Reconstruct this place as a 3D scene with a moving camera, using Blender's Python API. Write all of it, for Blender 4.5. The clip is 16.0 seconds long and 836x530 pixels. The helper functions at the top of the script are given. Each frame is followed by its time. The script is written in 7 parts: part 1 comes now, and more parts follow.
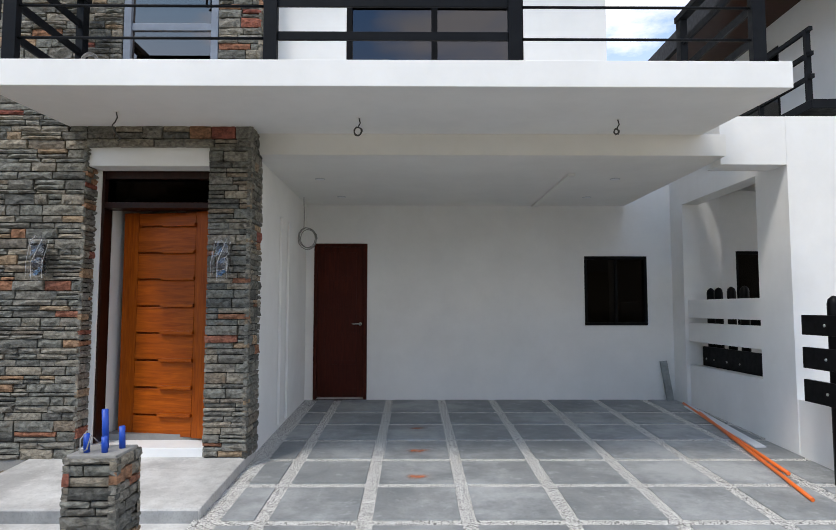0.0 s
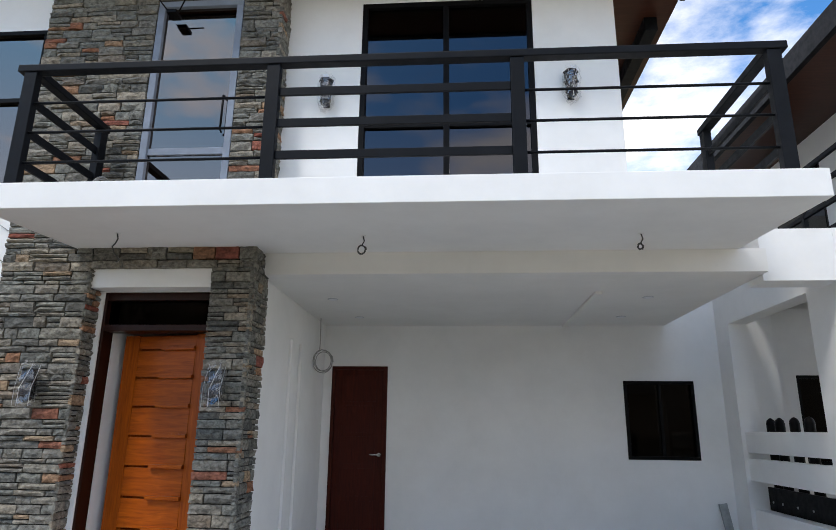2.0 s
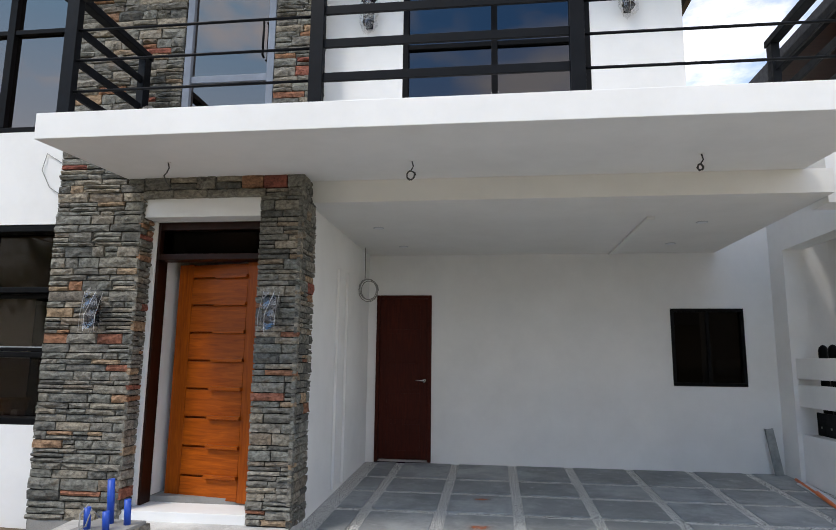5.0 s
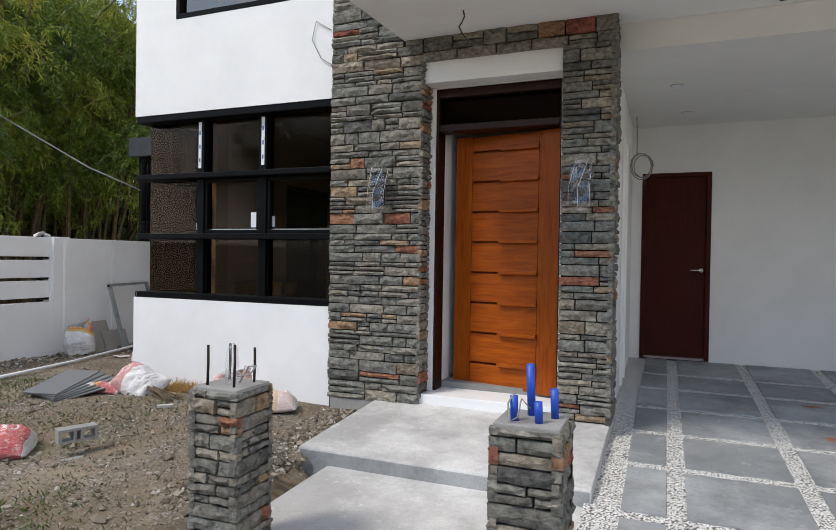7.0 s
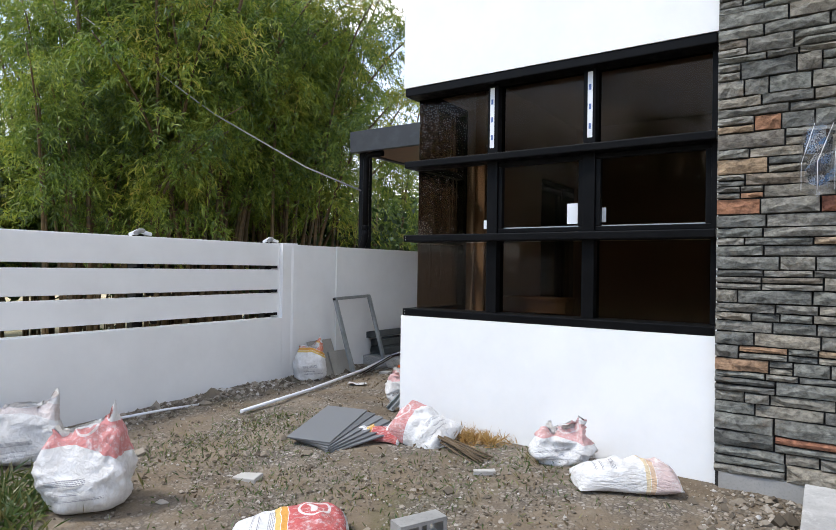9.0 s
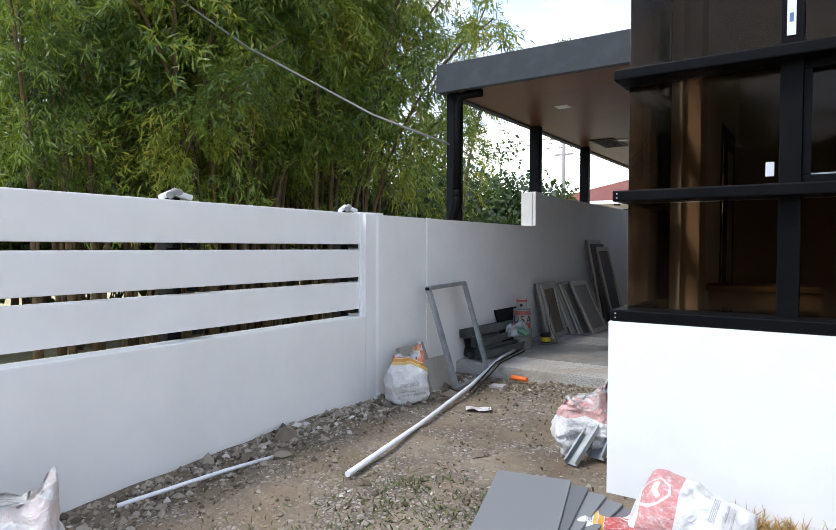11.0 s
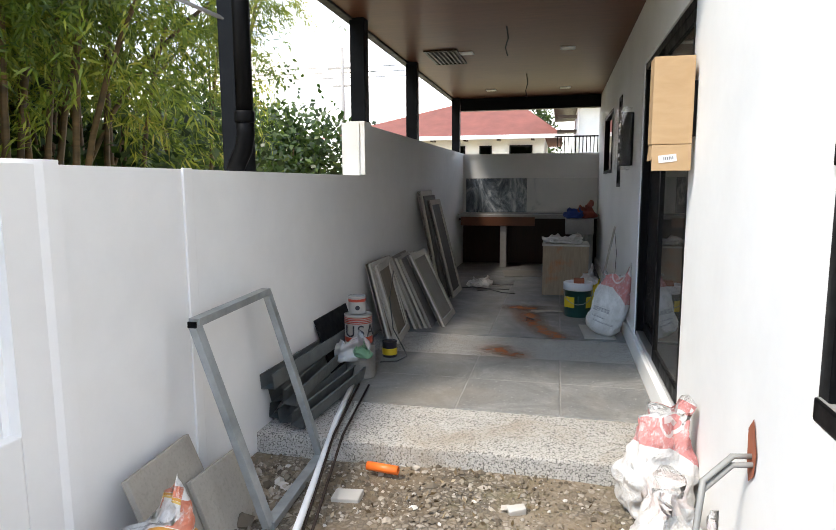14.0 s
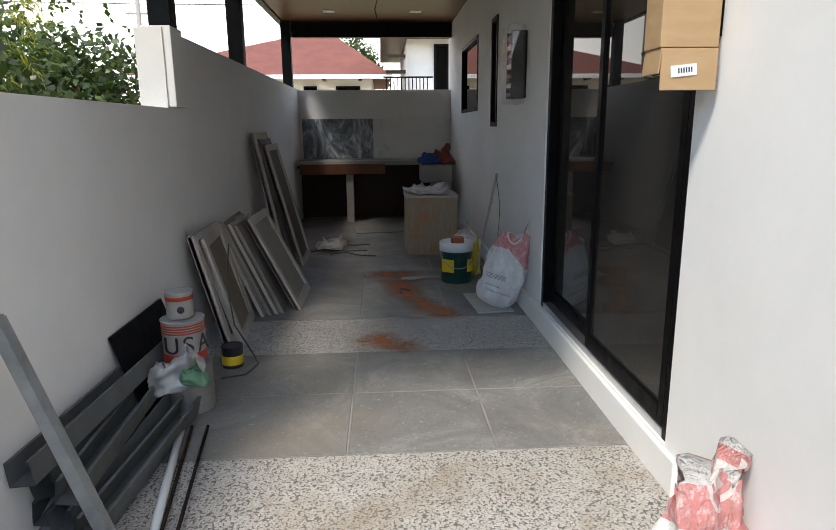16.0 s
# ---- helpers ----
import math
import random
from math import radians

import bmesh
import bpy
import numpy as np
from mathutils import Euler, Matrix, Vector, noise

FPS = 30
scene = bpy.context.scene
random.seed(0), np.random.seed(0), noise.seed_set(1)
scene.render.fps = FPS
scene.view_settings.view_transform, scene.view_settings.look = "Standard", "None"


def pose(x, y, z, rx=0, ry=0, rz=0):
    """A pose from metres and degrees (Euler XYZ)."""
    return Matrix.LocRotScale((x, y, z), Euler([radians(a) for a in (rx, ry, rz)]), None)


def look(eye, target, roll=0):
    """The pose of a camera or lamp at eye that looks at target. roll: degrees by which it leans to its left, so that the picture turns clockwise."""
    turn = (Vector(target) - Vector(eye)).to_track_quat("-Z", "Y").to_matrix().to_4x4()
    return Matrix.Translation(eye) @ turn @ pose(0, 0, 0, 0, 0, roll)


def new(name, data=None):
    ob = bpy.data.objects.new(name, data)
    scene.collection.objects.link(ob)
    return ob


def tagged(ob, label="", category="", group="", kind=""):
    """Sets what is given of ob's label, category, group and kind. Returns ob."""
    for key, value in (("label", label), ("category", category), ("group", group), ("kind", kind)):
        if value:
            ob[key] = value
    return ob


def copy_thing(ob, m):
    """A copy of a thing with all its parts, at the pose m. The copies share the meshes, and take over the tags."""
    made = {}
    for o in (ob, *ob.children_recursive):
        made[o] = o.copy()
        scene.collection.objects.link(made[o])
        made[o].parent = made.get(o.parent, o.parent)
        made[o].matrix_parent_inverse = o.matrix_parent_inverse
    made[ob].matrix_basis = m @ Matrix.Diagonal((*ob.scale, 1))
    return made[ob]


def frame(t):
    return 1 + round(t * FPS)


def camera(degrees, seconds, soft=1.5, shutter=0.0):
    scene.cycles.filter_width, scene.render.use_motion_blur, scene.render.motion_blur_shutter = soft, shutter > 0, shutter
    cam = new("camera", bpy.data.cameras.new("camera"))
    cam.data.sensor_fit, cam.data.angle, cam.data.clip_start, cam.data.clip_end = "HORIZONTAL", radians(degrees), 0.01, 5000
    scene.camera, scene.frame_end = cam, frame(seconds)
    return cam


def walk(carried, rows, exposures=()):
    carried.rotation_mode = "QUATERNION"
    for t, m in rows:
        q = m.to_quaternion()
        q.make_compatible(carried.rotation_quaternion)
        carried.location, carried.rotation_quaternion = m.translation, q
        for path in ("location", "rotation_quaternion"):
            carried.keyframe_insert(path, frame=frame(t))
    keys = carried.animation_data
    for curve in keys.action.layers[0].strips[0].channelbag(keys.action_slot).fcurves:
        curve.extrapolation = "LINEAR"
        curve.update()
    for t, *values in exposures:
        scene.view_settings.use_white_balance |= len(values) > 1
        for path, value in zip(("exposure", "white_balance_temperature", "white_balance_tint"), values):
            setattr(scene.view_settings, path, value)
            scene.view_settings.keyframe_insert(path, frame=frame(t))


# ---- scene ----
cam = camera(68.6, 16.0, soft=0.65)
METRES, EYE, TILT, LEAN, TURN = 11.3, 1.5, 0.0, 0.0, -0.4
ROWS = [
    (0.0, 0.0, 0.0, 0.0, -0.0, 4.12, -0.04),
    (0.5, 0.0156, 0.023, 0.003, 2.07, 5.04, -0.27),
    (1.0, 0.0275, 0.0357, 0.0065, 3.95, 7.04, -0.43),
    (1.5, 0.0301, 0.0397, 0.0074, 4.4, 10.42, -0.52),
    (2.0, 0.03, 0.039, 0.0097, 4.35, 15.09, -0.58),
    (2.5, 0.0304, 0.0364, 0.0109, 4.22, 20.6, -0.51),
    (3.0, 0.03, 0.0345, 0.0116, 3.97, 24.2, -0.44),
    (5.5, 0.0039, 0.045, -0.0017, 10.82, 3.5, -0.8),
    (6.0, -0.031, 0.0512, -0.0073, 15.81, -0.98, -0.92),
    (6.5, -0.0631, 0.069, -0.0093, 20.66, -2.82, -0.95),
    (7.0, -0.105, 0.0821, -0.011, 22.49, -0.63, -0.9),
    (7.5, -0.1512, 0.1013, -0.0088, 25.33, -0.01, -0.86),
    (8.0, -0.2036, 0.1147, -0.0119, 29.37, 0.15, -0.88),
    (8.5, -0.2578, 0.129, -0.0136, 32.21, 0.31, -0.88),
    (9.0, -0.3049, 0.1433, -0.016, 34.42, 0.27, -0.83),
    (9.5, -0.3564, 0.1587, -0.0183, 35.68, 0.21, -0.69),
    (12.0, -0.5479, 0.3067, -0.0156, 29.17, -3.49, 0.0),
    (12.5, -0.5718, 0.3501, -0.0103, 24.68, -4.04, 0.09),
    (13.0, -0.5981, 0.3878, -0.0031, 20.77, -4.85, 0.14),
    (13.5, -0.614, 0.4219, -0.0013, 17.31, -5.89, 0.22),
    (14.0, -0.6274, 0.4485, 0.0002, 13.28, -7.59, 0.31),
    (14.5, -0.6465, 0.4788, -0.003, 8.69, -9.9, 0.4),
    (15.0, -0.6522, 0.5123, -0.0052, 3.64, -12.19, 0.29),
    (15.5, -0.657, 0.5392, -0.0046, -0.04, -13.23, 0.34),
    (16.0, -0.6657, 0.559, -0.0043, -3.04, -12.67, 0.47),
]
walk(cam, [(t, pose(0, 0, EYE, TILT, LEAN, TURN) @ pose(METRES * x, METRES * y, METRES * z, 90 + pitch, roll, yaw)) for t, x, y, z, yaw, pitch, roll in ROWS],
     exposures=[(0.0, 0.06, 6900, 12), (1.2, 0.02, 6850, 12), (3.0, 0.13, 6550, 12), (5.5, 0.07, 7100, 13), (7.0, 0.08, 7050, 13), (9.0, 0.45, 6650, 12), (12.0, 0.85, 6500, 12), (13.0, 1.15, 6900, 12), (14.0, 1.2, 7150, 12), (16.0, 0.85, 7200, 12)])

# ---- world and sun ----
SUN_DIR = Vector((0.36, 0.47, -0.81)).normalized()
world = bpy.data.worlds.new("sky")
scene.world = world
world.use_nodes = True
wn, wl = world.node_tree.nodes, world.node_tree.links
wn.clear()
w_out, w_bg = wn.new("ShaderNodeOutputWorld"), wn.new("ShaderNodeBackground")
w_sky = wn.new("ShaderNodeTexSky")
w_sky.sky_type = "NISHITA"
w_sky.sun_disc = False
w_sky.sun_elevation = math.asin(-SUN_DIR.z)
w_sky.sun_rotation = math.atan2(-SUN_DIR.x, -SUN_DIR.y)
w_tc, w_map, w_noise, w_ramp = (wn.new(k) for k in ("ShaderNodeTexCoord", "ShaderNodeMapping", "ShaderNodeTexNoise", "ShaderNodeValToRGB"))
w_map.inputs["Location"].default_value = (0.35, 0.0, 0.25)
w_map.inputs["Scale"].default_value = (1.0, 1.0, 2.2)
w_noise.inputs["Scale"].default_value = 2.3
w_noise.inputs["Detail"].default_value = 9
w_noise.inputs["Roughness"].default_value = 0.58
w_ramp.color_ramp.elements[0].position, w_ramp.color_ramp.elements[1].position = 0.43, 0.60
w_mix = wn.new("ShaderNodeMix")
w_mix.data_type = "RGBA"
w_mix.inputs[7].default_value = (8.1, 8.0, 7.9, 1)
wl.new(w_tc.outputs["Generated"], w_map.inputs["Vector"])
wl.new(w_map.outputs["Vector"], w_noise.inputs["Vector"])
wl.new(w_noise.outputs["Fac"], w_ramp.inputs["Fac"])
w_sep, w_low, w_max = wn.new("ShaderNodeSeparateXYZ"), wn.new("ShaderNodeMapRange"), wn.new("ShaderNodeMath")
w_low.inputs["From Min"].default_value, w_low.inputs["From Max"].default_value = 0.10, 0.50
w_low.inputs["To Min"].default_value, w_low.inputs["To Max"].default_value = 0.85, 0.0
w_max.operation = "MAXIMUM"
wl.new(w_tc.outputs["Generated"], w_sep.inputs[0])
wl.new(w_sep.outputs["Z"], w_low.inputs["Value"])
wl.new(w_ramp.outputs["Color"], w_max.inputs[0])
wl.new(w_low.outputs["Result"], w_max.inputs[1])
wl.new(w_max.outputs[0], w_mix.inputs[0])
w_tint = wn.new("ShaderNodeMix")
w_tint.data_type, w_tint.blend_type = "RGBA", "MULTIPLY"
w_tint.inputs[0].default_value = 1.0
w_tint.inputs[7].default_value = (0.42, 0.92, 1.30, 1)
wl.new(w_sky.outputs["Color"], w_tint.inputs[6])
wl.new(w_tint.outputs[2], w_mix.inputs[6])
wl.new(w_mix.outputs[2], w_bg.inputs["Color"])
wl.new(w_bg.outputs["Background"], w_out.inputs["Surface"])
w_bg.inputs["Strength"].default_value = 0.20

sun_data = bpy.data.lights.new("sun", "SUN")
sun_data.energy, sun_data.angle, sun_data.color = 2.1, radians(11), (1.0, 0.96, 0.90)
sun = new("sun", sun_data)
sun.matrix_world = look(-30 * SUN_DIR, (0, 0, 0))

# ---- materials ----
class Mat:
    """A node material under construction: a Principled shader and short ways to add textures to it."""

    def __init__(self, name, color=(0.8, 0.8, 0.8), rough=0.6, metal=0.0, spec=0.5):
        self.m = bpy.data.materials.new(name)
        self.m.use_nodes = True
        self.t = self.m.node_tree
        self.n, self.l = self.t.nodes, self.t.links
        self.p = self.n["Principled BSDF"]
        self.p.inputs["Base Color"].default_value = (*color, 1)
        self.p.inputs["Roughness"].default_value = rough
        self.p.inputs["Metallic"].default_value = metal
        self.p.inputs["Specular IOR Level"].default_value = spec
        self.tc = self.n.new("ShaderNodeTexCoord")
        self.co = self.tc.outputs["Object"]

    def world_co(self):
        g = self.n.new("ShaderNodeNewGeometry")
        self.co = g.outputs["Position"]
        return self

    def scaled(self, s):
        k = self.n.new("ShaderNodeMapping")
        k.inputs["Scale"].default_value = s
        self.l.new(self.co, k.inputs["Vector"])
        return k.outputs["Vector"]

    def noise(self, scale, detail=6, rough=0.6, stretch=None, distort=0.0):
        k = self.n.new("ShaderNodeTexNoise")
        k.inputs["Scale"].default_value = scale
        k.inputs["Detail"].default_value = detail
        k.inputs["Roughness"].default_value = rough
        k.inputs["Distortion"].default_value = distort
        self.l.new(self.scaled(stretch) if stretch else self.co, k.inputs["Vector"])
        return k.outputs["Fac"]

    def voronoi(self, scale, feature="F1", out="Distance"):
        k = self.n.new("ShaderNodeTexVoronoi")
        k.feature = feature
        k.inputs["Scale"].default_value = scale
        self.l.new(self.co, k.inputs["Vector"])
        return k.outputs[out]

    def random(self):
        return self.n.new("ShaderNodeObjectInfo").outputs["Random"]

    def island(self):
        return self.n.new("ShaderNodeNewGeometry").outputs["Random Per Island"]

    def ramp(self, fac, stops):
        k = self.n.new("ShaderNodeValToRGB")
        r = k.color_ramp
        while len(r.elements) < len(stops):
            r.elements.new(0.5)
        for e, (pos, c) in zip(r.elements, stops):
            e.position = pos
            e.color = (*c, 1) if isinstance(c, tuple) else (c, c, c, 1)
        self.l.new(fac, k.inputs["Fac"])
        return k.outputs["Color"]

    def mix(self, fac, a, b, mode="MIX"):
        k = self.n.new("ShaderNodeMix")
        k.data_type, k.blend_type = "RGBA", mode
        for i, v in ((0, fac), (6, a), (7, b)):
            if isinstance(v, (int, float)):
                k.inputs[i].default_value = v if i == 0 else (v, v, v, 1)
            elif isinstance(v, tuple):
                k.inputs[i].default_value = (*v, 1)
            else:
                self.l.new(v, k.inputs[i])
        return k.outputs[2]

    def color(self, sock):
        self.l.new(sock, self.p.inputs["Base Color"])
        return self

    def rough(self, sock):
        self.l.new(sock, self.p.inputs["Roughness"])
        return self

    def bump(self, sock, strength=0.3, dist=0.01):
        k = self.n.new("ShaderNodeBump")
        k.inputs["Strength"].default_value = strength
        k.inputs["Distance"].default_value = dist
        self.l.new(sock, k.inputs["Height"])
        old = self.p.inputs["Normal"].links
        if old:
            self.l.new(old[0].from_socket, k.inputs["Normal"])
        self.l.new(k.outputs["Normal"], self.p.inputs["Normal"])
        return self


def plaster(name, base, dirt):
    m = Mat(name, rough=0.75, spec=0.3).world_co()
    c = m.ramp(m.noise(1.3, 8, 0.65), [(0.35, dirt), (0.62, base)])
    spots = m.ramp(m.noise(38, 3, 0.5), [(0.71, 0.0), (0.74, 1.0)])
    m.color(m.mix(m.mix(0.5, 0.0, spots, "MULTIPLY"), c, tuple(v * 0.6 for v in dirt)))
    m.bump(m.noise(9, 8, 0.6), 0.12, 0.01).bump(m.noise(140, 3), 0.10, 0.002)
    return m.m


WHITE = plaster("white_paint", (0.82, 0.82, 0.81), (0.76, 0.76, 0.75))
CEIL = plaster("ceiling_paint", (0.80, 0.79, 0.76), (0.75, 0.74, 0.71))


def stone_mat(name, cols):
    m = Mat(name, rough=0.85, spec=0.25)
    r = m.random()
    base = m.ramp(r, cols)
    m.world_co()
    n = m.noise(22, 9, 0.7, (1, 1, 1.4), 0.4)
    c = m.mix(m.ramp(n, [(0.36, 0.0), (0.64, 1.0)]), m.mix(1.0, base, (0.42, 0.41, 0.40), "MULTIPLY"), m.mix(1.0, base, (1.35, 1.34, 1.30), "MULTIPLY"))
    rust = m.ramp(m.noise(5.5, 5, 0.6), [(0.60, 0.0), (0.70, 1.0)])
    c = m.mix(m.mix(0.32, 0.0, rust), c, (0.24, 0.15, 0.08))
    m.color(c)
    m.bump(m.noise(26, 9, 0.7, (1, 1, 1.5), 0.6), 0.9, 0.018).bump(m.noise(120, 5, 0.7), 0.6, 0.005)
    return m.m


STONE = stone_mat("ledge_stone", [(0.0, (0.153, 0.149, 0.135)), (0.16, (0.270, 0.257, 0.225)), (0.32, (0.108, 0.110, 0.104)), (0.48, (0.225, 0.225, 0.203)), (0.62, (0.180, 0.184, 0.167)),
                                  (0.76, (0.315, 0.279, 0.225)), (0.86, (0.144, 0.144, 0.135)), (0.92, (0.360, 0.261, 0.171)), (0.96, (0.306, 0.153, 0.090)), (1.0, (0.270, 0.090, 0.068))])
MORTAR = Mat("mortar", (0.022, 0.021, 0.02), 0.95).m


def concrete(name, lo, hi, spot=True):
    m = Mat(name, rough=0.7, spec=0.35).world_co()
    c = m.ramp(m.noise(1.6, 9, 0.7, None, 0.6), [(0.3, lo), (0.68, hi)])
    if spot:
        c = m.mix(m.ramp(m.noise(0.55, 6, 0.7), [(0.47, 0.0), (0.62, 0.8)]), c, tuple(min(1, v * 1.6) for v in hi))
        c = m.mix(m.ramp(m.noise(7, 8, 0.75), [(0.56, 0.0), (0.68, 0.45)]), c, tuple(min(1, v * 1.8) for v in hi))
    m.color(m.mix(m.ramp(m.noise(70, 3), [(0.3, 0.25), (0.5, 0.0)]), c, tuple(v * 0.55 for v in lo)))
    m.rough(m.ramp(m.noise(3, 6), [(0.3, 0.5), (0.7, 0.85)]))
    m.bump(m.noise(55, 5), 0.18, 0.004)
    return m.m


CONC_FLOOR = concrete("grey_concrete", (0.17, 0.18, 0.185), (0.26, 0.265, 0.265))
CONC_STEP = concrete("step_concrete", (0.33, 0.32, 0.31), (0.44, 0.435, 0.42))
CONC_RAW = concrete("raw_concrete", (0.22, 0.215, 0.205), (0.34, 0.33, 0.31), False)


def pebble_mat(name, scale, a, b, dark, deep, joint=(0.44, 0.64), stain=0.0):
    m = Mat(name, rough=0.75).world_co()
    cell = m.voronoi(scale, "F1", "Color")
    body = m.ramp(m.voronoi(scale, "F1", "Distance"), [(joint[0], 1.0), (joint[1], 0.0)])
    tone = m.ramp(cell, [(0.15, a), (0.78, b), (0.95, dark)])
    c = m.mix(body, deep, tone)
    if stain:
        c = m.mix(m.ramp(m.noise(1.7, 7, 0.7, None, 0.5), [(0.50, 0.0), (0.66, stain)]), c, (0.26, 0.20, 0.13))
        c = m.mix(m.ramp(m.noise(2.6, 8, 0.75), [(0.56, 0.0), (0.70, 0.55)]), c, (0.66, 0.65, 0.63))
    m.color(c).bump(body, 0.6, 0.006)
    return m.m


CONC_PANEL = concrete("panel_concrete", (0.17, 0.182, 0.188), (0.27, 0.278, 0.28))
PEBBLE = pebble_mat("pebble_wash", 84, (0.54, 0.53, 0.50), (0.84, 0.83, 0.80), (0.16, 0.16, 0.16), (0.08, 0.077, 0.072), (0.50, 0.72))
PEBBLE_FLOOR = pebble_mat("pebble_washout", 116, (0.38, 0.365, 0.34), (0.50, 0.48, 0.445), (0.30, 0.285, 0.265), (0.13, 0.125, 0.115), (0.54, 0.78), 0.5)


def wood(name, a, b, gloss, grain=(0.6, 6, 0.12), coat=0.0):
    m = Mat(name, rough=gloss, spec=0.2)
    n = m.noise(7, 8, 0.6, grain, 0.8)
    c = m.ramp(n, [(0.3, a), (0.7, b)])
    m.color(m.mix(m.ramp(m.noise(1.4, 4), [(0.4, 0.0), (0.7, 0.35)]), c, a))
    m.bump(n, 0.08, 0.002)
    m.p.inputs["Coat Weight"].default_value = coat
    m.p.inputs["Coat Roughness"].default_value = 0.18
    return m.m


DOOR_BOARD = wood("varnished_narra_board", (0.21, 0.036, 0.002), (0.46, 0.100, 0.005), 0.42, (0.45, 6, 5), 0.06)
DOOR_WOOD = wood("varnished_narra", (0.22, 0.038, 0.002), (0.42, 0.090, 0.004), 0.42, (6, 6, 0.5), 0.06)
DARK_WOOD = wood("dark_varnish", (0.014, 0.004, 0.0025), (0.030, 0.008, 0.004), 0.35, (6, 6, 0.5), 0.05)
REDDISH = wood("red_varnish", (0.030, 0.0032, 0.0012), (0.075, 0.010, 0.003), 0.62, (6, 6, 0.5), 0.0)
SOFFIT = wood("brown_soffit", (0.115, 0.045, 0.026), (0.165, 0.066, 0.036), 0.42, (0.4, 4, 1))


SOFFIT_DARK = wood("dark_soffit", (0.040, 0.014, 0.008), (0.070, 0.025, 0.014), 0.35, (0.4, 4, 1))


def metal_paint(name, c, rough=0.4):
    m = Mat(name, c, rough, 0.0, 0.09).world_co()
    m.color(m.mix(m.ramp(m.noise(6, 6), [(0.45, 0.0), (0.8, 0.5)]), c, tuple(v * 1.6 + 0.004 for v in c)))
    m.rough(m.ramp(m.noise(14, 5), [(0.3, rough * 0.8), (0.7, min(1.0, rough * 1.4))]))
    return m.m


BLACK = metal_paint("black_metal", (0.003, 0.003, 0.0034), 0.42)
GREY_STEEL = metal_paint("charcoal_steel", (0.006, 0.007, 0.009), 0.42)
FASCIA = metal_paint("grey_fascia", (0.05, 0.054, 0.06), 0.45)
BROWN_FRAME = metal_paint("bronze_frame", (0.03, 0.022, 0.017), 0.35)


def glass_mat(name, tint, ior=1.5, mirror=(0.95, 0.93, 0.9)):
    m = bpy.data.materials.new(name)
    m.use_nodes = True
    n, l = m.node_tree.nodes, m.node_tree.links
    n.remove(n["Principled BSDF"])
    tr, gl, fr, mx = (n.new(k) for k in ("ShaderNodeBsdfTransparent", "ShaderNodeBsdfGlossy", "ShaderNodeFresnel", "ShaderNodeMixShader"))
    tr.inputs["Color"].default_value = (*tint, 1)
    gl.inputs["Roughness"].default_value = 0.012
    gl.inputs["Color"].default_value = (*mirror, 1)
    fr.inputs["IOR"].default_value = ior
    l.new(fr.outputs[0], mx.inputs[0])
    l.new(tr.outputs[0], mx.inputs[1])
    l.new(gl.outputs[0], mx.inputs[2])
    l.new(mx.outputs[0], n["Material Output"].inputs["Surface"])
    return m


GLASS = glass_mat("bronze_glass", (0.52, 0.44, 0.365), 1.24)
GLASS_REFLECT = glass_mat("reflective_bronze_glass", (0.10, 0.085, 0.075), 2.6, (0.98, 0.78, 0.66))
GLASS_DEEP = glass_mat("deep_tinted_glass", (0.05, 0.045, 0.05), 1.75, (0.75, 0.76, 0.85))
INTERIOR = plaster("interior_paint", (0.64, 0.54, 0.43), (0.56, 0.47, 0.37))

# ---- mesh helpers ----
def bm_box(bm, x0, x1, y0, y1, z0, z1):
    vs = [bm.verts.new(p) for p in ((x0, y0, z0), (x1, y0, z0), (x1, y1, z0), (x0, y1, z0), (x0, y0, z1), (x1, y0, z1), (x1, y1, z1), (x0, y1, z1))]
    for f in ((3, 2, 1, 0), (4, 5, 6, 7), (0, 1, 5, 4), (1, 2, 6, 5), (2, 3, 7, 6), (3, 0, 4, 7)):
        bm.faces.new([vs[i] for i in f])
    return vs


def bevelled(bm, width, segments=2):
    bmesh.ops.bevel(bm, geom=list(bm.edges), offset=width, segments=segments, affect="EDGES", profile=0.6)
    return bm


def box(x0, x1, y0, y1, z0, z1, bevel=0.0):
    bm = bmesh.new()
    bm_box(bm, x0, x1, y0, y1, z0, z1)
    return bevelled(bm, bevel) if bevel else bm


def moved(bm, m):
    bmesh.ops.transform(bm, matrix=m, verts=bm.verts)
    return bm


def tube(points, radius, sides=10):
    """A round bar or cable along points; radius may be one number or one for each point."""
    bm = bmesh.new()
    pts = [Vector(p) for p in points]
    rings = []
    for i, p in enumerate(pts):
        d = (pts[min(i + 1, len(pts) - 1)] - pts[max(i - 1, 0)]).normalized()
        a = d.orthogonal().normalized() if i == 0 else (rings[-1][1] - d * rings[-1][1].dot(d)).normalized()
        b = d.cross(a)
        r = float(radius[i] if isinstance(radius, (list, tuple)) else radius)
        rings.append(([bm.verts.new(p + r * (math.cos(k) * a + math.sin(k) * b)) for k in np.arange(sides) * 2 * math.pi / sides], a))
    for (r0, _), (r1, _) in zip(rings, rings[1:]):
        for k in range(sides):
            f = bm.faces.new((r0[k], r0[(k + 1) % sides], r1[(k + 1) % sides], r1[k]))
            f.smooth = True
    bm.faces.new(rings[0][0][::-1])
    bm.faces.new(rings[-1][0])
    return bm


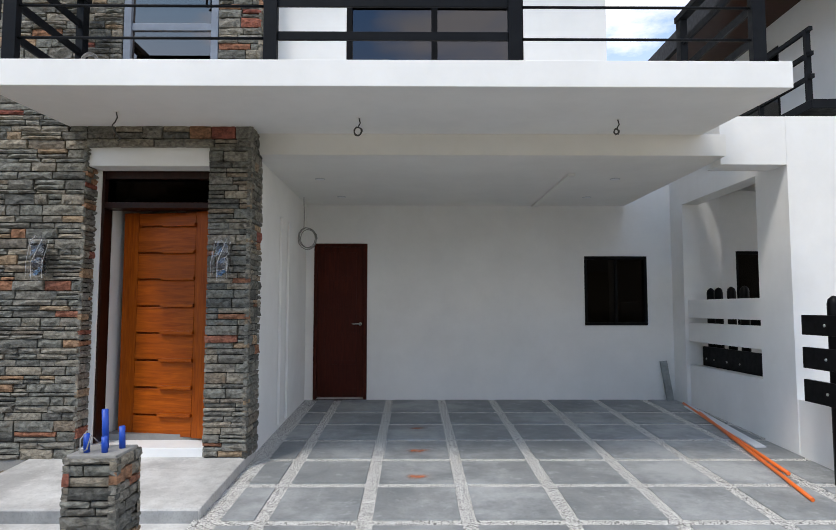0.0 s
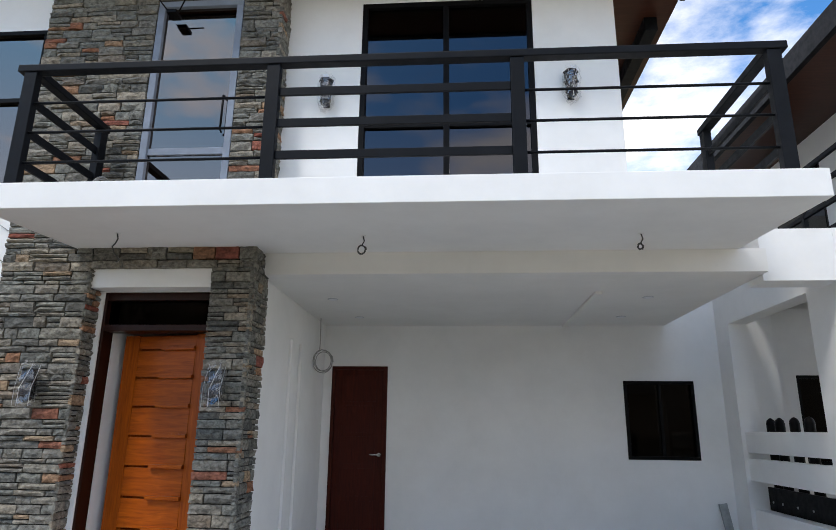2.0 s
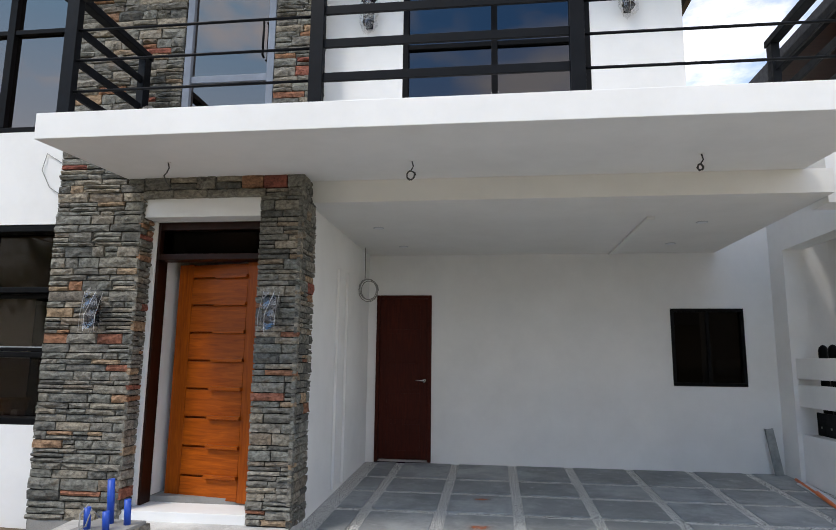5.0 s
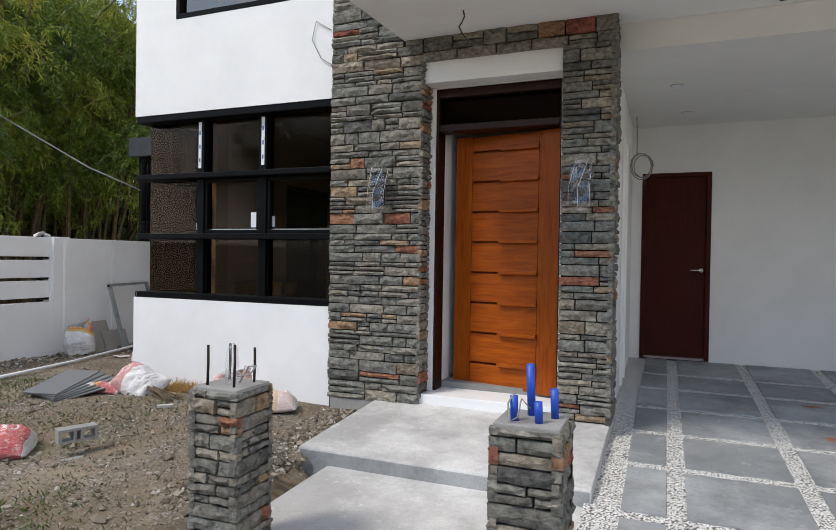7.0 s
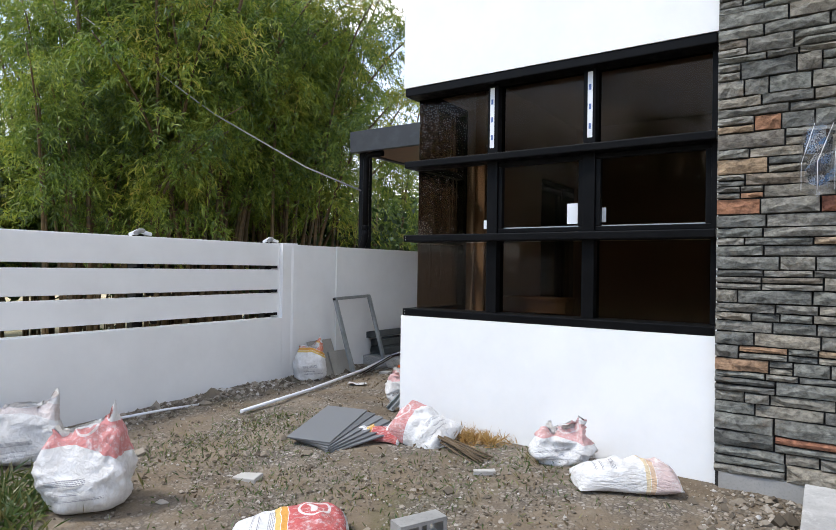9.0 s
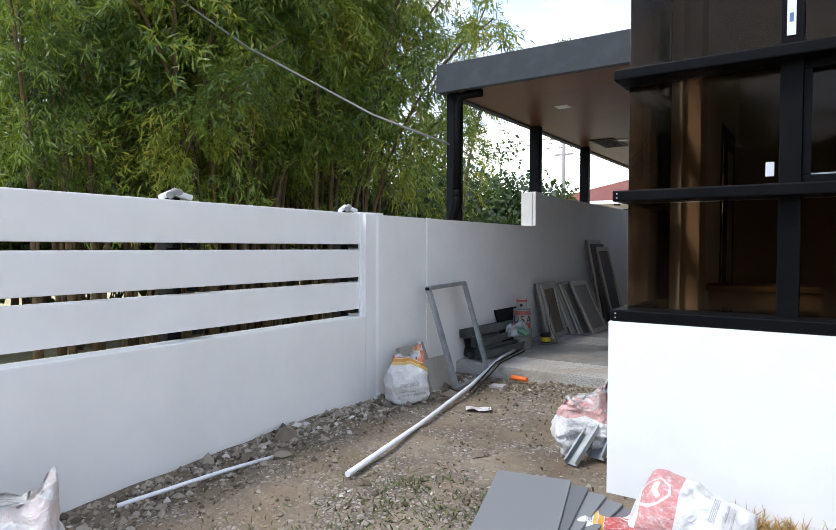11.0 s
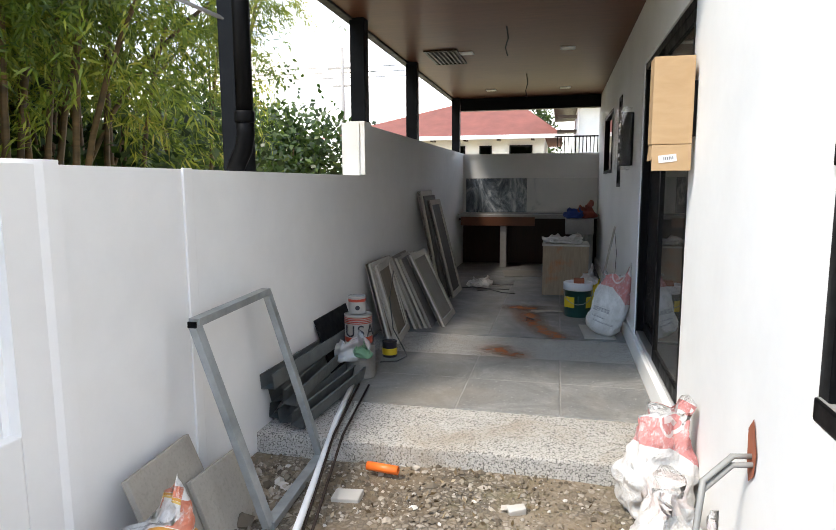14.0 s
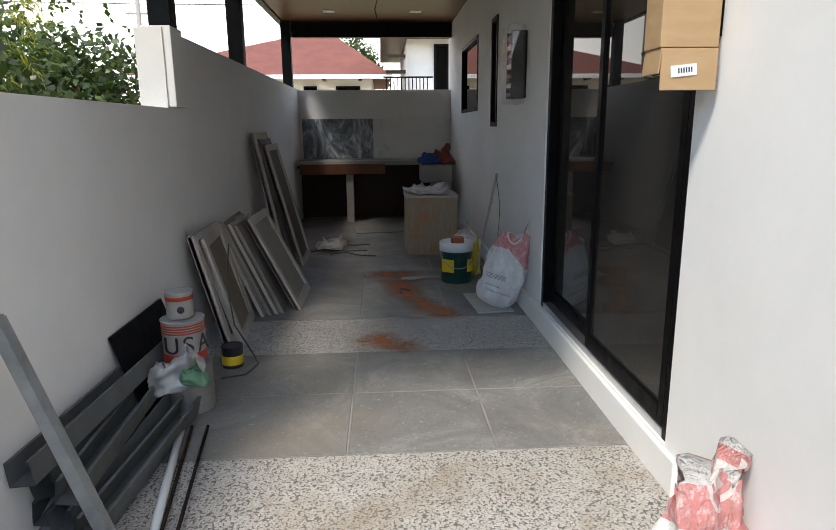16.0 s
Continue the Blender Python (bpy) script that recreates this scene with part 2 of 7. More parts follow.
def lathe(profile, sides=20):
    """A turned shape about z from (radius, height) pairs, closed at both ends."""
    bm = bmesh.new()
    rings = [[bm.verts.new((r * math.cos(a), r * math.sin(a), z)) for a in np.arange(sides) * 2 * math.pi / sides] for r, z in profile]
    for r0, r1 in zip(rings, rings[1:]):
        for k in range(sides):
            bm.faces.new((r0[k], r0[(k + 1) % sides], r1[(k + 1) % sides], r1[k])).smooth = True
    bm.faces.new(rings[0][::-1])
    bm.faces.new(rings[-1])
    return bm


def to_mesh(name, bm, material):
    me = bpy.data.meshes.new(name)
    bmesh.ops.recalc_face_normals(bm, faces=bm.faces)
    bm.to_mesh(me)
    bm.free()
    for k in material if isinstance(material, (list, tuple)) else (material,):
        me.materials.append(k)
    return me


def part(name, bm, material, parent, label=""):
    ob = new(name, to_mesh(name, bm, material))
    ob.parent = parent
    return tagged(ob, label)


def thing(name, label, category, at=None, group="", kind=""):
    ob = new(name)
    ob.empty_display_size = 0.1
    if at is not None:
        ob.matrix_world = at
    return tagged(ob, label, category, group, kind)


def solid(name, bm, material, label, category="", kind="structure"):
    return tagged(new(name, to_mesh(name, bm, material)), label, category, "", kind)


def wall_with_holes(axis, at, thick, u0, u1, z0, z1, holes):
    """A wall whose face lies at `at` on the axis ('x' or 'y') and that is `thick` deep behind it; holes as (u0, u1, z0, z1)."""
    bm = bmesh.new()
    us = sorted({u0, u1, *(min(max(h[i], u0), u1) for h in holes for i in (0, 1))})
    zs = sorted({z0, z1, *(min(max(h[i], z0), z1) for h in holes for i in (2, 3))})
    nu, nz = len(us) - 1, len(zs) - 1
    full = [[not any(h[0] < (us[i] + us[i + 1]) / 2 < h[1] and h[2] < (zs[j] + zs[j + 1]) / 2 < h[3] for h in holes) for j in range(nz)] for i in range(nu)]
    cache = {}

    def v(i, j, d):
        k = (i, j, d)
        if k not in cache:
            p = at + thick * d
            cache[k] = bm.verts.new((us[i], p, zs[j]) if axis == "y" else (p, us[i], zs[j]))
        return cache[k]

    for i in range(nu):
        for j in range(nz):
            if not full[i][j]:
                continue
            for d in (0, 1):
                bm.faces.new((v(i, j, d), v(i + 1, j, d), v(i + 1, j + 1, d), v(i, j + 1, d)))
            for di, dj, a, b in ((-1, 0, (i, j), (i, j + 1)), (1, 0, (i + 1, j), (i + 1, j + 1)), (0, -1, (i, j), (i + 1, j)), (0, 1, (i, j + 1), (i + 1, j + 1))):
                ii, jj = i + di, j + dj
                if not (0 <= ii < nu and 0 <= jj < nz) or not full[ii][jj]:
                    bm.faces.new((v(*a, 0), v(*b, 0), v(*b, 1), v(*a, 1)))
    return bm


# ---- ground ----
def drive_z(y):
    u = y - 5.5
    return 0.02 + (0.043 * u if u > 0 else 0.05 * u if y > 1.5 else 0.05 * -4.0 + 0.01 * (y - 1.5))


def yard_z(x, y):
    z = 0.02 + min(0.0, 0.055 * (max(y, 1.0) - 5.2))
    return z + 0.035 * noise.noise((x * 0.9, y * 0.9, 3)) + 0.02 * noise.noise((x * 2.7, y * 2.7, 1))


def ground_mat():
    m = Mat("dirt", rough=0.95, spec=0.2).world_co()
    base = m.ramp(m.noise(0.9, 9, 0.7, None, 0.5), [(0.3, (0.105, 0.078, 0.052)), (0.5, (0.19, 0.148, 0.104)), (0.7, (0.30, 0.25, 0.19))])
    stones = m.voronoi(34, "F1", "Color")
    gap = m.ramp(m.voronoi(34, "DISTANCE_TO_EDGE"), [(0.03, 0.0), (0.2, 1.0)])
    grit = m.ramp(stones, [(0.2, (0.13, 0.112, 0.092)), (0.6, (0.27, 0.24, 0.20)), (0.95, (0.50, 0.47, 0.43))])
    mask = m.ramp(m.noise(2.2, 6, 0.65), [(0.42, 0.0), (0.62, 0.8)])
    c = m.mix(mask, base, m.mix(gap, (0.09, 0.08, 0.07), grit))
    moss = m.ramp(m.noise(0.8, 7, 0.7), [(0.56, 0.0), (0.66, 0.45)])
    c = m.mix(moss, c, (0.10, 0.10, 0.035))
    m.color(c).bump(m.noise(16, 8, 0.7), 0.5, 0.03).bump(gap, 0.35, 0.008)
    return m.m


def grass_field_mat():
    m = Mat("dry_field", rough=0.95, spec=0.2).world_co()
    c = m.ramp(m.noise(0.35, 9, 0.75), [(0.35, (0.30, 0.28, 0.13)), (0.5, (0.50, 0.42, 0.25)), (0.65, (0.66, 0.55, 0.37))])
    m.color(m.mix(m.ramp(m.noise(30, 4), [(0.4, 0.35), (0.6, 0.0)]), c, (0.08, 0.07, 0.03))).bump(m.noise(25, 6), 0.6, 0.05)
    return m.m


DIRT, FIELD = ground_mat(), grass_field_mat()
bm = bmesh.new()
xs = [-400, -120, -40, -20, -14, *np.arange(-9.6, 4.81, 0.2), 8, 14, 30, 90, 400]
ys = [-400, -90, -30, -10, -4, *np.arange(-2.0, 9.41, 0.2), 11, 13, 16.5, 22, 40, 90, 400]
grid = [[bm.verts.new((x, y, min(yard_z(x, y) if -9.6 <= x <= 4.9 and -4 <= y <= 11 else -0.12, drive_z(y) - 0.07 if -1.7 < x < 4.3 and y > 0.5 else 9) - (0.16 if -3.5 < x < -1.4 and y > 2.6 else 0)))
         for y in ys] for x in xs]
for i in range(len(xs) - 1):
    for j in range(len(ys) - 1):
        f = bm.faces.new((grid[i][j], grid[i + 1][j], grid[i + 1][j + 1], grid[i][j + 1]))
        f.smooth = True
        f.material_index = 0 if xs[i] >= -8.9 and xs[i] < 5 and -4 <= ys[j] < 16 else 1
solid("ground", bm, (DIRT, FIELD), "bare brown dirt yard with gravel and dry field beyond", "ground")

# ---- carport floor: concrete panels in pebble strips ----
bm = bmesh.new()
yy = list(np.arange(0.6, 9.1, 0.35)) + [9.12]
prev = None
for y in yy:
    row = [bm.verts.new((x, y, drive_z(y) - 0.006)) for x in (-1.60, 3.95)]
    low = [bm.verts.new((x, y, drive_z(y) - 0.2)) for x in (-1.60, 3.95)]
    if prev:
        bm.faces.new((prev[0][0], prev[0][1], row[1], row[0]))
        for s in (0, 1):
            bm.faces.new((prev[0][s], row[s], low[s], prev[1][s]))
    prev = (row, low)
carport_floor = solid("floor", bm, PEBBLE, "carport floor of grey concrete squares divided by pebble strips", "floor")

# ---- porch slabs ----
def sloped_slab(x0, x1, y0, y1, z_front, z_back, thick, bevel=0.012):
    bm = box(x0, x1, y0, y1, -thick, 0, bevel)
    for v in bm.verts:
        v.co.z += z_front + (z_back - z_front) * (v.co.y - y0) / (y1 - y0)
    return bm


solid("step_lower", sloped_slab(-3.32, -1.56, 2.55, 4.75, -0.11, -0.055, 0.28), CONC_STEP, "wide lower entrance step of smooth pale concrete", "step")
solid("step_upper", sloped_slab(-3.55, -1.56, 4.60, 6.2, 0.045, 0.145, 0.34), CONC_STEP, "upper entrance landing of pale concrete", "step")
# thin front faces in a darker grey than the treads
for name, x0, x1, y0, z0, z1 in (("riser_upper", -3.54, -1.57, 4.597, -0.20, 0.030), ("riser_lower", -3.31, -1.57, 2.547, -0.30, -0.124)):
    solid(name, box(x0, x1, y0, y0 + 0.02, z0, z1, 0.003), CONC_FLOOR, "darker grey concrete face of the entrance step", "riser")
solid("sill_front", box(-3.16, -1.96, 5.84, 6.3, 0.0, 0.205, 0.006), WHITE, "white plastered door sill", "sill")

# ---- ground floor walls ----
FRONT = 5.85
H_FLOOR = 3.41
wall = solid("wall_front_west", wall_with_holes("y", FRONT, 0.18, -6.44, -4.02, -0.4, 3.72, [(-7, -4.03, 0.917, 2.83)]), WHITE, "bright white plastered front wall below and above the corner window", "wall")
solid("wall_side_west", wall_with_holes("x", -6.43, 0.16, 6.03, 16.0, -0.4, 7.0, [(5, 6.76, 0.917, 2.83), (8.42, 10.3, 0.27, 2.41), (11.98, 12.28, 1.45, 2.41), (13.1, 14.4, 1.62, 2.40)]), WHITE, "white plastered side wall with sliding door and small windows", "wall")
solid("wall_entry", wall_with_holes("y", 6.02, 0.15, -4.02, -1.61, -0.3, 3.19, [(-3.16, -1.96, 0.2, 2.87)]), WHITE, "white wall around the recessed front door", "wall")
solid("wall_carport_west", wall_with_holes("x", -1.60, -0.15, 6.17, 9.1, -0.1, 3.19, []), WHITE, "white plastered carport side wall", "wall")
solid("wall_carport_back", wall_with_holes("y", 9.1, 0.18, -1.75, 4.6, -0.1, 3.6, [(-1.48, -0.69, 0.185, 2.475), (2.54, 3.475, 1.26, 2.29)]), WHITE, "white plastered back wall of the carport", "wall")
solid("ceiling_carport", box(-1.60, 3.16, 6.082, 9.1, 3.05, 3.27), CEIL, "smooth white carport ceiling", "ceiling")
bm = box(-3.32, 2.92, 4.58, 6.08, 3.2, 3.41, 0.006)
for v in bm.verts:
    if v.co.z < 3.3:
        v.co.z += 0.043 * (v.co.y - 4.58)
solid("balcony_slab", bm, WHITE, "white cantilevered balcony slab over the carport", "slab")
solid("floor_upper", box(-6.3, 2.9, 6.084, 15.9, 3.204, 3.41), INTERIOR, "upper storey floor slab", "slab")
solid("wall_interior", wall_with_holes("y", 9.6, 0.1, -6.3, -1.71, 0.0, 3.2, []), INTERIOR, "beige interior partition wall", "wall")
solid("floor_interior", box(-6.3, -1.71, 6.2, 15.9, -0.1, 0.26), CONC_RAW, "unfinished interior floor", "floor")
solid("wall_back", wall_with_holes("y", 15.9, 0.15, -6.3, 3.0, -0.3, 7.0, []), WHITE, "white rear wall of the house", "wall")

# ---- upper storey ----
solid("wall_upper_west", wall_with_holes("y", FRONT, 0.18, -6.44, -4.02, 3.72, 7.06, [(-5.9, -4.03, 3.79, 5.72)]), WHITE, "white upper wall beside the stone tower", "wall")
solid("wall_upper_balcony", wall_with_holes("y", 6.08, 0.15, -1.5, 1.97, 3.41, 6.45, [(-0.69, 1.12, 3.44, 6.08)]), WHITE, "white upper wall with balcony sliding door", "wall")
solid("wall_upper_east", wall_with_holes("x", 1.97, -0.15, 6.23, 15.9, 3.41, 6.45, []), WHITE, "white upper side wall", "wall")
solid("roof_front", box(-3.95, 2.86, 5.16, 11.0, 6.40, 6.44), SOFFIT_DARK, "dark brown soffit of the front roof", "roof")
solid("fascia_front", box(-3.97, 2.90, 5.10, 5.158, 6.37, 6.63, 0.005), FASCIA, "dark grey metal fascia", "fascia")
solid("roof_upper", box(-7.3, -0.35, 4.72, 16.6, 7.06, 7.25), SOFFIT_DARK, "dark brown soffit of the higher roof", "roof")

# ---- boundary walls ----
FX = -8.67
solid("wall_garden", wall_with_holes("x", FX, -0.15, 6.62, 15.85, -0.4, 2.0, [(0, 10.02, 1.57, 3)]), WHITE, "white plastered boundary wall, stepped up at the lanai", "wall")
solid("wall_end", wall_with_holes("y", 15.7, 0.15, FX, -6.43, -0.4, 1.99, []), WHITE, "white plastered end wall of the lanai", "wall")
solid("wall_east", wall_with_holes("x", 3.85, 0.24, 6.35, 9.1, -0.3, 3.5, [(6.8, 8.7, -1, 3.0)]), WHITE, "white boundary wall with a tall opening", "wall")
solid("wall_east_front", wall_with_holes("y", 6.2, 0.15, 3.847, 6.5, -0.3, 3.5, []), WHITE, "white gable wall facing the street", "wall")
solid("beam_carport", box(3.162, 3.846, 6.203, 6.5, 2.99, 3.497), WHITE, "white beam joining slab and boundary wall", "beam")
solid("wall_infill", box(3.905, 4.06, 6.8, 8.7, -0.3, 0.72, 0.004), WHITE, "recessed white panel below the wall opening", "wall")
solid("fence_base", box(FX - 0.15, FX, -3.0, 6.62, -0.4, 0.725, 0.006), WHITE, "low white base of the slatted fence", "wall")
for k, z in enumerate((0.784, 1.048, 1.320)):
    solid("fence_slat", box(FX - 0.16, FX - 0.055, -3.0, 6.64, z, (1.006, 1.276, 1.575)[k], 0.008), WHITE, "white plastered horizontal fence slat", "slat")

# ---- lanai ----
solid("floor_lanai", box(FX, -6.43, 8.1, 15.7, -0.3, 0.13, 0.01), PEBBLE_FLOOR, "lanai floor of concrete panels and pebble washout", "floor")
solid("ceiling_lanai", box(-8.80, -6.43, 8.05, 15.95, 2.90, 2.94), SOFFIT, "dark brown varnished lanai ceiling", "ceiling")
for y in (8.22, 10.35, 12.33, 15.5):
    solid("column_lanai", box(-8.83, -8.70, y - 0.06, y + 0.06, 1.45, 2.9, 0.006), GREY_STEEL, "slim black steel roof column", "column")
solid("wall_entry_return", box(-3.30, -3.07, 6.22, 8.2, 0.0, 3.2), WHITE, "white interior wall inside the front door", "wall")

# ---- fixed things on the ground floor front ----
def door_leaf_planks(parent, w, h):
    """Horizontal boards of the front door with a groove under each, and a raised ledge along half of every groove."""
    n, step, first = 8, 0.272, 0.215
    edges = [0.0] + [first + step * k for k in range(n)] + [h]
    for z0, z1 in zip(edges, edges[1:]):
        bm = box(-0.835 * w + 0.003, -0.19 * w - 0.003, -0.010, 0.030, z0 + 0.010, z1 - 0.010, 0.004)
        for v in bm.verts:
            if v.co.y < 0:
                v.co.y -= 0.008 * (z1 - v.co.z) / step
        part("board", bm, DOOR_BOARD, parent)
    for z in edges[1:-1]:
        part("ledge", box(-0.545 * w, -0.185 * w, -0.054, 0.030, z - 0.0095, z + 0.024, 0.003), DOOR_BOARD, parent)


for x0, x1 in ((-3.16, -3.088), (-1.992, -1.955)):
    solid("door_reveal", box(x0, x1, 6.0, 6.028, 0.207, 2.868, 0.003), WHITE, "white plastered edge beside the door frame", "trim")
TRANSOM_GLASS = glass_mat("transom_glass", (0.03, 0.026, 0.022), 1.1, (0.9, 0.6, 0.45))


def front_door():
    d = thing("door_1", "varnished orange-brown timber front door standing slightly ajar", "door", pose(-2.055, 6.16, 0.225), kind="structure")
    jamb = thing("door_frame", "dark varnished timber frame with a dark glass transom over the front door", "door frame", pose(0, 0, 0), kind="structure")
    for x0, x1 in ((-3.155, -3.065), (-2.008, -1.965)):
        part("jamb", box(x0, x1, 6.03, 6.20, 0.205, 2.868, 0.006), DARK_WOOD, jamb)
    part("header", box(-3.063, -2.010, 6.03, 6.20, 2.79, 2.868, 0.006), DARK_WOOD, jamb)
    part("transom_bar", box(-3.063, -2.010, 6.03, 6.20, 2.495, 2.555, 0.006), DARK_WOOD, jamb)
    part("transom_pane", box(-3.063, -2.010, 6.10, 6.106, 2.557, 2.788), TRANSOM_GLASS, jamb, "dark glass transom pane")
    w, h = 0.995, 2.262
    part("leaf", box(-w, 0, 0.031, 0.055, 0, h, 0.004), DOOR_WOOD, d)
    part("stile", box(-w, -0.835 * w, -0.016, 0.030, 0, h, 0.005), DOOR_WOOD, d)
    part("stile", box(-0.19 * w, 0, -0.016, 0.030, 0, h, 0.005), DOOR_WOOD, d)
    door_leaf_planks(d, w, h)
    d.matrix_world = pose(-2.015, 6.16, 0.225, 0, 0, -10.5)


GLASS_REFLECT_DARK = glass_mat("dark_glass", (0.03, 0.026, 0.022), 1.18)
CHROME = Mat("brushed_steel", (0.62, 0.61, 0.58), 0.25, 1.0).m
front_door()


def side_door():
    d = thing("door_2", "closed dark red-brown varnished service door with steel lever", "door", kind="structure")
    for x0, x1 in ((-1.478, -1.43), (-0.742, -0.692)):
        part("jamb", box(x0, x1, 9.085, 9.20, 0.186, 2.473, 0.004), REDDISH, d)
    part("header", box(-1.429, -0.743, 9.085, 9.20, 2.425, 2.473, 0.004), REDDISH, d)
    part("leaf", box(-1.428, -0.744, 9.125, 9.165, 0.216, 2.423, 0.003), REDDISH, d)
    for k in range(5):
        z = 0.33 + k * 0.415
        part("panel", box(-1.32, -0.85, 9.118, 9.124, z, z + 0.355, 0.004), REDDISH, d)
    h = part("lever", tube([(-0.79, 9.122, 1.28), (-0.79, 9.07, 1.28), (-0.805, 9.062, 1.28), (-0.91, 9.062, 1.282)], 0.010), CHROME, d, "satin steel lever handle")
    part("rose", moved(lathe([(0.028, 0), (0.028, 0.008), (0.022, 0.012)]), pose(-0.79, 9.124, 1.28, 90, 0, 0)), CHROME, h)
    part("threshold", box(-1.478, -0.692, 9.083, 9.20, 0.15, 0.184, 0.003), DARK_WOOD, d)


side_door()


def window_frame(w, x0, x1, z0, z1, y, t=0.045, depth=0.09, mat=None):
    mat = mat or BLACK
    part("frame_rail", box(x0, x1, y - depth / 2, y + depth / 2, z0, z0 + t, 0.004), mat, w)
    part("frame_rail", box(x0, x1, y - depth / 2, y + depth / 2, z1 - t, z1, 0.004), mat, w)
    part("frame_stile", box(x0, x0 + t, y - depth / 2, y + depth / 2, z0 + t, z1 - t, 0.004), mat, w)
    part("frame_stile", box(x1 - t, x1, y - depth / 2, y + depth / 2, z0 + t, z1 - t, 0.004), mat, w)


w = thing("window_1", "black sliding window with dark glass in the carport wall", "window", kind="structure")
window_frame(w, 2.542, 3.473, 1.262, 2.288, 9.135)
part("pane", box(2.587, 3.02, 9.13, 9.136, 1.307, 2.243), GLASS_REFLECT_DARK, w)
part("pane", box(2.99, 3.428, 9.152, 9.158, 1.307, 2.243), GLASS_REFLECT_DARK, w)
part("mullion", box(3.0, 3.04, 9.115, 9.165, 1.307, 2.243, 0.003), BLACK, w)


MORTAR_DUST = concrete("plaster_dust", (0.16, 0.155, 0.145), (0.30, 0.29, 0.275), False)


def rain_streaked_glass():
    """The bronze glass under a thin film of dried dust, washed down in streaks."""
    g = glass_mat("streaked_glass", (0.50, 0.43, 0.36), 1.35)
    n, l = g.node_tree.nodes, g.node_tree.links
    tc, mp, ns, rp, df, mx = (n.new(k) for k in ("ShaderNodeNewGeometry", "ShaderNodeMapping", "ShaderNodeTexNoise", "ShaderNodeValToRGB", "ShaderNodeBsdfDiffuse", "ShaderNodeMixShader"))
    mp.inputs["Scale"].default_value = (1.0, 34.0, 1.6)
    ns.inputs["Scale"].default_value, ns.inputs["Detail"].default_value = 1.0, 6.0
    rp.color_ramp.elements[0].position, rp.color_ramp.elements[1].position = 0.36, 0.62
    rp.color_ramp.elements[0].color, rp.color_ramp.elements[1].color = (0.04, 0.04, 0.04, 1), (0.34, 0.34, 0.34, 1)
    df.inputs["Color"].default_value = (0.36, 0.345, 0.325, 1)
    out = n["Material Output"].inputs["Surface"]
    l.new(tc.outputs["Position"], mp.inputs["Vector"]), l.new(mp.outputs["Vector"], ns.inputs["Vector"]), l.new(ns.outputs["Fac"], rp.inputs["Fac"])
    l.new(out.links[0].from_socket, mx.inputs[1]), l.new(df.outputs[0], mx.inputs[2]), l.new(rp.outputs["Color"], mx.inputs[0])
    l.new(mx.outputs[0], out)
    return g


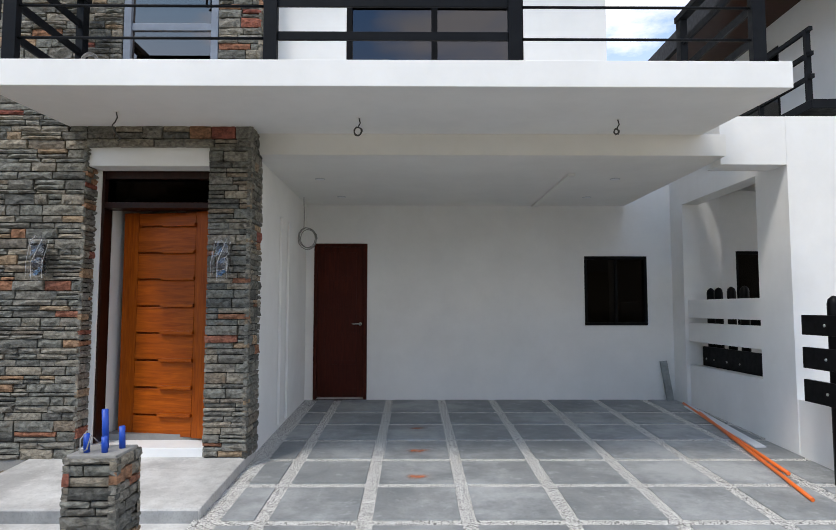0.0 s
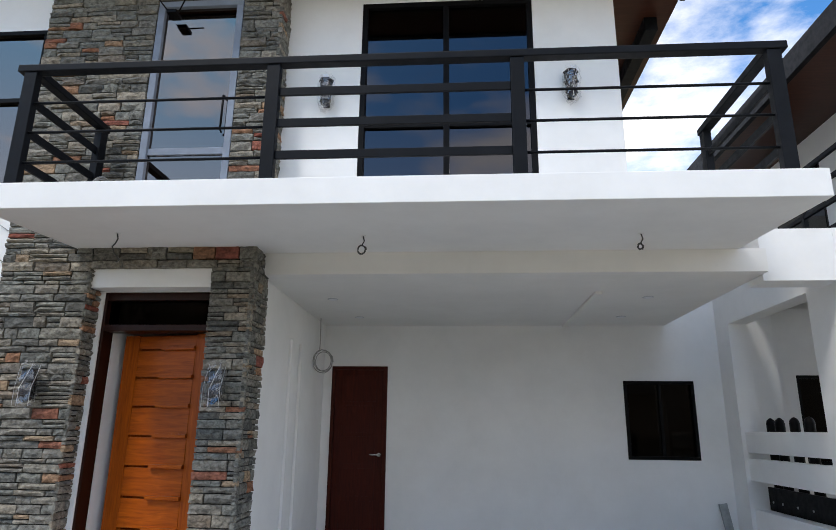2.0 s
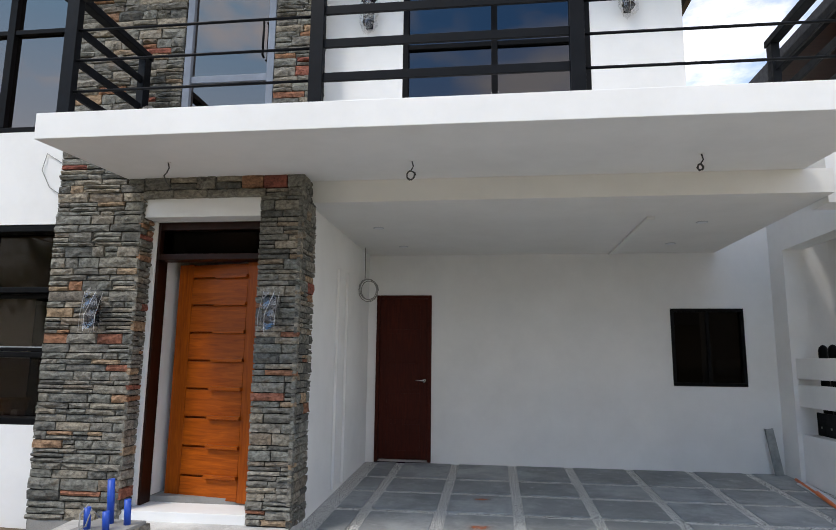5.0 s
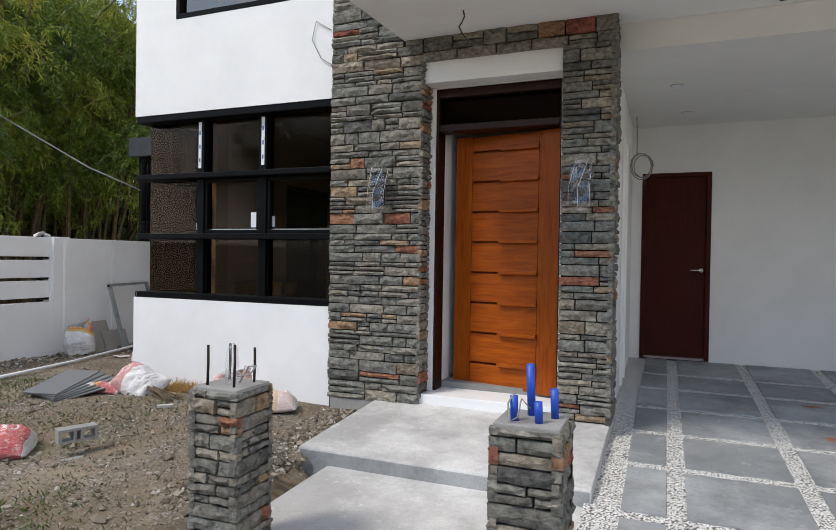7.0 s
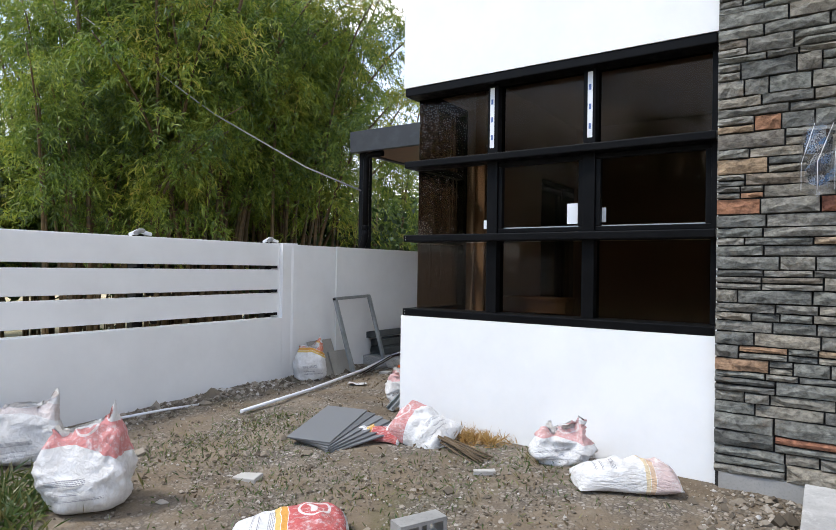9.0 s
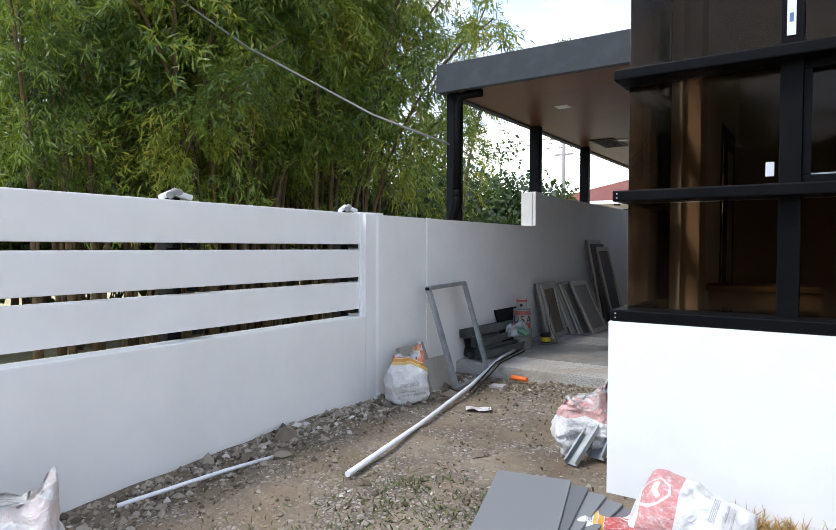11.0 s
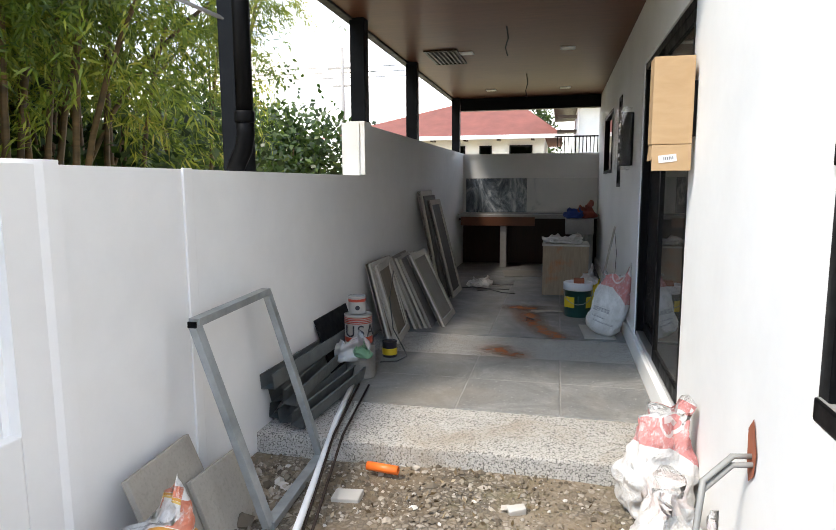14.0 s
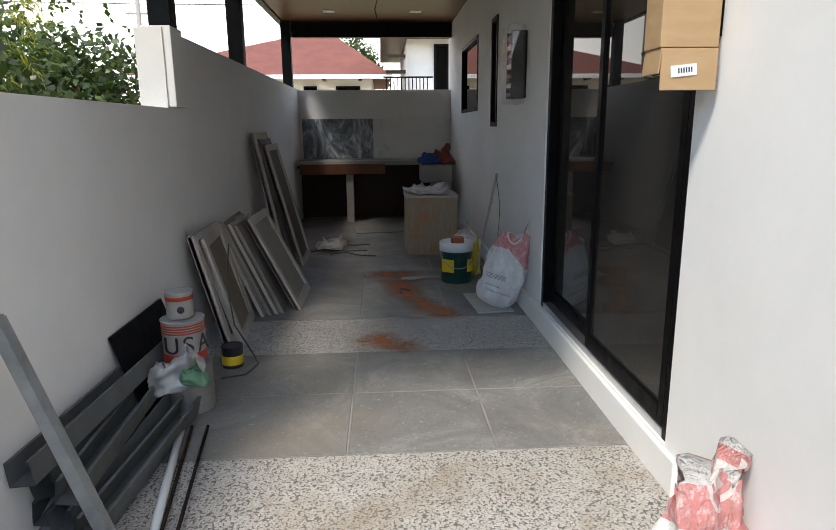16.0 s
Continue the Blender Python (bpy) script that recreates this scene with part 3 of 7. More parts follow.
def corner_window():
    dusty_glass = rain_streaked_glass()
    w = thing("window_2", "large corner window with heavy black frame and bronze-tinted panes", "window", kind="structure")
    y = 6.02
    xs, zs = (-6.39, -5.65, -4.88, -4.035), (0.948, 1.565, 2.185, 2.795)
    for x in xs[1:]:
        part("mullion", box(x - 0.045, x + 0.045, y - 0.07, y + 0.06, 0.919, 2.828, 0.005), BLACK, w)
    for k, z in enumerate(zs):
        t = (0.03, 0.028, 0.028, 0.035)[k]
        part("transom", box(-6.432, -4.04, y - 0.162, y + 0.05, z - t, z + t, 0.008), BLACK, w)
        part("transom", box(-6.432, -6.33, y + 0.052, 6.75, z - t, z + t, 0.008), BLACK, w)
    part("mullion", box(-6.42, -6.33, 6.69, 6.755, 0.919, 2.828, 0.005), BLACK, w)
    for i in range(3):
        for k in range(3):
            x0, x1 = (xs[i] + (0.045 if i else 0.0)), xs[i + 1] - 0.045
            z0, z1 = zs[k] + 0.034, zs[k + 1] - 0.034
            pane = part("pane", box(x0, x1, y - 0.004, y + 0.004, z0, z1), GLASS, w)
            pane.visible_shadow = False
            if k == 1 and i:
                for a, b, c, d in ((x0, x1, z0, z0 + 0.035), (x0, x1, z1 - 0.035, z1), (x0, x0 + 0.035, z0 + 0.036, z1 - 0.036), (x1 - 0.035, x1, z0 + 0.036, z1 - 0.036)):
                    part("sash", box(a, b, y - 0.055, y - 0.008, c, d, 0.004), BLACK, w)
                part("bead", box(x0 + 0.036, x1 - 0.036, y - 0.02, y - 0.008, z0 + 0.036, z0 + 0.045), ALU, w, "bare aluminium glazing bead")
    for k in range(3):
        pane = part("pane", box(-6.394, -6.386, y + 0.004, 6.69, zs[k] + 0.034, zs[k + 1] - 0.034), dusty_glass, w)
        pane.visible_shadow = False
        part("glazing_bead", box(-6.402, -6.396, 6.665, 6.688, zs[k] + 0.034, zs[k + 1] - 0.034), ALU, w, "bare aluminium glazing bead")
    for k in range(3):
        part("dust_film", box(-6.428, -6.398, y + 0.06, 6.74, zs[k] + 0.0285 + (0.0025 if k == 0 else 0.0), zs[k] + 0.0325, 0.001), MORTAR_DUST, w, "grey plaster dust on the rail")
    for z in (zs[1], zs[0]):
        for dz in (-0.011, 0.011):
            part("screw", moved(lathe([(0.0045, 0), (0.004, 0.002), (0.001, 0.003)], 8), pose(-6.408, y - 0.163, z + dz, 90, 0, 0)), ALU, w)
    for x, z, a in ((-5.02, 1.66, 0.10), (-4.80, 1.665, 0.07), (-5.735, 1.64, 0.045)):
        part("paper_sticker", box(x - a * 0.4, x + a * 0.4, y - 0.0065, y - 0.0045, z, z + a * 1.5), FILM, w, "white paper sticker on the glass")
    for x in (-5.655, -4.875):
        tape = part("sticker", box(x - 0.018, x + 0.018, y - 0.0755, y - 0.0715, 2.27, 2.74), FILM, w, "peeling white protective film strip")
        for k in range(3):
            part("print", box(x - 0.008, x + 0.008, y - 0.0775, y - 0.0757, 2.33 + 0.14 * k, 2.37 + 0.14 * k), BLUE_PRINT, tape)


ALU = Mat("bare_aluminium", (0.55, 0.56, 0.57), 0.35, 0.9).m
FILM = Mat("white_film", (0.72, 0.73, 0.75), 0.4).m
BLUE_PRINT = Mat("blue_print", (0.10, 0.16, 0.35), 0.5).m
corner_window()
solid("window_sill", box(-6.30, -4.02, 6.032, 6.2, 0.80, 0.915, 0.004), WHITE, "white plastered window sill", "sill")
solid("column_interior", box(-6.295, -6.165, 6.80, 7.02, 0.26, 3.2, 0.01), INTERIOR, "plastered interior column behind the corner window", "column")

# wall sconces wrapped in clear plastic
def film_mat(name, veil):
    """Thin clear film: mostly see-through, a little milky, with soft glints."""
    m = bpy.data.materials.new(name)
    m.use_nodes = True
    n, l = m.node_tree.nodes, m.node_tree.links
    n.remove(n["Principled BSDF"])
    tr, df, gl, a, b = (n.new(k) for k in ("ShaderNodeBsdfTransparent", "ShaderNodeBsdfDiffuse", "ShaderNodeBsdfGlossy", "ShaderNodeMixShader", "ShaderNodeMixShader"))
    df.inputs["Color"].default_value = (0.8, 0.82, 0.85, 1)
    gl.inputs["Roughness"].default_value = 0.12
    a.inputs[0].default_value, b.inputs[0].default_value = veil, 0.10
    l.new(tr.outputs[0], a.inputs[1]), l.new(df.outputs[0], a.inputs[2])
    l.new(a.outputs[0], b.inputs[1]), l.new(gl.outputs[0], b.inputs[2])
    l.new(b.outputs[0], n["Material Output"].inputs["Surface"])
    return m


WRAP = film_mat("clear_wrap", 0.035)
DARKGLASS = Mat("smoked_glass", (0.012, 0.016, 0.028), 0.2).m


def sconce():
    s = thing("wall_sconce", "black wall lantern still wrapped in clear plastic film", "wall lamp", group="wrapped wall lanterns")
    part("backplate", box(-0.035, 0.035, -0.012, 0, -0.15, 0.13, 0.006), BLACK, s)
    part("lamp_body", moved(lathe([(0.018, -0.17), (0.05, -0.14), (0.062, 0.02), (0.066, 0.10), (0.04, 0.13)], 6), pose(0, -0.075, 0)), DARKGLASS, s, "smoked glass lantern body")
    for z in (-0.12, 0.0, 0.11):
        r = 0.058 if z < 0 else 0.072
        part("band", moved(lathe([(r, z), (r + 0.005, z + 0.005), (r + 0.005, z + 0.015), (r, z + 0.02)], 6), pose(0, -0.075, 0)), BLACK, s)
    part("arm", box(-0.012, 0.012, -0.07, -0.01, 0.06, 0.085, 0.003), BLACK, s)
    bm = bmesh.new()
    rng = random.Random(5)
    rings = []
    for k, z in enumerate(np.linspace(-0.22, 0.20, 9)):
        r0 = (0.05, 0.085, 0.092, 0.09, 0.095, 0.098, 0.095, 0.085, 0.045)[k]
        rings.append([bm.verts.new(((r0 * rng.uniform(0.78, 1.15)) * math.cos(a), -0.078 + min(0.070, r0 * rng.uniform(0.8, 1.15) * math.sin(a)), z + rng.uniform(-0.015, 0.015))) for a in np.arange(11) * 2 * math.pi / 11])
    for r0, r1 in zip(rings, rings[1:]):
        for k in range(11):
            bm.faces.new((r0[k], r0[(k + 1) % 11], r1[(k + 1) % 11], r1[k]))
    wrap = part("plastic_wrap", bm, WRAP, s, "crumpled clear plastic wrap")
    wrap.visible_shadow = False
    for k in range(3):
        a = 3.6 + 1.1 * k + rng.uniform(-0.3, 0.3)
        part("crease", tube([(0.09 * math.cos(a), -0.085 + 0.085 * math.sin(a), z) for z in (-0.2, -0.05)] + [(0.09 * math.cos(a + 0.9), -0.085 + 0.085 * math.sin(a + 0.9), 0.16)], 0.0013, 5), FILM, s)
    return s


lamp = sconce()
lamp.matrix_world = pose(-3.50, 5.785, 1.98)
for x, y, z in ((-1.80, 5.785, 1.98), (-1.03, 6.08, 4.98), (1.47, 6.08, 5.0)):
    copy_thing(lamp, pose(x, y, z))

# conduit chases and the coil of cable on the carport side wall
for y in (7.27, 7.70):
    c = thing("conduit_cover", "white plastered conduit ridge running up the wall", "conduit", group="conduit ridges")
    part("ridge", box(-1.598, -1.566, y, y + 0.035, 0.15, 2.6, 0.006), WHITE, c)
WIRE = Mat("dark_cable", (0.05, 0.05, 0.05), 0.5).m
GREYWIRE = Mat("grey_cable", (0.25, 0.25, 0.24), 0.5).m


def coil(center, radius, turns, normal_pose, seed):
    rng = random.Random(seed)
    pts = []
    for k in range(int(turns * 14)):
        a = k * 2 * math.pi / 14
        r = radius * (1 + 0.12 * math.sin(a * 0.37 + seed)) + rng.uniform(-0.004, 0.004)
        pts.append(normal_pose @ Vector((r * math.cos(a), 0.012 * math.sin(a * 0.5), r * 1.15 * math.sin(a))))
    return [Vector(center) + p for p in pts]


cable = thing("cable_coil", "coil of thin grey electric cable hanging from the ceiling", "cable")
part("drop", tube([(-1.53, 8.45, 3.05), (-1.525, 8.45, 2.9), (-1.52, 8.44, 2.75), (-1.52, 8.43, 2.62)], 0.006, 6), GREYWIRE, cable)
part("loops", tube(coil((-1.46, 8.4, 2.47), 0.12, 3.3, Matrix.Rotation(0.5, 3, "Z"), 2), 0.006, 6), GREYWIRE, cable)


def ceiling_wire(x, y, z, loop, seed):
    c = thing("ceiling_wire", "loose electric wires hanging from the unfinished ceiling", "wire", pose(x, y, z), group="ceiling wires")
    part("collar", moved(lathe([(0.022, -0.004), (0.026, 0.0)], 12), pose(0, 0, 0)), CEIL, c)
    pts = [(0, 0, 0), (0.012, 0, -0.05), (-0.012, 0.01, -0.09)]
    part("lead", tube(pts, 0.006, 6), WIRE, c)
    if loop:
        part("loop", tube(coil((-0.012 + 0.0, 0.01, -0.09 - loop), loop, 2.2, Matrix.Identity(3), seed), 0.006, 6), WIRE, c)
    else:
        part("tail", tube([(-0.012, 0.01, -0.09), (-0.03, 0.0, -0.12), (0.0, -0.01, -0.18), (0.045, 0.01, -0.24), (0.02, 0.0, -0.26)], 0.006, 6), WIRE, c)


ceiling_wire(-2.62, 5.3, 3.231, 0, 1)
ceiling_wire(-0.5, 5.47, 3.238, 0.035, 2)
ceiling_wire(1.87, 5.5, 3.239, 0.022, 3)
for x, y in ((-1.12, 7.24), (2.4, 7.2), (2.4, 8.4), (-1.0, 8.4)):
    c = thing("downlight_blank", "round blank for a recessed downlight in the white ceiling", "downlight", pose(x, y, 3.05), group="carport downlights")
    part("ring", lathe([(0.055, -0.006), (0.062, -0.004), (0.062, 0.0)], 20), ALU, c)
    part("lens", lathe([(0.045, -0.008), (0.05, -0.005)], 20), FILM, c)
t = thing("ceiling_trim", "thin raised plaster trim across the carport ceiling", "trim", kind="structure")
part("strip", box(1.76, 1.84, 6.9, 9.08, 3.022, 3.052, 0.004), CEIL, t)

# ---- boundary wall to the east: slats and black posts ----
for z0, z1 in ((1.38, 1.63), (1.05, 1.31)):
    solid("wall_slat_east", box(3.90, 4.03, 6.78, 8.72, z0, z1, 0.006), WHITE, "white concrete slat across the wall opening", "slat")


def black_post_fence(y0, y1, posts, x, planks, top):
    f = thing("plank_fence", "black-painted plank fence with round-topped posts", "fence")
    for y in posts:
        part("post", moved(lathe([(0.055, 0), (0.055, top - 0.07), (0.045, top - 0.03), (0.022, top - 0.008), (0.005, top)], 14), pose(x + 0.07, y, 0.0)), BLACK, f)
    for z0, z1 in planks:
        p = part("plank", box(x - 0.02, x + 0.014, y0, y1, z0, z1, 0.004), BLACK, f)
        for y in posts:
            part("bolt", moved(lathe([(0.014, 0), (0.012, 0.008), (0.003, 0.011)], 8), pose(x - 0.02, y, (z0 + z1) / 2, 0, -90, 0)), ALU, p)


black_post_fence(6.7, 8.75, (7.74, 8.06, 8.40, 8.62), 4.12, ((0.64, 0.98),), 1.80)
black_post_fence(4.3, 5.62, (5.30, 4.6), 3.575, ((1.27, 1.45), (0.97, 1.16), (0.67, 0.87)), 1.62)
solid("wall_east_street", box(3.86, 4.05, 3.2, 6.198, -0.3, 0.60, 0.006), WHITE, "low white boundary wall beside the drive", "wall")
solid("wall_neighbour", wall_with_holes("y", 9.6, 0.2, 4.3, 8.0, -0.3, 3.38, [(5.08, 5.60, 1.2, 2.42)]), WHITE, "white neighbouring wall seen through the opening", "wall")
w = thing("window_3", "narrow black window in the neighbouring wall", "window", kind="structure")
part("frame", wall_with_holes("y", 9.62, 0.07, 5.082, 5.598, 1.202, 2.418, [(5.13, 5.55, 1.25, 2.37)]), BLACK, w)
part("pane", box(5.13, 5.55, 9.65, 9.656, 1.25, 2.37), GLASS_REFLECT_DARK, w)

# ---- balcony railing ----
def railing():
    r = thing("balcony_railing", "charcoal steel balcony railing with thin rods and flat bars", "railing")
    y, z0 = 4.66, 3.41
    posts = (-3.14, -1.12, 0.79, 2.70)
    for x in posts:
        part("post", box(x - 0.052, x + 0.052, y - 0.035, y + 0.035, z0, 4.40, 0.004), GREY_STEEL, r)
        part("base_plate", box(x - 0.075, x + 0.075, y - 0.055, y + 0.055, z0, z0 + 0.01, 0.002), GREY_STEEL, r)
    part("handrail", box(-3.25, 2.80, y - 0.045, y + 0.045, 4.402, 4.465, 0.008), GREY_STEEL, r)
    for a, b in ((0, 1), (2, 3)):
        for z in (4.13, 3.87, 3.61):
            part("rod", tube([(posts[a] + 0.05, y, z), (posts[b] - 0.05, y, z)], 0.011, 10), GREY_STEEL, r)
    for z in (4.17, 3.90, 3.63):
        part("flat_bar", box(posts[1] + 0.053, posts[2] - 0.053, y - 0.012, y + 0.012, z - 0.034, z + 0.034, 0.003), GREY_STEEL, r)
    for x, ye in ((-3.14, 5.65), (2.70, 5.98)):
        part("post", box(x - 0.035, x + 0.035, ye - 0.052, ye + 0.052, z0, 4.40, 0.004), GREY_STEEL, r)
        part("handrail", box(x - 0.045, x + 0.045, y + 0.047, ye + 0.07, 4.402, 4.465, 0.008), GREY_STEEL, r)
        for z in (4.17, 3.90, 3.63):
            part("flat_bar", box(x - 0.012, x + 0.012, y + 0.037, ye - 0.053, z - 0.034, z + 0.034, 0.003), GREY_STEEL, r)
    part("wire_loops", tube(coil((-3.0, 5.55, 3.78), 0.07, 3.2, Matrix.Rotation(0.3, 3, "Z"), 4), 0.006, 6), GREYWIRE, r, "bundle of grey wire tied to the rail")


railing()

# ---- upper doors and windows ----
w = thing("door_3", "black-framed sliding balcony door with dark reflective panes", "sliding door", kind="structure")
window_frame(w, -0.688, 1.118, 3.442, 6.078, 6.13, 0.055, 0.10)
part("mullion", box(0.18, 0.24, 6.085, 6.17, 3.5, 6.02, 0.004), BLACK, w)
for z in (5.42, 4.62, 3.70):
    for x0, x1 in ((-0.632, 0.179), (0.241, 1.062)):
        part("transom", box(x0, x1, 6.09, 6.165, z - 0.025, z + 0.025, 0.004), BLACK, w)
for x0, x1 in ((-0.632, 0.179), (0.241, 1.062)):
    for z0, z1 in ((3.498, 3.674), (3.726, 4.594), (4.646, 5.394), (5.446, 6.022)):
        part("pane", box(x0, x1, 6.125, 6.131, z0, z1), GLASS_DEEP, w)
FILM_BLUE = metal_paint("filmed_frame", (0.20, 0.23, 0.28), 0.35)
w = thing("door_4", "glass balcony door in a grey film-covered frame with black pull", "glass door", kind="structure")
window_frame(w, -2.83, -1.91, 3.42, 5.99, 5.86, 0.07, 0.10, FILM_BLUE)
part("transom", box(-2.758, -1.982, 5.83, 5.89, 4.22, 4.29, 0.004), FILM_BLUE, w)
part("pane", box(-2.758, -1.982, 5.855, 5.861, 4.292, 5.918), GLASS_REFLECT, w)
part("pane", box(-2.758, -1.982, 5.855, 5.861, 3.492, 4.218), GLASS_REFLECT, w)
part("pull_handle", tube([(-2.02, 5.825, 4.45), (-2.02, 5.79, 4.46), (-2.02, 5.79, 4.84), (-2.02, 5.825, 4.85)], 0.011, 8), BLACK, w)
w = thing("window_4", "wide black-framed upper window with reflective panes", "window", kind="structure")
window_frame(w, -5.898, -4.032, 3.792, 5.718, 5.90, 0.05, 0.11)
part("mullion", box(-4.83, -4.75, 5.84, 5.95, 3.843, 5.667, 0.004), BLACK, w)
for x0, x1 in ((-5.847, -4.831), (-4.749, -4.083)):
    part("transom", box(x0, x1, 5.85, 5.94, 4.86, 4.91, 0.004), BLACK, w)
    part("pane", box(x0, x1, 5.895, 5.901, 3.843, 4.858), GLASS_REFLECT, w)
    part("pane", box(x0, x1, 5.895, 5.901, 4.912, 5.667), GLASS_REFLECT, w)
w = thing("emergency_lamp", "small twin-arm black lamp bracket above the glass door", "bracket")
part("plate", box(-2.66, -2.56, 5.66, 5.80, 5.74, 5.78, 0.004), BLACK, w)
part("arm", tube([(-2.66, 5.72, 5.78), (-2.78, 5.6, 5.93)], 0.008, 6), BLACK, w)
part("arm", tube([(-2.56, 5.72, 5.78), (-2.45, 5.62, 5.86)], 0.008, 6), BLACK, w)

# ---- roof trim ----
for x in (-1.62, 1.72):
    solid("roof_beam", box(x - 0.09, x + 0.09, 5.20, 6.07, 6.16 if x > 0 else 6.2, 6.398, 0.006), GREY_STEEL, "dark steel beam end under the eave", "beam")
solid("fascia_lip", box(-3.99, 2.92, 5.06, 5.158, 6.632, 6.70, 0.006), GREY_STEEL, "dark metal roof edge flashing", "fascia")
solid("roof_cover", box(-3.95, 2.86, 5.16, 11.0, 6.442, 6.66), GREY_STEEL, "dark metal roof covering", "roof")
solid("fascia_east", box(2.862, 2.92, 5.16, 6.6, 6.37, 6.63, 0.005), FASCIA, "dark grey fascia at the gable end", "fascia")
solid("gutter_east", box(2.55, 2.70, 6.9, 11.0, 6.22, 6.398, 0.006), GREY_STEEL, "dark box beam along the side eave", "gutter")
v = thing("eave_vent", "dark slatted vent in the high soffit", "vent")
part("frame", box(-4.5, -4.0, 4.98, 5.16, 7.13, 7.148, 0.003), BROWN_FRAME, v)
for k in range(9):
    part("slat", box(-4.46 + 0.05 * k, -4.44 + 0.05 * k, 5.0, 5.14, 7.12, 7.13), BLACK, v)
f = thing("flood_light", "twin white eave spotlights on a black base", "spotlight", pose(2.35, 5.72, 6.40))
part("base", lathe([(0.05, -0.03), (0.05, 0.0)], 14), BLACK, f)
for s in (-1, 1):
    part("arm", tube([(0, 0, -0.02), (0.06 * s, -0.02, -0.10)], 0.016, 8), BLACK, f)
    part("lamp", moved(lathe([(0.03, 0.09), (0.05, 0.02), (0.062, -0.05), (0.05, -0.058)], 14), pose(0.085 * s, -0.03, -0.14, 25, 20 * s, 0)), FILM, f, "white lamp head")

# ---- neighbouring house seen past the balcony ----
h = thing("neighbour_house", "white two-storey house with brown eaves and dark railing", "house")
part("wall", wall_with_holes("x", 5.65, 0.2, 7.5, 16, 3.4, 6.0, [(9.2, 10.6, 4.4, 5.6)]), WHITE, h)
part("soffit", box(4.58, 9.0, 5.6, 16.5, 6.0, 6.06), SOFFIT_DARK, h)
part("fascia", box(4.50, 4.578, 5.55, 16.5, 5.97, 6.28, 0.006), GREY_STEEL, h)
part("roof", box(4.58, 9.0, 5.6, 16.5, 6.062, 6.25), GREY_STEEL, h)
part("front_wall", wall_with_holes("y", 7.5, 0.2, 5.85, 9.0, 0.0, 6.0, [(6.0, 7.2, 4.2, 5.6)]), WHITE, h)
win = part("window", box(5.66, 5.70, 9.2, 10.6, 4.4, 5.6, 0.004), BLACK, h)
part("pane", box(5.652, 5.658, 9.26, 10.54, 4.46, 5.54), GLASS_REFLECT_DARK, win)
part("balcony", box(4.2, 5.6, 6.3, 11.0, 3.62, 3.72, 0.006), GREY_STEEL, h)
for k in range(6):
    part("rail_post", box(4.2, 4.25, 6.35 + 0.9 * k, 6.40 + 0.9 * k, 3.72, 4.5), GREY_STEEL, h)
for z in (3.95, 4.2, 4.47):
    part("rail_bar", box(4.205, 4.245, 6.3, 11.0, z, z + 0.045), GREY_STEEL, h)

# ---- ledge stone cladding: every stone its own piece ----
def stone_mesh(seed):
    rng = random.Random(seed)
    bm = bmesh.new()
    nx, nz = 5, 3
    front, back = {}, {}
    for i in range(nx):
        for k in range(nz):
            edge = i in (0, nx - 1) or k in (0, nz - 1)
            u, v = i / (nx - 1) - 0.5, k / (nz - 1) - 0.5
            ju = 0 if i in (0, nx - 1) else rng.uniform(-0.07, 0.07)
            jv = rng.uniform(-0.05, 0.05) if edge else rng.uniform(-0.14, 0.14)
            d = rng.uniform(0.42, 0.85) if edge else rng.uniform(0.7, 1.15)
            s = 0.985 if edge else 1
            front[i, k] = bm.verts.new((u * s + ju, -d, v * s * (0.97 if edge else 1) + jv * (1 if not edge else 0.6)))
            if edge:
                back[i, k] = bm.verts.new((u, 0.25, v))
    for i in range(nx - 1):
        for k in range(nz - 1):
            bm.faces.new((front[i, k], front[i + 1, k], front[i + 1, k + 1], front[i, k + 1])).smooth = False
    ring = [(i, 0) for i in range(nx)] + [(nx - 1, k) for k in range(1, nz)] + [(i, nz - 1) for i in range(nx - 2, -1, -1)] + [(0, k) for k in range(nz - 2, 0, -1)]
    for a, b in zip(ring, ring[1:] + ring[:1]):
        bm.faces.new((front[a], back[a], back[b], front[b]))
    return to_mesh("stone", bm, STONE)


STONES = [stone_mesh(100 + k) for k in range(22)]


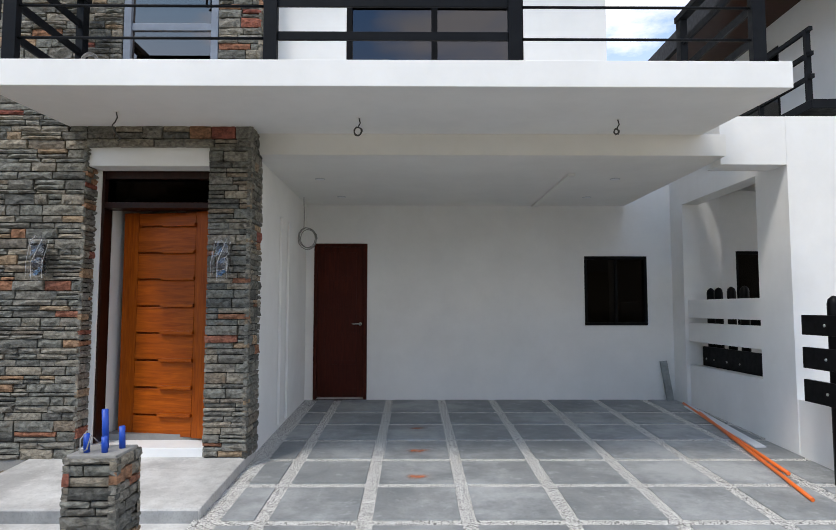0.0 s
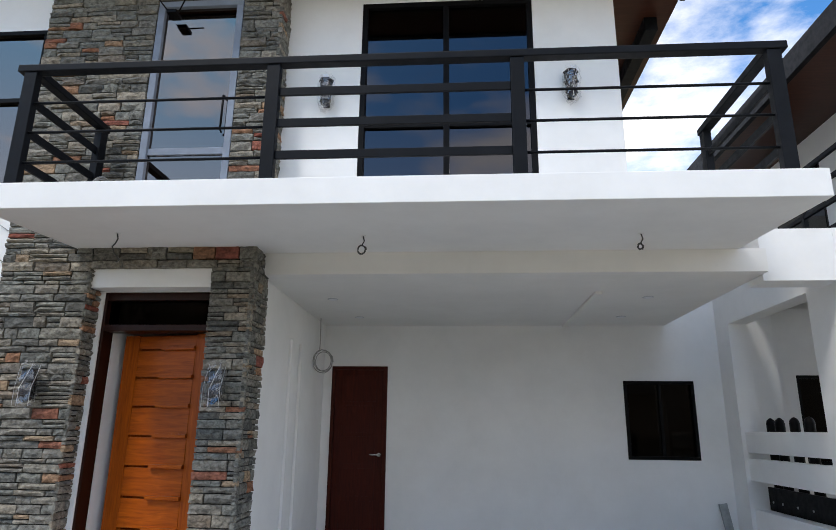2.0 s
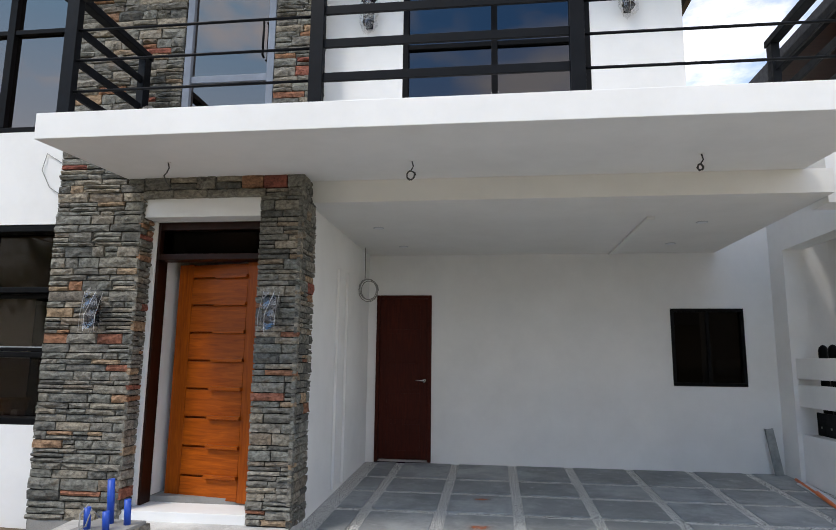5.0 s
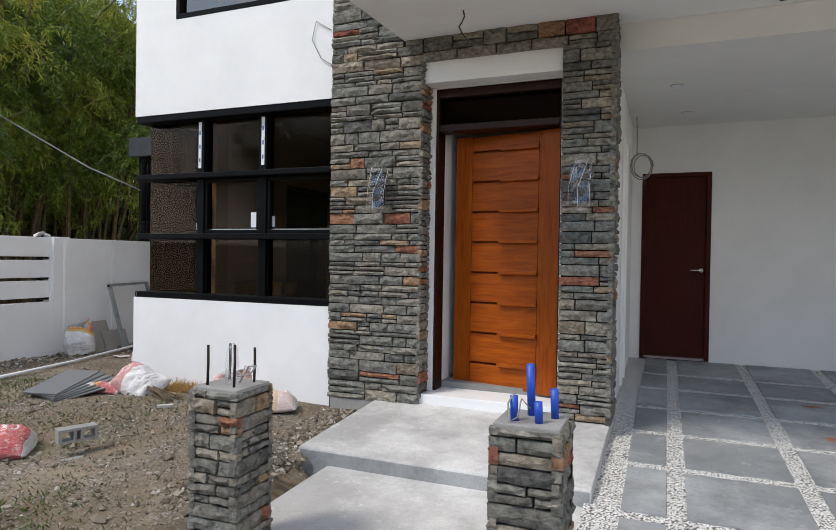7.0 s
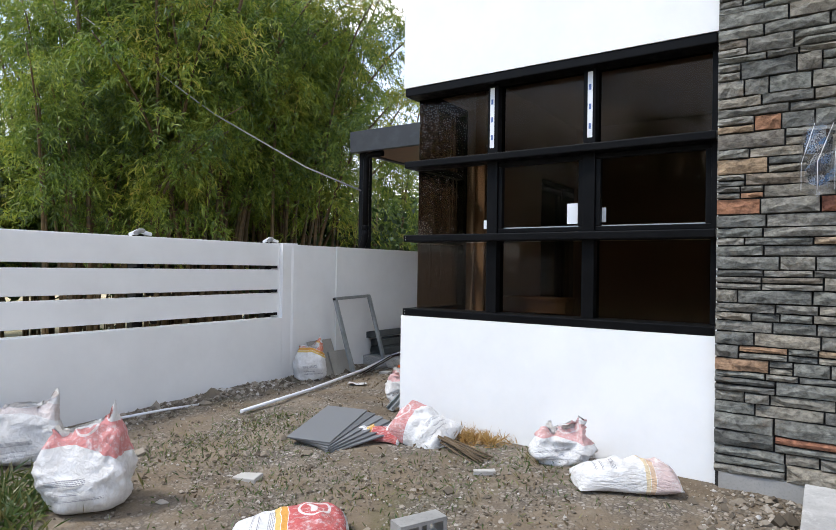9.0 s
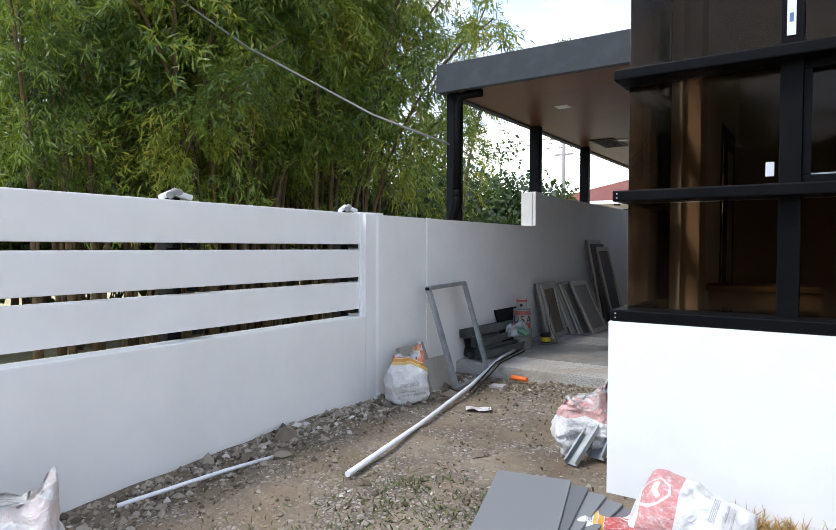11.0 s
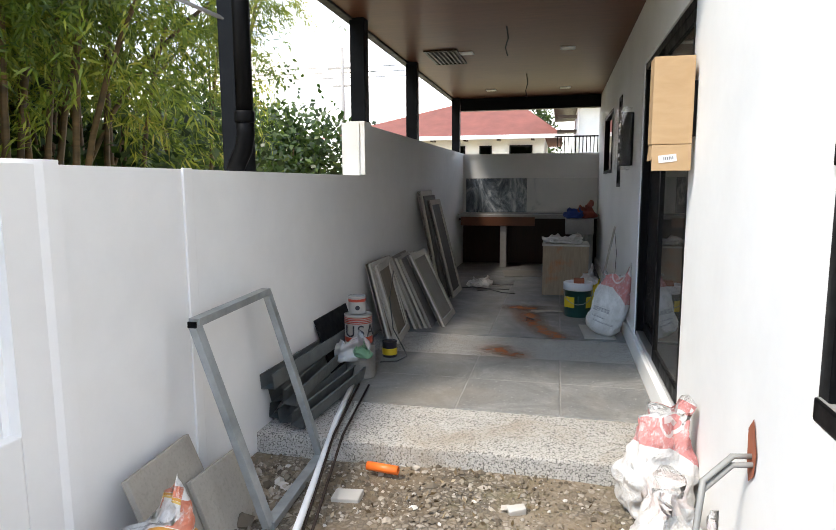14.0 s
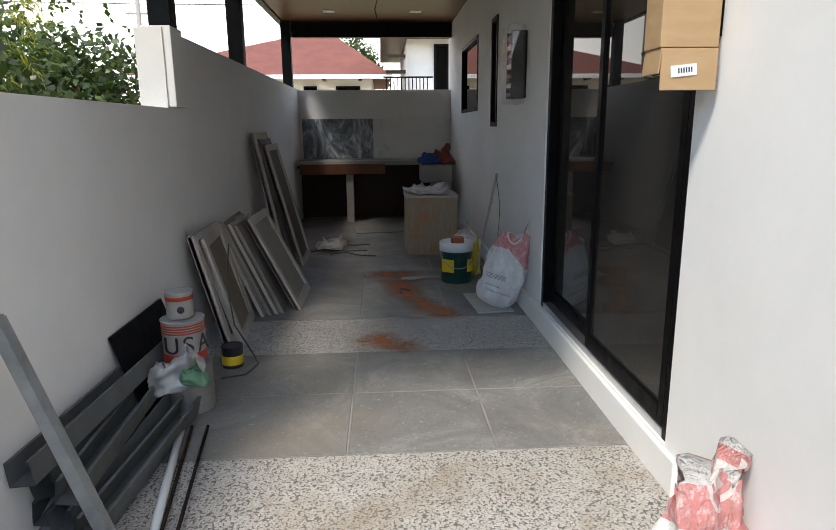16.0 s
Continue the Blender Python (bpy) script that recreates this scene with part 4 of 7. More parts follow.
def lay_stones(parent, origin, turn, u0, u1, z0, z1, hole=None, seed=1, heights=(0.038, 0.108), widths=(0.12, 0.40), depth=(0.030, 0.060)):
    """Courses of rough stones on an upright face. origin: its foot; turn: degrees about z by which it faces away from -y."""
    rng = random.Random(seed)
    base = pose(*origin, 0, 0, turn)
    z = z0
    while z < z1 - 0.02:
        h = rng.uniform(*heights)
        if z1 - (z + h) < heights[0]:
            h = z1 - z
        u = u0
        while u < u1 - 0.02:
            w = rng.uniform(*widths)
            if u1 - (u + w) < widths[0] * 0.8:
                w = u1 - u
            a, b = u, u + w
            if hole and z + h / 2 > hole[2] and z + h / 2 < hole[3]:
                if a < hole[0] < b:
                    b = hole[0]
                elif hole[0] <= a < hole[1]:
                    u = hole[1]
                    continue
            split = h > 0.072 and rng.random() < 0.36
            for zz, hh in (((z, h * 0.48), (z + h * 0.52, h * 0.48)) if split else ((z, h),)):
                ob = new("stone", rng.choice(STONES))
                ob.parent = parent
                flip = -1 if rng.random() < 0.5 else 1
                m = base @ Matrix.Translation(((a + b) / 2, 0, zz + hh / 2)) @ Matrix.Rotation(radians(rng.uniform(-1.2, 1.2)), 4, "Y")
                ob.matrix_basis = m @ Matrix.Diagonal(((b - a - 0.008), rng.uniform(*depth), (hh - 0.007), 1)) @ (Matrix.Rotation(math.pi, 4, "Y") if flip < 0 else Matrix.Identity(4))
            u = b
        z += h


LAB = "rough grey and rust ledge-stone cladding in thin uneven courses"
s = solid("stone_wall_west", box(-4.02, -3.15, 5.825, 6.02, 0.0, 3.2), MORTAR, LAB, "stone wall")
lay_stones(s, (0, 5.83, 0), 0, -4.03, -3.135, 0.10, 3.2, seed=2)
lay_stones(s, (-3.152, 0, 0), 90, 5.80, 6.02, 0.16, 3.05, seed=3, widths=(0.10, 0.22), depth=(0.028, 0.044))
solid("stone_plinth", box(-4.0, -3.2, 5.80, 6.0, -0.2, 0.11, 0.01), CONC_RAW, "rough mortar plinth under the stone wall", "plinth")
s = solid("stone_pier", box(-1.95, -1.578, 5.825, 6.22, 0.0, 3.25), MORTAR, "stone-clad pier beside the front door", "stone pier")
lay_stones(s, (0, 5.83, 0), 0, -1.965, -1.548, 0.13, 3.06, seed=4, widths=(0.12, 0.34))
lay_stones(s, (-1.582, 0, 0), 90, 5.79, 6.25, 0.10, 3.26, seed=5, widths=(0.12, 0.30), depth=(0.028, 0.044))
s = solid("stone_lintel", box(-3.31, -1.95, 5.825, 6.02, 3.07, 3.25), MORTAR, "stone course above the front door", "stone lintel")
lay_stones(s, (0, 5.83, 0), 0, -3.31, -3.145, 3.2, 3.262, seed=61, heights=(0.05, 0.062))
lay_stones(s, (0, 5.83, 0), 0, -3.14, -1.548, 3.05, 3.262, seed=6, heights=(0.065, 0.085), widths=(0.16, 0.34))
solid("lintel_white", box(-3.14, -1.96, 5.84, 6.02, 2.875, 3.06, 0.004), WHITE, "white plastered panel above the door frame", "lintel")
s = solid("stone_wall_gap", box(-4.02, -3.33, 5.825, 6.02, 3.2, 3.41), MORTAR, LAB, "stone wall")
lay_stones(s, (0, 5.83, 0), 0, -4.03, -3.325, 3.2, 3.41, seed=7)
s = solid("stone_tower_west", box(-4.02, -2.84, 5.825, 6.1, 3.41, 6.4), MORTAR, LAB, "stone wall")
lay_stones(s, (0, 5.83, 0), 0, -4.03, -2.835, 3.41, 6.4, seed=8, heights=(0.055, 0.12), widths=(0.13, 0.36))
s = solid("stone_tower_east", wall_with_holes("y", 5.825, 0.25, -2.84, -1.50, 3.41, 6.4, [(-2.83, -1.91, 3.41, 5.99)]), MORTAR, LAB, "stone wall")
lay_stones(s, (0, 5.83, 0), 0, -2.835, -1.485, 3.41, 6.4, hole=(-2.835, -1.905, 3.0, 6.0), seed=9, heights=(0.05, 0.11), widths=(0.12, 0.32))
lay_stones(s, (-1.505, 0, 0), 90, 5.79, 6.08, 3.41, 6.4, seed=10, widths=(0.12, 0.29), depth=(0.028, 0.044))

BLUE_PVC = Mat("blue_pvc", (0.004, 0.06, 0.40), 0.45).m
RUST = metal_paint("rusty_steel", (0.03, 0.022, 0.018), 0.7)


def gate_post(x, y, w, top, bottom, seed, label):
    p = thing("stone_post", label, "post", group="stone-clad gate posts")
    part("core", box(x + 0.02, x + w - 0.02, y + 0.02, y + w - 0.02, bottom - 0.1, top - 0.012), MORTAR, p)
    part("cap", box(x + 0.004, x + w - 0.004, y + 0.004, y + w - 0.004, top - 0.011, top + 0.012, 0.006), CONC_RAW, p)
    kw = dict(heights=(0.035, 0.085), widths=(0.10, 0.24), depth=(0.028, 0.046))
    lay_stones(p, (0, y + 0.02, 0), 0, x - 0.015, x + w + 0.015, bottom, top, seed=seed, **kw)
    lay_stones(p, (x + w - 0.02, 0, 0), 90, y - 0.015, y + w + 0.015, bottom, top, seed=seed + 1, **kw)
    lay_stones(p, (0, y + w - 0.02, 0), 180, -x - w - 0.015, -x + 0.015, bottom, top, seed=seed + 2, **kw)
    lay_stones(p, (x + 0.02, 0, 0), -90, -y - w - 0.015, -y + 0.015, bottom, top, seed=seed + 3, **kw)
    return p


p = gate_post(-3.28, 3.25, 0.265, 0.735, -0.14, 20, "unfinished stone-clad gate post with bare rebar")
for dx, dy, h in ((0.05, 0.05, 0.21), (0.2, 0.06, 0.22), (0.06, 0.2, 0.2), (0.21, 0.2, 0.19)):
    part("rebar", tube([(-3.28 + dx, 3.25 + dy, 0.73), (-3.28 + dx + 0.004, 3.25 + dy, 0.73 + h * 0.6), (-3.28 + dx, 3.25 + dy + 0.003, 0.73 + h)], 0.0065, 7), RUST, p, "bare dark steel rebar")
part("sleeve", moved(lathe([(0.032, 0), (0.034, 0.10), (0.026, 0.17), (0.012, 0.2)], 12), pose(-3.14, 3.37, 0.745)), WRAP, p, "clear plastic bottle over the wiring")
part("wire", tube([(-3.12, 3.40, 0.745), (-3.08, 3.42, 0.83), (-3.02, 3.40, 0.84), (-3.03, 3.36, 0.80), (-3.10, 3.36, 0.79)], 0.004, 6), GREYWIRE, p)
p = gate_post(-1.795, 3.23, 0.265, 0.735, -0.14, 30, "unfinished stone-clad gate post with blue conduit pipes")
for dx, dy, h, r in ((0.075, 0.07, 0.105, 0.016), (0.12, 0.18, 0.215, 0.017), (0.17, 0.07, 0.09, 0.016), (0.215, 0.17, 0.125, 0.016)):
    part("blue_pipe", moved(lathe([(r, 0), (r, h), (r * 0.78, h), (r * 0.78, h - 0.03)], 14), pose(-1.795 + dx, 3.23 + dy, 0.74, 2, -2, 0)), BLUE_PVC, p, "cut blue plastic conduit")
part("wire", tube([(-1.72, 3.30, 0.86), (-1.74, 3.27, 0.82), (-1.735, 3.262, 0.75), (-1.70, 3.26, 0.77), (-1.69, 3.28, 0.84), (-1.66, 3.30, 0.80)], 0.004, 6), GREYWIRE, p)

# ---- carport floor panels ----
STRIP = 0.057
cx = [-1.455, -1.10, -0.35, 0.405, 1.145, 1.91, 2.66, 3.37]
cy = [0.75, 1.5, 2.25, 3.0, 3.77, 4.52, 5.31, 6.05, 6.79, 7.535, 8.21]
edges_x = [(a + STRIP, b - STRIP) for k, (a, b) in enumerate(zip(cx, cx[1:]))] + [(3.43, 3.84)]
edges_y = [(a + STRIP * 0.95, b - STRIP * 0.95) for a, b in zip(cy, cy[1:])] + [(8.27, 9.085)]
rng = random.Random(12)
for x0, x1 in edges_x:
    for y0, y1 in edges_y:
        if x1 - x0 < 0.04:
            continue
        bm = box(x0 + rng.uniform(-0.006, 0.006), x1 + rng.uniform(-0.006, 0.006), y0, y1, -0.02, 0.004, 0.004)
        for v in bm.verts:
            v.co.z += drive_z(v.co.y)
        part("panel", bm, CONC_PANEL, carport_floor)

# ---- lanai roof, floor and fittings ----
solid("fascia_lanai_front", box(-8.84, -6.435, 7.97, 8.048, 2.86, 3.14, 0.006), FASCIA, "dark grey metal fascia across the lanai roof", "fascia")
solid("fascia_lanai_side", box(-8.88, -8.802, 8.05, 15.95, 2.88, 3.14, 0.006), FASCIA, "dark grey metal fascia along the lanai roof", "fascia")
solid("roof_lanai", box(-8.80, -6.435, 8.05, 15.95, 2.942, 3.12), GREY_STEEL, "dark metal roof over the lanai", "roof")
solid("beam_lanai", box(-8.70, -6.435, 15.55, 15.68, 2.70, 2.898, 0.006), GREY_STEEL, "black steel beam at the end of the lanai", "beam")
solid("wall_joint", box(FX, FX + 0.012, 7.53, 7.60, 0.0, 1.575, 0.004), WHITE, "raised plaster joint on the boundary wall", "trim")
solid("wall_block", box(FX - 0.12, FX + 0.045, 10.03, 10.23, 1.575, 2.012, 0.006), WHITE, "stepped white end of the higher boundary wall", "wall")
bm = bmesh.new()
ring = [(FX - 0.17, 6.60), (FX - 0.05, 6.60), (FX - 0.035, 6.66), (FX - 0.012, 6.72), (FX + 0.010, 6.78), (FX + 0.012, 6.84), (FX - 0.17, 6.84)]
ends = [[bm.verts.new((x, y, z)) for x, y in ring] for z in (-0.3, 1.585)]
for k in range(len(ring)):
    bm.faces.new((ends[0][k], ends[0][(k + 1) % 7], ends[1][(k + 1) % 7], ends[1][k]))
bm.faces.new(ends[0][::-1]), bm.faces.new(ends[1])
solid("fence_pier", bm, WHITE, "white plastered pier with a splayed edge beside the slats", "pier")

pipe = thing("downpipe", "black drain pipe with elbows on the roof column", "downpipe")
part("upper_pipe", tube([(-8.40, 8.12, 2.84), (-8.55, 8.11, 2.84), (-8.63, 8.10, 2.82), (-8.655, 8.10, 2.76), (-8.66, 8.10, 2.4), (-8.66, 8.10, 1.85)], 0.043, 14), BLACK, pipe)
part("lower_elbow", tube([(-8.66, 8.10, 1.85), (-8.66, 8.105, 1.76), (-8.68, 8.11, 1.68), (-8.72, 8.12, 1.62), (-8.74, 8.12, 1.572)], 0.047, 14), BLACK, pipe)
part("coupling", moved(lathe([(0.05, -0.03), (0.053, -0.02), (0.053, 0.02), (0.05, 0.03)], 14), pose(-8.66, 8.10, 1.85)), BLACK, pipe)

LED = Mat("led_panel", (0.85, 0.84, 0.80), 0.4).m
light = thing("ceiling_light", "small square white recessed ceiling light, switched off", "downlight", pose(-8.04, 9.4, 2.90), group="lanai ceiling lights")
part("frame", box(-0.075, 0.075, -0.075, 0.075, -0.008, 0.0, 0.003), FILM, light)
part("diffuser", box(-0.06, 0.06, -0.06, 0.06, -0.012, -0.008, 0.002), LED, light)
for x, y in ((-7.03, 9.4), (-8.07, 11.95), (-7.0, 11.95), (-8.1, 14.7), (-7.0, 14.7)):
    copy_thing(light, pose(x, y, 2.90))
v = thing("ceiling_vent", "dark slatted vent in the brown lanai ceiling", "vent", pose(-8.32, 12.1, 2.90))
part("backing", box(-0.16, 0.16, -0.36, 0.36, -0.006, 0.0), BLACK, v)
for x0, x1, y0, y1 in ((-0.18, -0.15, -0.38, 0.38), (0.15, 0.18, -0.38, 0.38), (-0.149, 0.149, -0.38, -0.35), (-0.149, 0.149, 0.35, 0.38)):
    part("frame", box(x0, x1, y0, y1, -0.016, 0.0, 0.003), BROWN_FRAME, v)
for k in range(6):
    part("slat", moved(box(-0.016, 0.016, -0.345, 0.345, -0.003, 0.003), pose(-0.12 + 0.048 * k, 0, -0.014, 0, 25, 0)), BROWN_FRAME, v)
for x, y, l in ((-7.55, 10.9, 0.26), (-7.5, 13.4, 0.3)):
    c = thing("ceiling_wire", "loose wire hanging from the brown lanai ceiling", "wire", pose(x, y, 2.90), group="ceiling wires")
    part("lead", tube([(0, 0, 0), (0.015, 0, -l * 0.4), (-0.01, 0.01, -l * 0.7), (0.012, 0, -l)], 0.006, 6), WIRE, c)

# floor panels with dust stains
def lanai_panel_mat():
    m = Mat("lanai_concrete", rough=0.7, spec=0.35).world_co()
    c = m.ramp(m.noise(1.9, 9, 0.72, None, 0.7), [(0.33, (0.14, 0.14, 0.138)), (0.52, (0.20, 0.20, 0.195)), (0.74, (0.36, 0.35, 0.33))])
    c = m.mix(m.ramp(m.noise(85, 4, 0.6), [(0.30, 0.5), (0.46, 0.0)]), c, (0.09, 0.088, 0.085))
    c = m.mix(m.ramp(m.noise(46, 5, 0.7), [(0.60, 0.0), (0.70, 0.6)]), c, (0.46, 0.45, 0.43))
    c = m.mix(m.ramp(m.noise(0.8, 6, 0.65), [(0.48, 0.0), (0.66, 0.40)]), c, (0.25, 0.21, 0.16))
    m.color(c).rough(m.ramp(m.noise(3, 6), [(0.3, 0.45), (0.7, 0.8)])).bump(m.noise(55, 5), 0.15, 0.004)
    return m.m


PALE_EDGE = plaster("pale_edge", (0.50, 0.47, 0.42), (0.38, 0.36, 0.32))
LANAI_PANEL = lanai_panel_mat()
lanai_floor = bpy.data.objects["floor_lanai"]
for y0, y1 in ((8.68, 9.275), (9.285, 9.86), (10.53, 11.55), (11.56, 12.7), (12.71, 13.9), (13.91, 15.69)):
    for x0, x1 in ((FX + 0.01, -7.648), (-7.638, -7.02), (-7.01, -6.462)):
        part("panel", box(x0, x1, y0, y1, 0.10, 0.137, 0.003), LANAI_PANEL, lanai_floor)
JOINT = concrete("grout", (0.20, 0.195, 0.185), (0.36, 0.35, 0.33), False)
for x in (-7.643, -7.015):
    for y0, y1 in ((8.68, 9.86), (10.53, 15.69)):
        part("joint", box(x - 0.004, x + 0.004, y0, y1, 0.10, 0.1372), JOINT, lanai_floor, "pale grout joint")
for y in (9.28, 11.555, 12.705, 13.905):
    for x0, x1 in ((FX + 0.01, -7.650), (-7.636, -7.022), (-7.008, -6.462)):
        part("joint", box(x0, x1, y - 0.004, y + 0.004, 0.10, 0.1366), JOINT, lanai_floor)
solid("curb_side", box(-6.456, -6.432, 8.3, 15.7, 0.0, 0.268, 0.006), WHITE, "low white plastered curb under the sliding door", "curb")


def stain(name, pts, width, mat, label, z, seed):
    """A thin patch of dust on the floor along a line of points, thinning out to its rim."""
    rng = random.Random(seed)
    bm = bmesh.new()
    cover = bm.verts.layers.float.new("cover")
    rows = []
    for i, (x, y) in enumerate(pts):
        a, b = pts[max(i - 1, 0)], pts[min(i + 1, len(pts) - 1)]
        d = Vector((b[0] - a[0], b[1] - a[1])).normalized()
        k = width * rng.uniform(0.8, 1.3)
        end = i in (0, len(pts) - 1)
        row = []
        for s, c in ((-1, 0.0), (-0.45, 0.75), (0, 1.0), (0.45, 0.75), (1, 0.0)):
            v = bm.verts.new((x - d.y * k * s, y + d.x * k * s, z))
            v[cover] = 0.0 if end else c
            row.append(v)
        rows.append(row)
    for r0, r1 in zip(rows, rows[1:]):
        for a in range(4):
            bm.faces.new((r0[a], r0[a + 1], r1[a + 1], r1[a]))
    return tagged(new(name, to_mesh(name, bm, mat)), label, "stain", kind="stuff")


def dust_mat(name, c, edge):
    m = Mat(name, c, 0.9).world_co()
    m.color(m.ramp(m.noise(14, 6, 0.7), [(0.3, edge), (0.6, c)]))
    at = m.n.new("ShaderNodeAttribute")
    at.attribute_name = "cover"
    m.l.new(m.mix(1.0, m.ramp(m.noise(17, 8, 0.8), [(0.30, 0.15), (0.62, 0.95)]), at.outputs["Fac"], "MULTIPLY"), m.p.inputs["Alpha"])
    return m.m


DUST = dust_mat("orange_dust", (0.50, 0.15, 0.035), (0.40, 0.16, 0.06))
PAINT_SPOT = dust_mat("orange_spot", (0.62, 0.16, 0.05), (0.5, 0.2, 0.1))
stain("dust_stain", [(-7.42, 11.75), (-7.34, 11.5), (-7.30, 11.25), (-7.24, 11.0), (-7.14, 10.75), (-7.02, 10.58), (-6.90, 10.5)], 0.16, DUST, "orange brick dust smeared on the floor", 0.1385, 1)
stain("dust_stain", [(-7.62, 10.2), (-7.52, 10.1), (-7.44, 9.98), (-7.34, 9.93), (-7.22, 9.95)], 0.15, DUST, "orange brick dust smeared on the floor", 0.1385, 2)
stain("dust_stain", [(-7.7, 11.9), (-7.5, 11.85), (-7.3, 11.82), (-7.1, 11.8)], 0.18, DUST, "orange brick dust smeared on the floor", 0.1385, 3)
for k, y in enumerate((6.34, 5.51, 7.3)):
    stain("paint_mark", [(-0.07, y), (-0.02, y + 0.02), (0.04, y + 0.01), (0.09, y + 0.03), (0.14, y)], 0.075, PAINT_SPOT, "small orange marking on the concrete", drive_z(y) + 0.0075, 5 + k)

# sliding door
DOOR_GLASS = glass_mat("door_glass", (0.06, 0.052, 0.045), 1.6)
# grey diffuse film: dust, and the pane's greyish reflection put into its colour
dusty, veil = DOOR_GLASS.node_tree.nodes.new("ShaderNodeBsdfDiffuse"), DOOR_GLASS.node_tree.nodes.new("ShaderNodeMixShader")
dusty.inputs["Color"].default_value, veil.inputs[0].default_value = (0.30, 0.28, 0.26, 1), 0.09
glass_end = DOOR_GLASS.node_tree.nodes["Material Output"].inputs["Surface"]
DOOR_GLASS.node_tree.links.new(glass_end.links[0].from_socket, veil.inputs[1])
DOOR_GLASS.node_tree.links.new(dusty.outputs[0], veil.inputs[2])
DOOR_GLASS.node_tree.links.new(veil.outputs[0], glass_end)
d = thing("door_5", "black-framed lanai sliding door with dark glass and screen", "sliding door", kind="structure")
for y0, y1 in ((8.422, 8.475), (10.245, 10.298)):
    part("frame_stile", box(-6.42, -6.30, y0, y1, 0.272, 2.408, 0.004), BLACK, d)
part("frame_head", box(-6.42, -6.30, 8.477, 10.243, 2.355, 2.408, 0.004), BLACK, d)
part("track", box(-6.42, -6.30, 8.477, 10.243, 0.272, 0.31, 0.004), ALU, d, "bare aluminium bottom track")
for y0, y1, x, mat in ((8.48, 9.40, -6.40, DOOR_GLASS), (9.33, 10.24, -6.35, DOOR_GLASS)):
    sash = part("sash", box(x - 0.018, x + 0.018, y0, y0 + 0.05, 0.312, 2.353, 0.003), BLACK, d)
    for a, b, c, e in ((y1 - 0.05, y1, 0.312, 2.353), (y0 + 0.051, y1 - 0.051, 0.312, 0.39), (y0 + 0.051, y1 - 0.051, 2.29, 2.353)):
        part("sash_rail", box(x - 0.018, x + 0.018, a, b, c, e, 0.003), BLACK, sash)
    part("pane", box(x - 0.004, x + 0.004, y0 + 0.051, y1 - 0.051, 0.391, 2.289), mat, sash)
for y0, y1, z0, z1 in ((11.982, 12.278, 1.452, 2.408), (13.102, 14.398, 1.622, 2.398)):
    w = thing("window_5", "narrow black-framed window in the white side wall", "window", kind="structure")
    for a, b, c, e in ((y0, y0 + 0.04, z0, z1), (y1 - 0.04, y1, z0, z1), (y0 + 0.041, y1 - 0.041, z0, z0 + 0.04), (y0 + 0.041, y1 - 0.041, z1 - 0.04, z1)):
        part("frame", box(-6.44, -6.36, a, b, c, e, 0.003), BLACK, w)
    part("pane", box(-6.405, -6.398, y0 + 0.041, y1 - 0.041, z0 + 0.041, z1 - 0.041), GLASS_REFLECT_DARK, w)
s = thing("wall_lamp", "slatted black wall lamp wrapped in clear plastic", "wall lamp", pose(-6.432, 10.95, 1.88))
part("backplate", box(-0.02, 0.0, -0.09, 0.09, -0.23, 0.23, 0.004), BLACK, s)
part("side", box(-0.11, -0.021, -0.09, -0.075, -0.23, 0.23, 0.003), BLACK, s)
part("side", box(-0.11, -0.021, 0.075, 0.09, -0.23, 0.23, 0.003), BLACK, s)
for k in range(7):
    part("slat", box(-0.11, -0.03, -0.074, 0.074, -0.22 + 0.066 * k, -0.19 + 0.066 * k, 0.003), FILM if k % 2 else BLACK, s)
bm = box(-0.135, -0.02, -0.12, 0.12, -0.27, 0.27)
bmesh.ops.subdivide_edges(bm, edges=bm.edges, cuts=3)
for v in bm.verts:
    v.co += Vector((min(0, v.co.x), 1, 1)) * 0.02 * noise.noise(v.co * 14)
ob = part("plastic_wrap", bm, WRAP, s, "loose clear plastic wrap")
ob.visible_shadow = False

CARD = wood("cardboard", (0.40, 0.26, 0.14), (0.46, 0.31, 0.175), 0.85, (1, 1, 3))
b = thing("cardboard_box", "plain brown cardboard box fixed over a wall lamp", "box", pose(-6.432, 8.265, 1.555))
part("body", box(-0.20, -0.018, 0.0, 0.12, 0.125, 0.53, 0.004), CARD, b)
part("flap", box(-0.195, -0.02, -0.006, 0.0, 0.0, 0.122, 0.002), CARD, b, "hanging lower flap of the box")
part("flap", moved(box(-0.006, 0.0, 0.002, 0.12, 0.05, 0.128, 0.002), pose(-0.20, 0, 0, 0, 5, 0)), CARD, b)
part("shipping_label", moved(box(-0.04, 0.04, -0.0025, 0.0, -0.017, 0.017), pose(-0.125, -0.0065, 0.058, 0, -6, 0)), FILM, b, "small white shipping label")
for k in range(6):
    part("print_bar", moved(box(-0.018 + 0.008 * k, -0.014 + 0.008 * k, -0.0035, -0.0027, -0.007, 0.008), pose(-0.125, -0.0065, 0.058, 0, -6, 0)), WIRE, b)
part("lamp_arm", box(-0.0175, 0.0, 0.02, 0.07, 0.16, 0.42, 0.004), BLACK, b)

